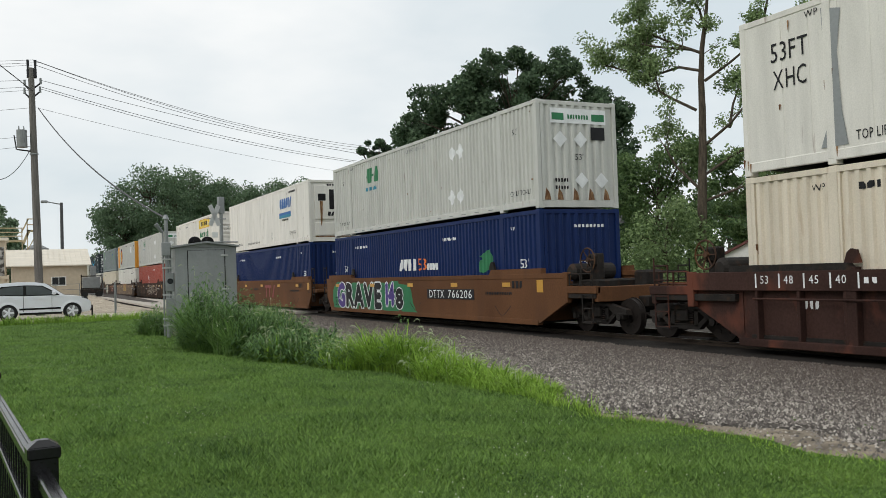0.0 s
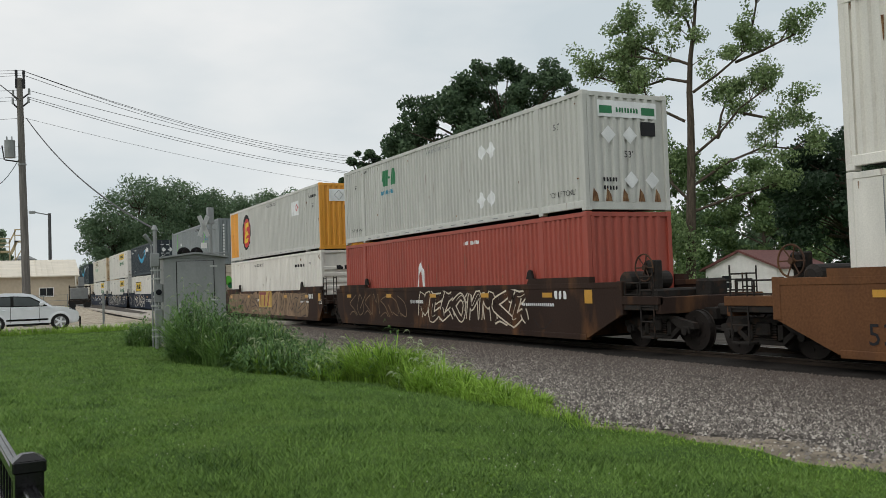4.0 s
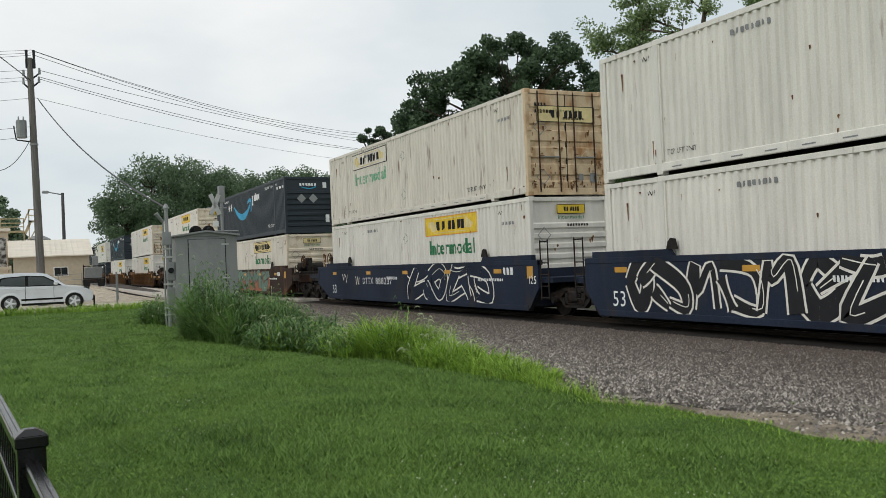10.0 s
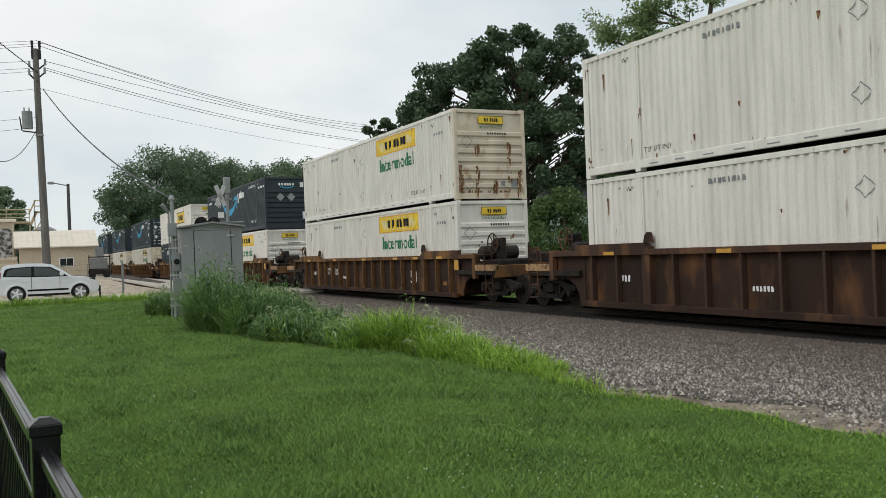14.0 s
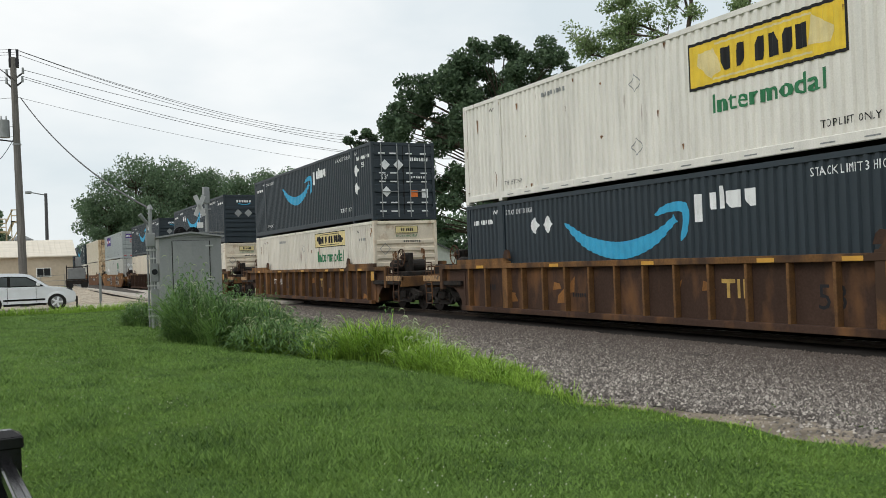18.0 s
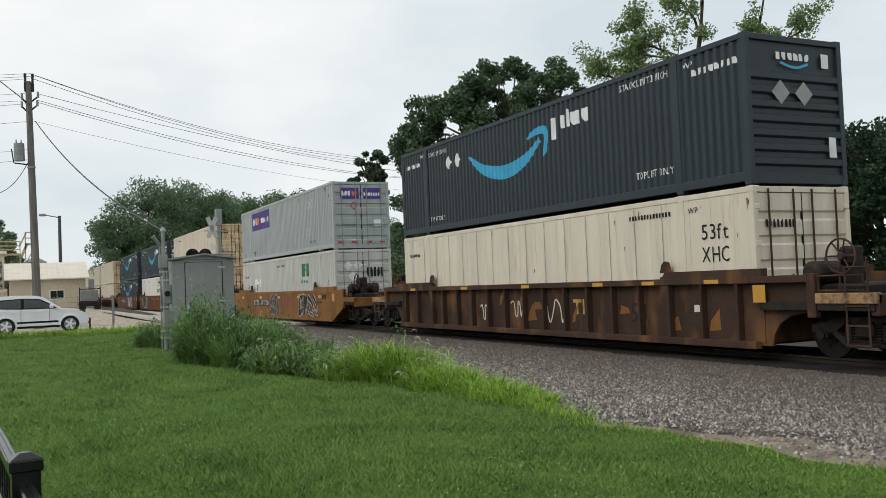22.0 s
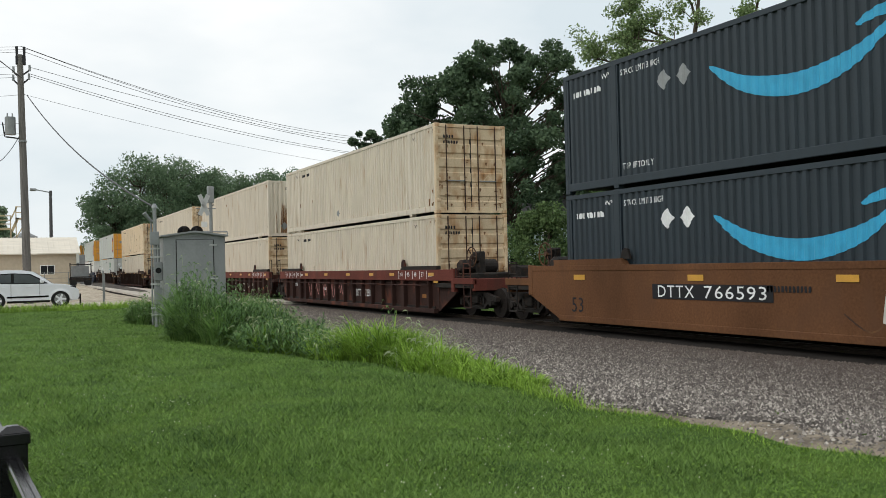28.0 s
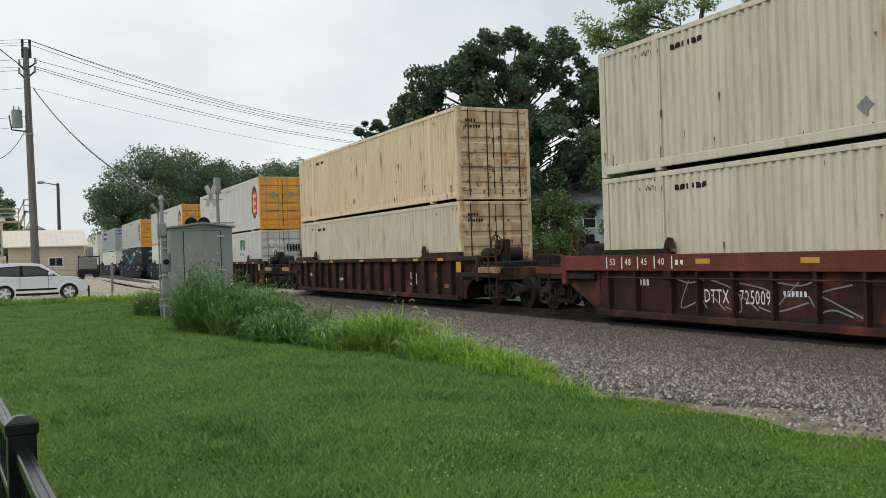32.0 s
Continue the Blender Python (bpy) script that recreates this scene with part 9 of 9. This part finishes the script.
        tags(t, [(-2.6, 0.7, 0.35), (-0.8, 0.8, 0.35), (0.9, 0.75, 0.5)], "c_dirty", surf, n)
    elif n == 18:
        graffiti(t, 3.4, 6.2, 0.3, 1.3, "ltr_black", "c_white", None, 4, 69, surf, edge=0.03)
        graffiti(t, -1.5, -0.1, 0.3, 1.4, "spray_umber", "galv", None, 2, 62, surf)
    elif n == 20:
        graffiti(t, -6.2, -3.5, 0.3, 1.4, "ltr_black", "galv", "galv", 3, 67, surf)
    elif n == 21:
        graffiti(t, 0.8, 4.4, 0.28, 1.42, "spray_lilac", "c_grey", None, 3, 64, surf, fill2="spray_mauve")
    elif n == 22:
        tags(t, [(-5.2, 0.62, 0.45), (-4.1, 0.66, 0.4), (-3.0, 0.6, 0.45), (-1.8, 0.62, 0.4), (-0.9, 0.65, 0.3)], "spray_rose", surf, 6)
    elif n == 23:
        graffiti(t, 0.3, 5.7, 0.3, 0.85, None, "c_dirty", None, 5, 65, surf, thin=True)
        decal("stencil", t, M["spray_rose"], lettering("1251", 7.1, 0.42, 0.28), surf, 1)
    elif n == 24:
        graffiti(t, -5.6, -1.2, 0.25, 0.95, None, "galv", None, 5, 66, surf, thin=True)
        tags(t, [(2.0, 0.6, 0.35), (5.0, 0.6, 0.4)], "galv", surf, 7)
    if n in (6, 9, 2, 5, 8):
        decal("stencil", t, ink, lettering("125", 8.2, 0.86, 0.2), "smooth", 2)


M["spray_tan"] = mat("tan_spray", (0.225, 0.15, 0.088), 0.75, vary=0.3, scale=1.5, second=(0.12, 0.07, 0.04), amount=0.5)
M["spray_umber"] = mat("umber_spray", (0.045, 0.03, 0.024), 0.75, vary=0.25)
M["spray_mauve"] = mat("mauve_spray", (0.17, 0.1, 0.12), 0.75, vary=0.2)
M["spray_rust"] = mat("orange_spray", (0.28, 0.1, 0.05), 0.75, vary=0.3)
M["faded"] = mat("faded_yellow_panel", (0.42, 0.27, 0.07), 0.75, vary=0.25)
M["spray_green"] = mat("green_spray", (0.1, 0.17, 0.13), 0.7, vary=0.2)
M["spray_lilac"] = mat("lilac_spray", (0.36, 0.3, 0.38), 0.7, vary=0.2)
M["spray_rose"] = mat("rose_spray", (0.5, 0.22, 0.2), 0.7, vary=0.2)


for k in range(27, 38):
    START[k] = START[26] + 23.4 * (k - 26)
START[0] = START[1] - 23.4
CONS = {}


def style(key_, *a, **k):
    CONS[key_] = (a, k)


style("grey_carrier", "container", "light grey corrugated container with green lettering and hazard diamonds", M["c_grey"], end="corr", frame_mat=M["c_grey"])
style("blue", "container", "deep blue corrugated container with a white and orange mark", M["c_blue"], end="corr")
style("blue_plain", "container", "deep blue corrugated container with small white lettering", M["c_blue"], end="corr")
style("reefer", "container", "white smooth-sided refrigerated container with a blue mark", M["c_white"], side="flat", end="reefer")
style("reefer_old", "container", "plain off-white refrigerated container with panel joints", M["c_white"], side="flat", end="reefer")
style("reefer_doors", "container", "cream smooth-sided container with hinged end doors", M["c_ivory"], side="flat", end="doors")
style("white_y", "container", "white ribbed container with a yellow panel and green lettering", M["c_white"], end="ribs")
style("white_f", "container", "white ribbed container with a faded panel and green lettering", M["c_dirty"], end="ribs", end_mat=M["c_soiled"])
style("white_s", "container", "white ribbed container with a yellow panel and a rust-washed end", M["c_white"], end="ribs", end_mat=M["c_soiled"])
style("white_o", "container", "white ribbed container with a pale outlined panel and green lettering", M["c_white"], end="ribs")
style("white_big", "container", "white ribbed container with a large framed yellow panel", M["c_white"], end="ribs")
style("white_d", "container", "white ribbed container with rusty end doors and a faded mark", M["c_dirty"], end="doors", end_mat=M["c_rusty"])
style("white_low", "container", "white ribbed container with a framed yellow panel near its end", M["c_white"], end="doors")
style("navy", "container", "dark navy ribbed container with a light blue curved mark", M["c_navy"], end="ribs")
style("navy_d", "container", "dark navy ribbed container with steel rods on its end doors", M["c_navy"], end="doors")
style("navy_r", "container", "dark navy ribbed container with red reflectors on its end", M["c_navy"], end="ribs")
style("slate", "container", "slate grey corrugated container with lime stripes", M["c_slate"], end="corr")
style("cream_green", "container", "cream corrugated container with green marks on its doors", M["c_ivory"], end="doors")
style("gold", "container", "light grey container with golden ends and a red and yellow oval", M["c_grey"], end="corr", end_mat=M["c_gold"])
style("gold_l", "container", "light grey container with golden end doors and a red oval", M["c_grey"], end="doors", end_mat=M["c_gold"])
style("white_plain", "container", "clean white corrugated container with black lettering", M["c_white"], end="ribs")
style("red", "container", "faded red corrugated container with a white mark", M["c_red"], end="corr")
style("steel", "container", "steel grey corrugated container with a purple panel", M["c_steel"], end="doors")
style("grey_low", "container", "pale grey corrugated container with a green mark", M["c_grey"], end="doors")
style("cream", "container", "cream corrugated container with rust-streaked end doors", M["c_cream"], end="doors", end_mat=M["c_rusty"])
style("cream_s", "container", "cream corrugated container with a rust-stained end wall", M["c_cream"], end="corr")
style("tan", "container", "tan corrugated container with rusty end doors", M["c_tan"], end="doors", end_mat=M["c_rusty"])
style("ivory", "container", "ivory corrugated container with little lettering", M["c_ivory"], end="ribs")

# number: lower, upper, car style, lead end, trailing end, wall, top chord
TRAIN = {
    0: ("ivory", "reefer_xhc", BAND, "A", "E", "w_red", "w_red"),
    1: ("blue", "grey_carrier", SMOOTH, "E", "A", "w_orange", "w_orange"),
    2: ("blue_plain", "reefer", SMOOTH, "A", "A", "w_orange", "w_orange"),
    3: ("reefer_old", "white_y", SMOOTH, "A", "E", "w_orange", "w_orange"),
    4: ("red", "grey_carrier", SMOOTH, "E", "A", "w_brown", "w_brown"),
    5: ("white_plain", "gold", SMOOTH, "A", "A", "w_brown", "w_brown"),
    6: ("cream_green", "slate", SMOOTH, "A", "E", "w_brown", "w_brown"),
    7: ("white_low", "navy_d", SMOOTH, "E", "A", "w_navy", "w_navy"),
    8: ("white_y", "white_y", SMOOTH, "A", "A", "w_navy", "w_navy"),
    9: ("white_y", "white_d", SMOOTH, "A", "E", "w_navy", "w_navy"),
    10: ("white_f", "navy", SMOOTH, "E", "E", "w_brown", "w_brown"),
    11: ("white_y", "white_s", RIB, "E", "E", "w_brown", "w_rust"),
    12: ("white_y", "white_s", RIB, "E", "E", "w_brown", "w_ochre"),
    13: ("white_y", "navy", RIB, "E", "E", "w_brown", "w_ochre"),
    14: ("navy", "white_big", RIB, "E", "E", "w_rust", "w_ochre"),
    15: ("white_f", "navy_d", RIB, "E", "E", "w_rust", "w_ochre"),
    16: ("white_f", "navy", RIB, "E", "E", "w_rust", "w_ochre"),
    17: ("reefer_doors", "navy", RIB, "E", "E", "w_rust", "w_rust"),
    18: ("grey_low", "steel", SMOOTH, "E", "E", "w_yellow", "w_yellow"),
    19: ("cream", "cream", SMOOTH, "E", "A", "w_orange", "w_orange"),
    20: ("white_o", "navy_d", SMOOTH, "A", "A", "w_orange", "w_orange"),
    21: ("navy", "navy_r", SMOOTH, "A", "E", "w_orange", "w_orange"),
    22: ("cream", "cream", BAND, "E", "A", "w_red", "w_redtop"),
    23: ("cream", "cream_s", BAND, "A", "A", "w_red", "w_redtop"),
    24: ("cream", "cream", BAND, "A", "E", "w_red", "w_redtop"),
    25: ("cream", "tan", RIB, "E", "E", "w_red", "w_brown"),
    26: ("grey_low", "gold_l", RIB, "E", "E", "w_brown", "w_brown"),
    27: ("white_plain", "gold_l", SMOOTH, "E", "E", "w_navy", "w_navy"),
    28: ("navy", "gold_l", SMOOTH, "E", "E", "w_navy", "w_navy"),
    29: ("white_plain", "steel", SMOOTH, "E", "E", "w_navy", "w_navy"),
    30: ("white_y", "white_y", RIB, "E", "E", "w_brown", "w_brown"),
    31: ("white_y", "white_f", RIB, "E", "E", "w_brown", "w_brown"),
    32: ("cream", "cream", RIB, "E", "E", "w_brown", "w_brown"),
}
style("reefer_xhc", "container", "white smooth-sided container with black size lettering", M["c_white"], side="flat", end="doors")
MADE, MOVING, SPINS = {}, [], []


def get_container(key_):
    if key_ not in MADE:
        a, k = CONS[key_]
        MADE[key_] = container(a[0], a[1], a[2], **k)
        decorate(key_, MADE[key_])
        return MADE[key_]
    return copy_thing(MADE[key_], Matrix.Identity(4))


CAR_WORDS = {"w_orange": "orange-brown", "w_brown": "dark brown", "w_navy": "dark navy", "w_rust": "rust-streaked brown", "w_yellow": "faded yellow", "w_red": "dark red"}


for n, (lower, upper, st, le, tr, wl_, tp) in sorted(TRAIN.items()):
    words = {SMOOTH: "smooth-sided", RIB: "side-ribbed", BAND: "ribbed"}[st]
    car = well_car("%s %s steel well car on the track" % (CAR_WORDS[wl_], words), st, le, tr, M[wl_], M[tp])
    decorate_car(n, car, st, wl_)
    y = START[n] + HL
    SPINS.extend((o, yy, y) for o, yy in SPIN)
    SPIN.clear()
    MOVING.append((car, y, 0.0))
    MOVING.append((get_container(lower), y, 0.29))
    MOVING.append((get_container(upper), y, 0.29 + CH + 0.02))


def wheel_rows(y0):
    """Times and ways of a wheelset that starts y0 metres up the track, while it is in sight."""
    ts = [i / 30 for i in range(961)]
    ds = np.interp(ts, [r[0] for r in RUN], [r[1] for r in RUN])
    return [(t, d) for t, d in zip(ts, ds) if 5 < y0 - d < 60]


def motions():
    for ob, off, z in MOVING:
        walk(ob, [(t, pose(XT, off - d, z)) for t, d in RUN])
    for ob, y, off in SPINS:
        live = wheel_rows(off + y)
        if not live:
            continue
        d0 = live[0][1]
        rows = [(t, pose(*ob.location, math.degrees((d - d0) / WHEEL_R), 0, 0)) for t, d in live]
        if live[0][0] > 0:
            rows.insert(0, (0.0, pose(*ob.location)))
        if live[-1][0] < 32:
            rows.append((32.0, rows[-1][1]))
        walk(ob, rows)


motions()
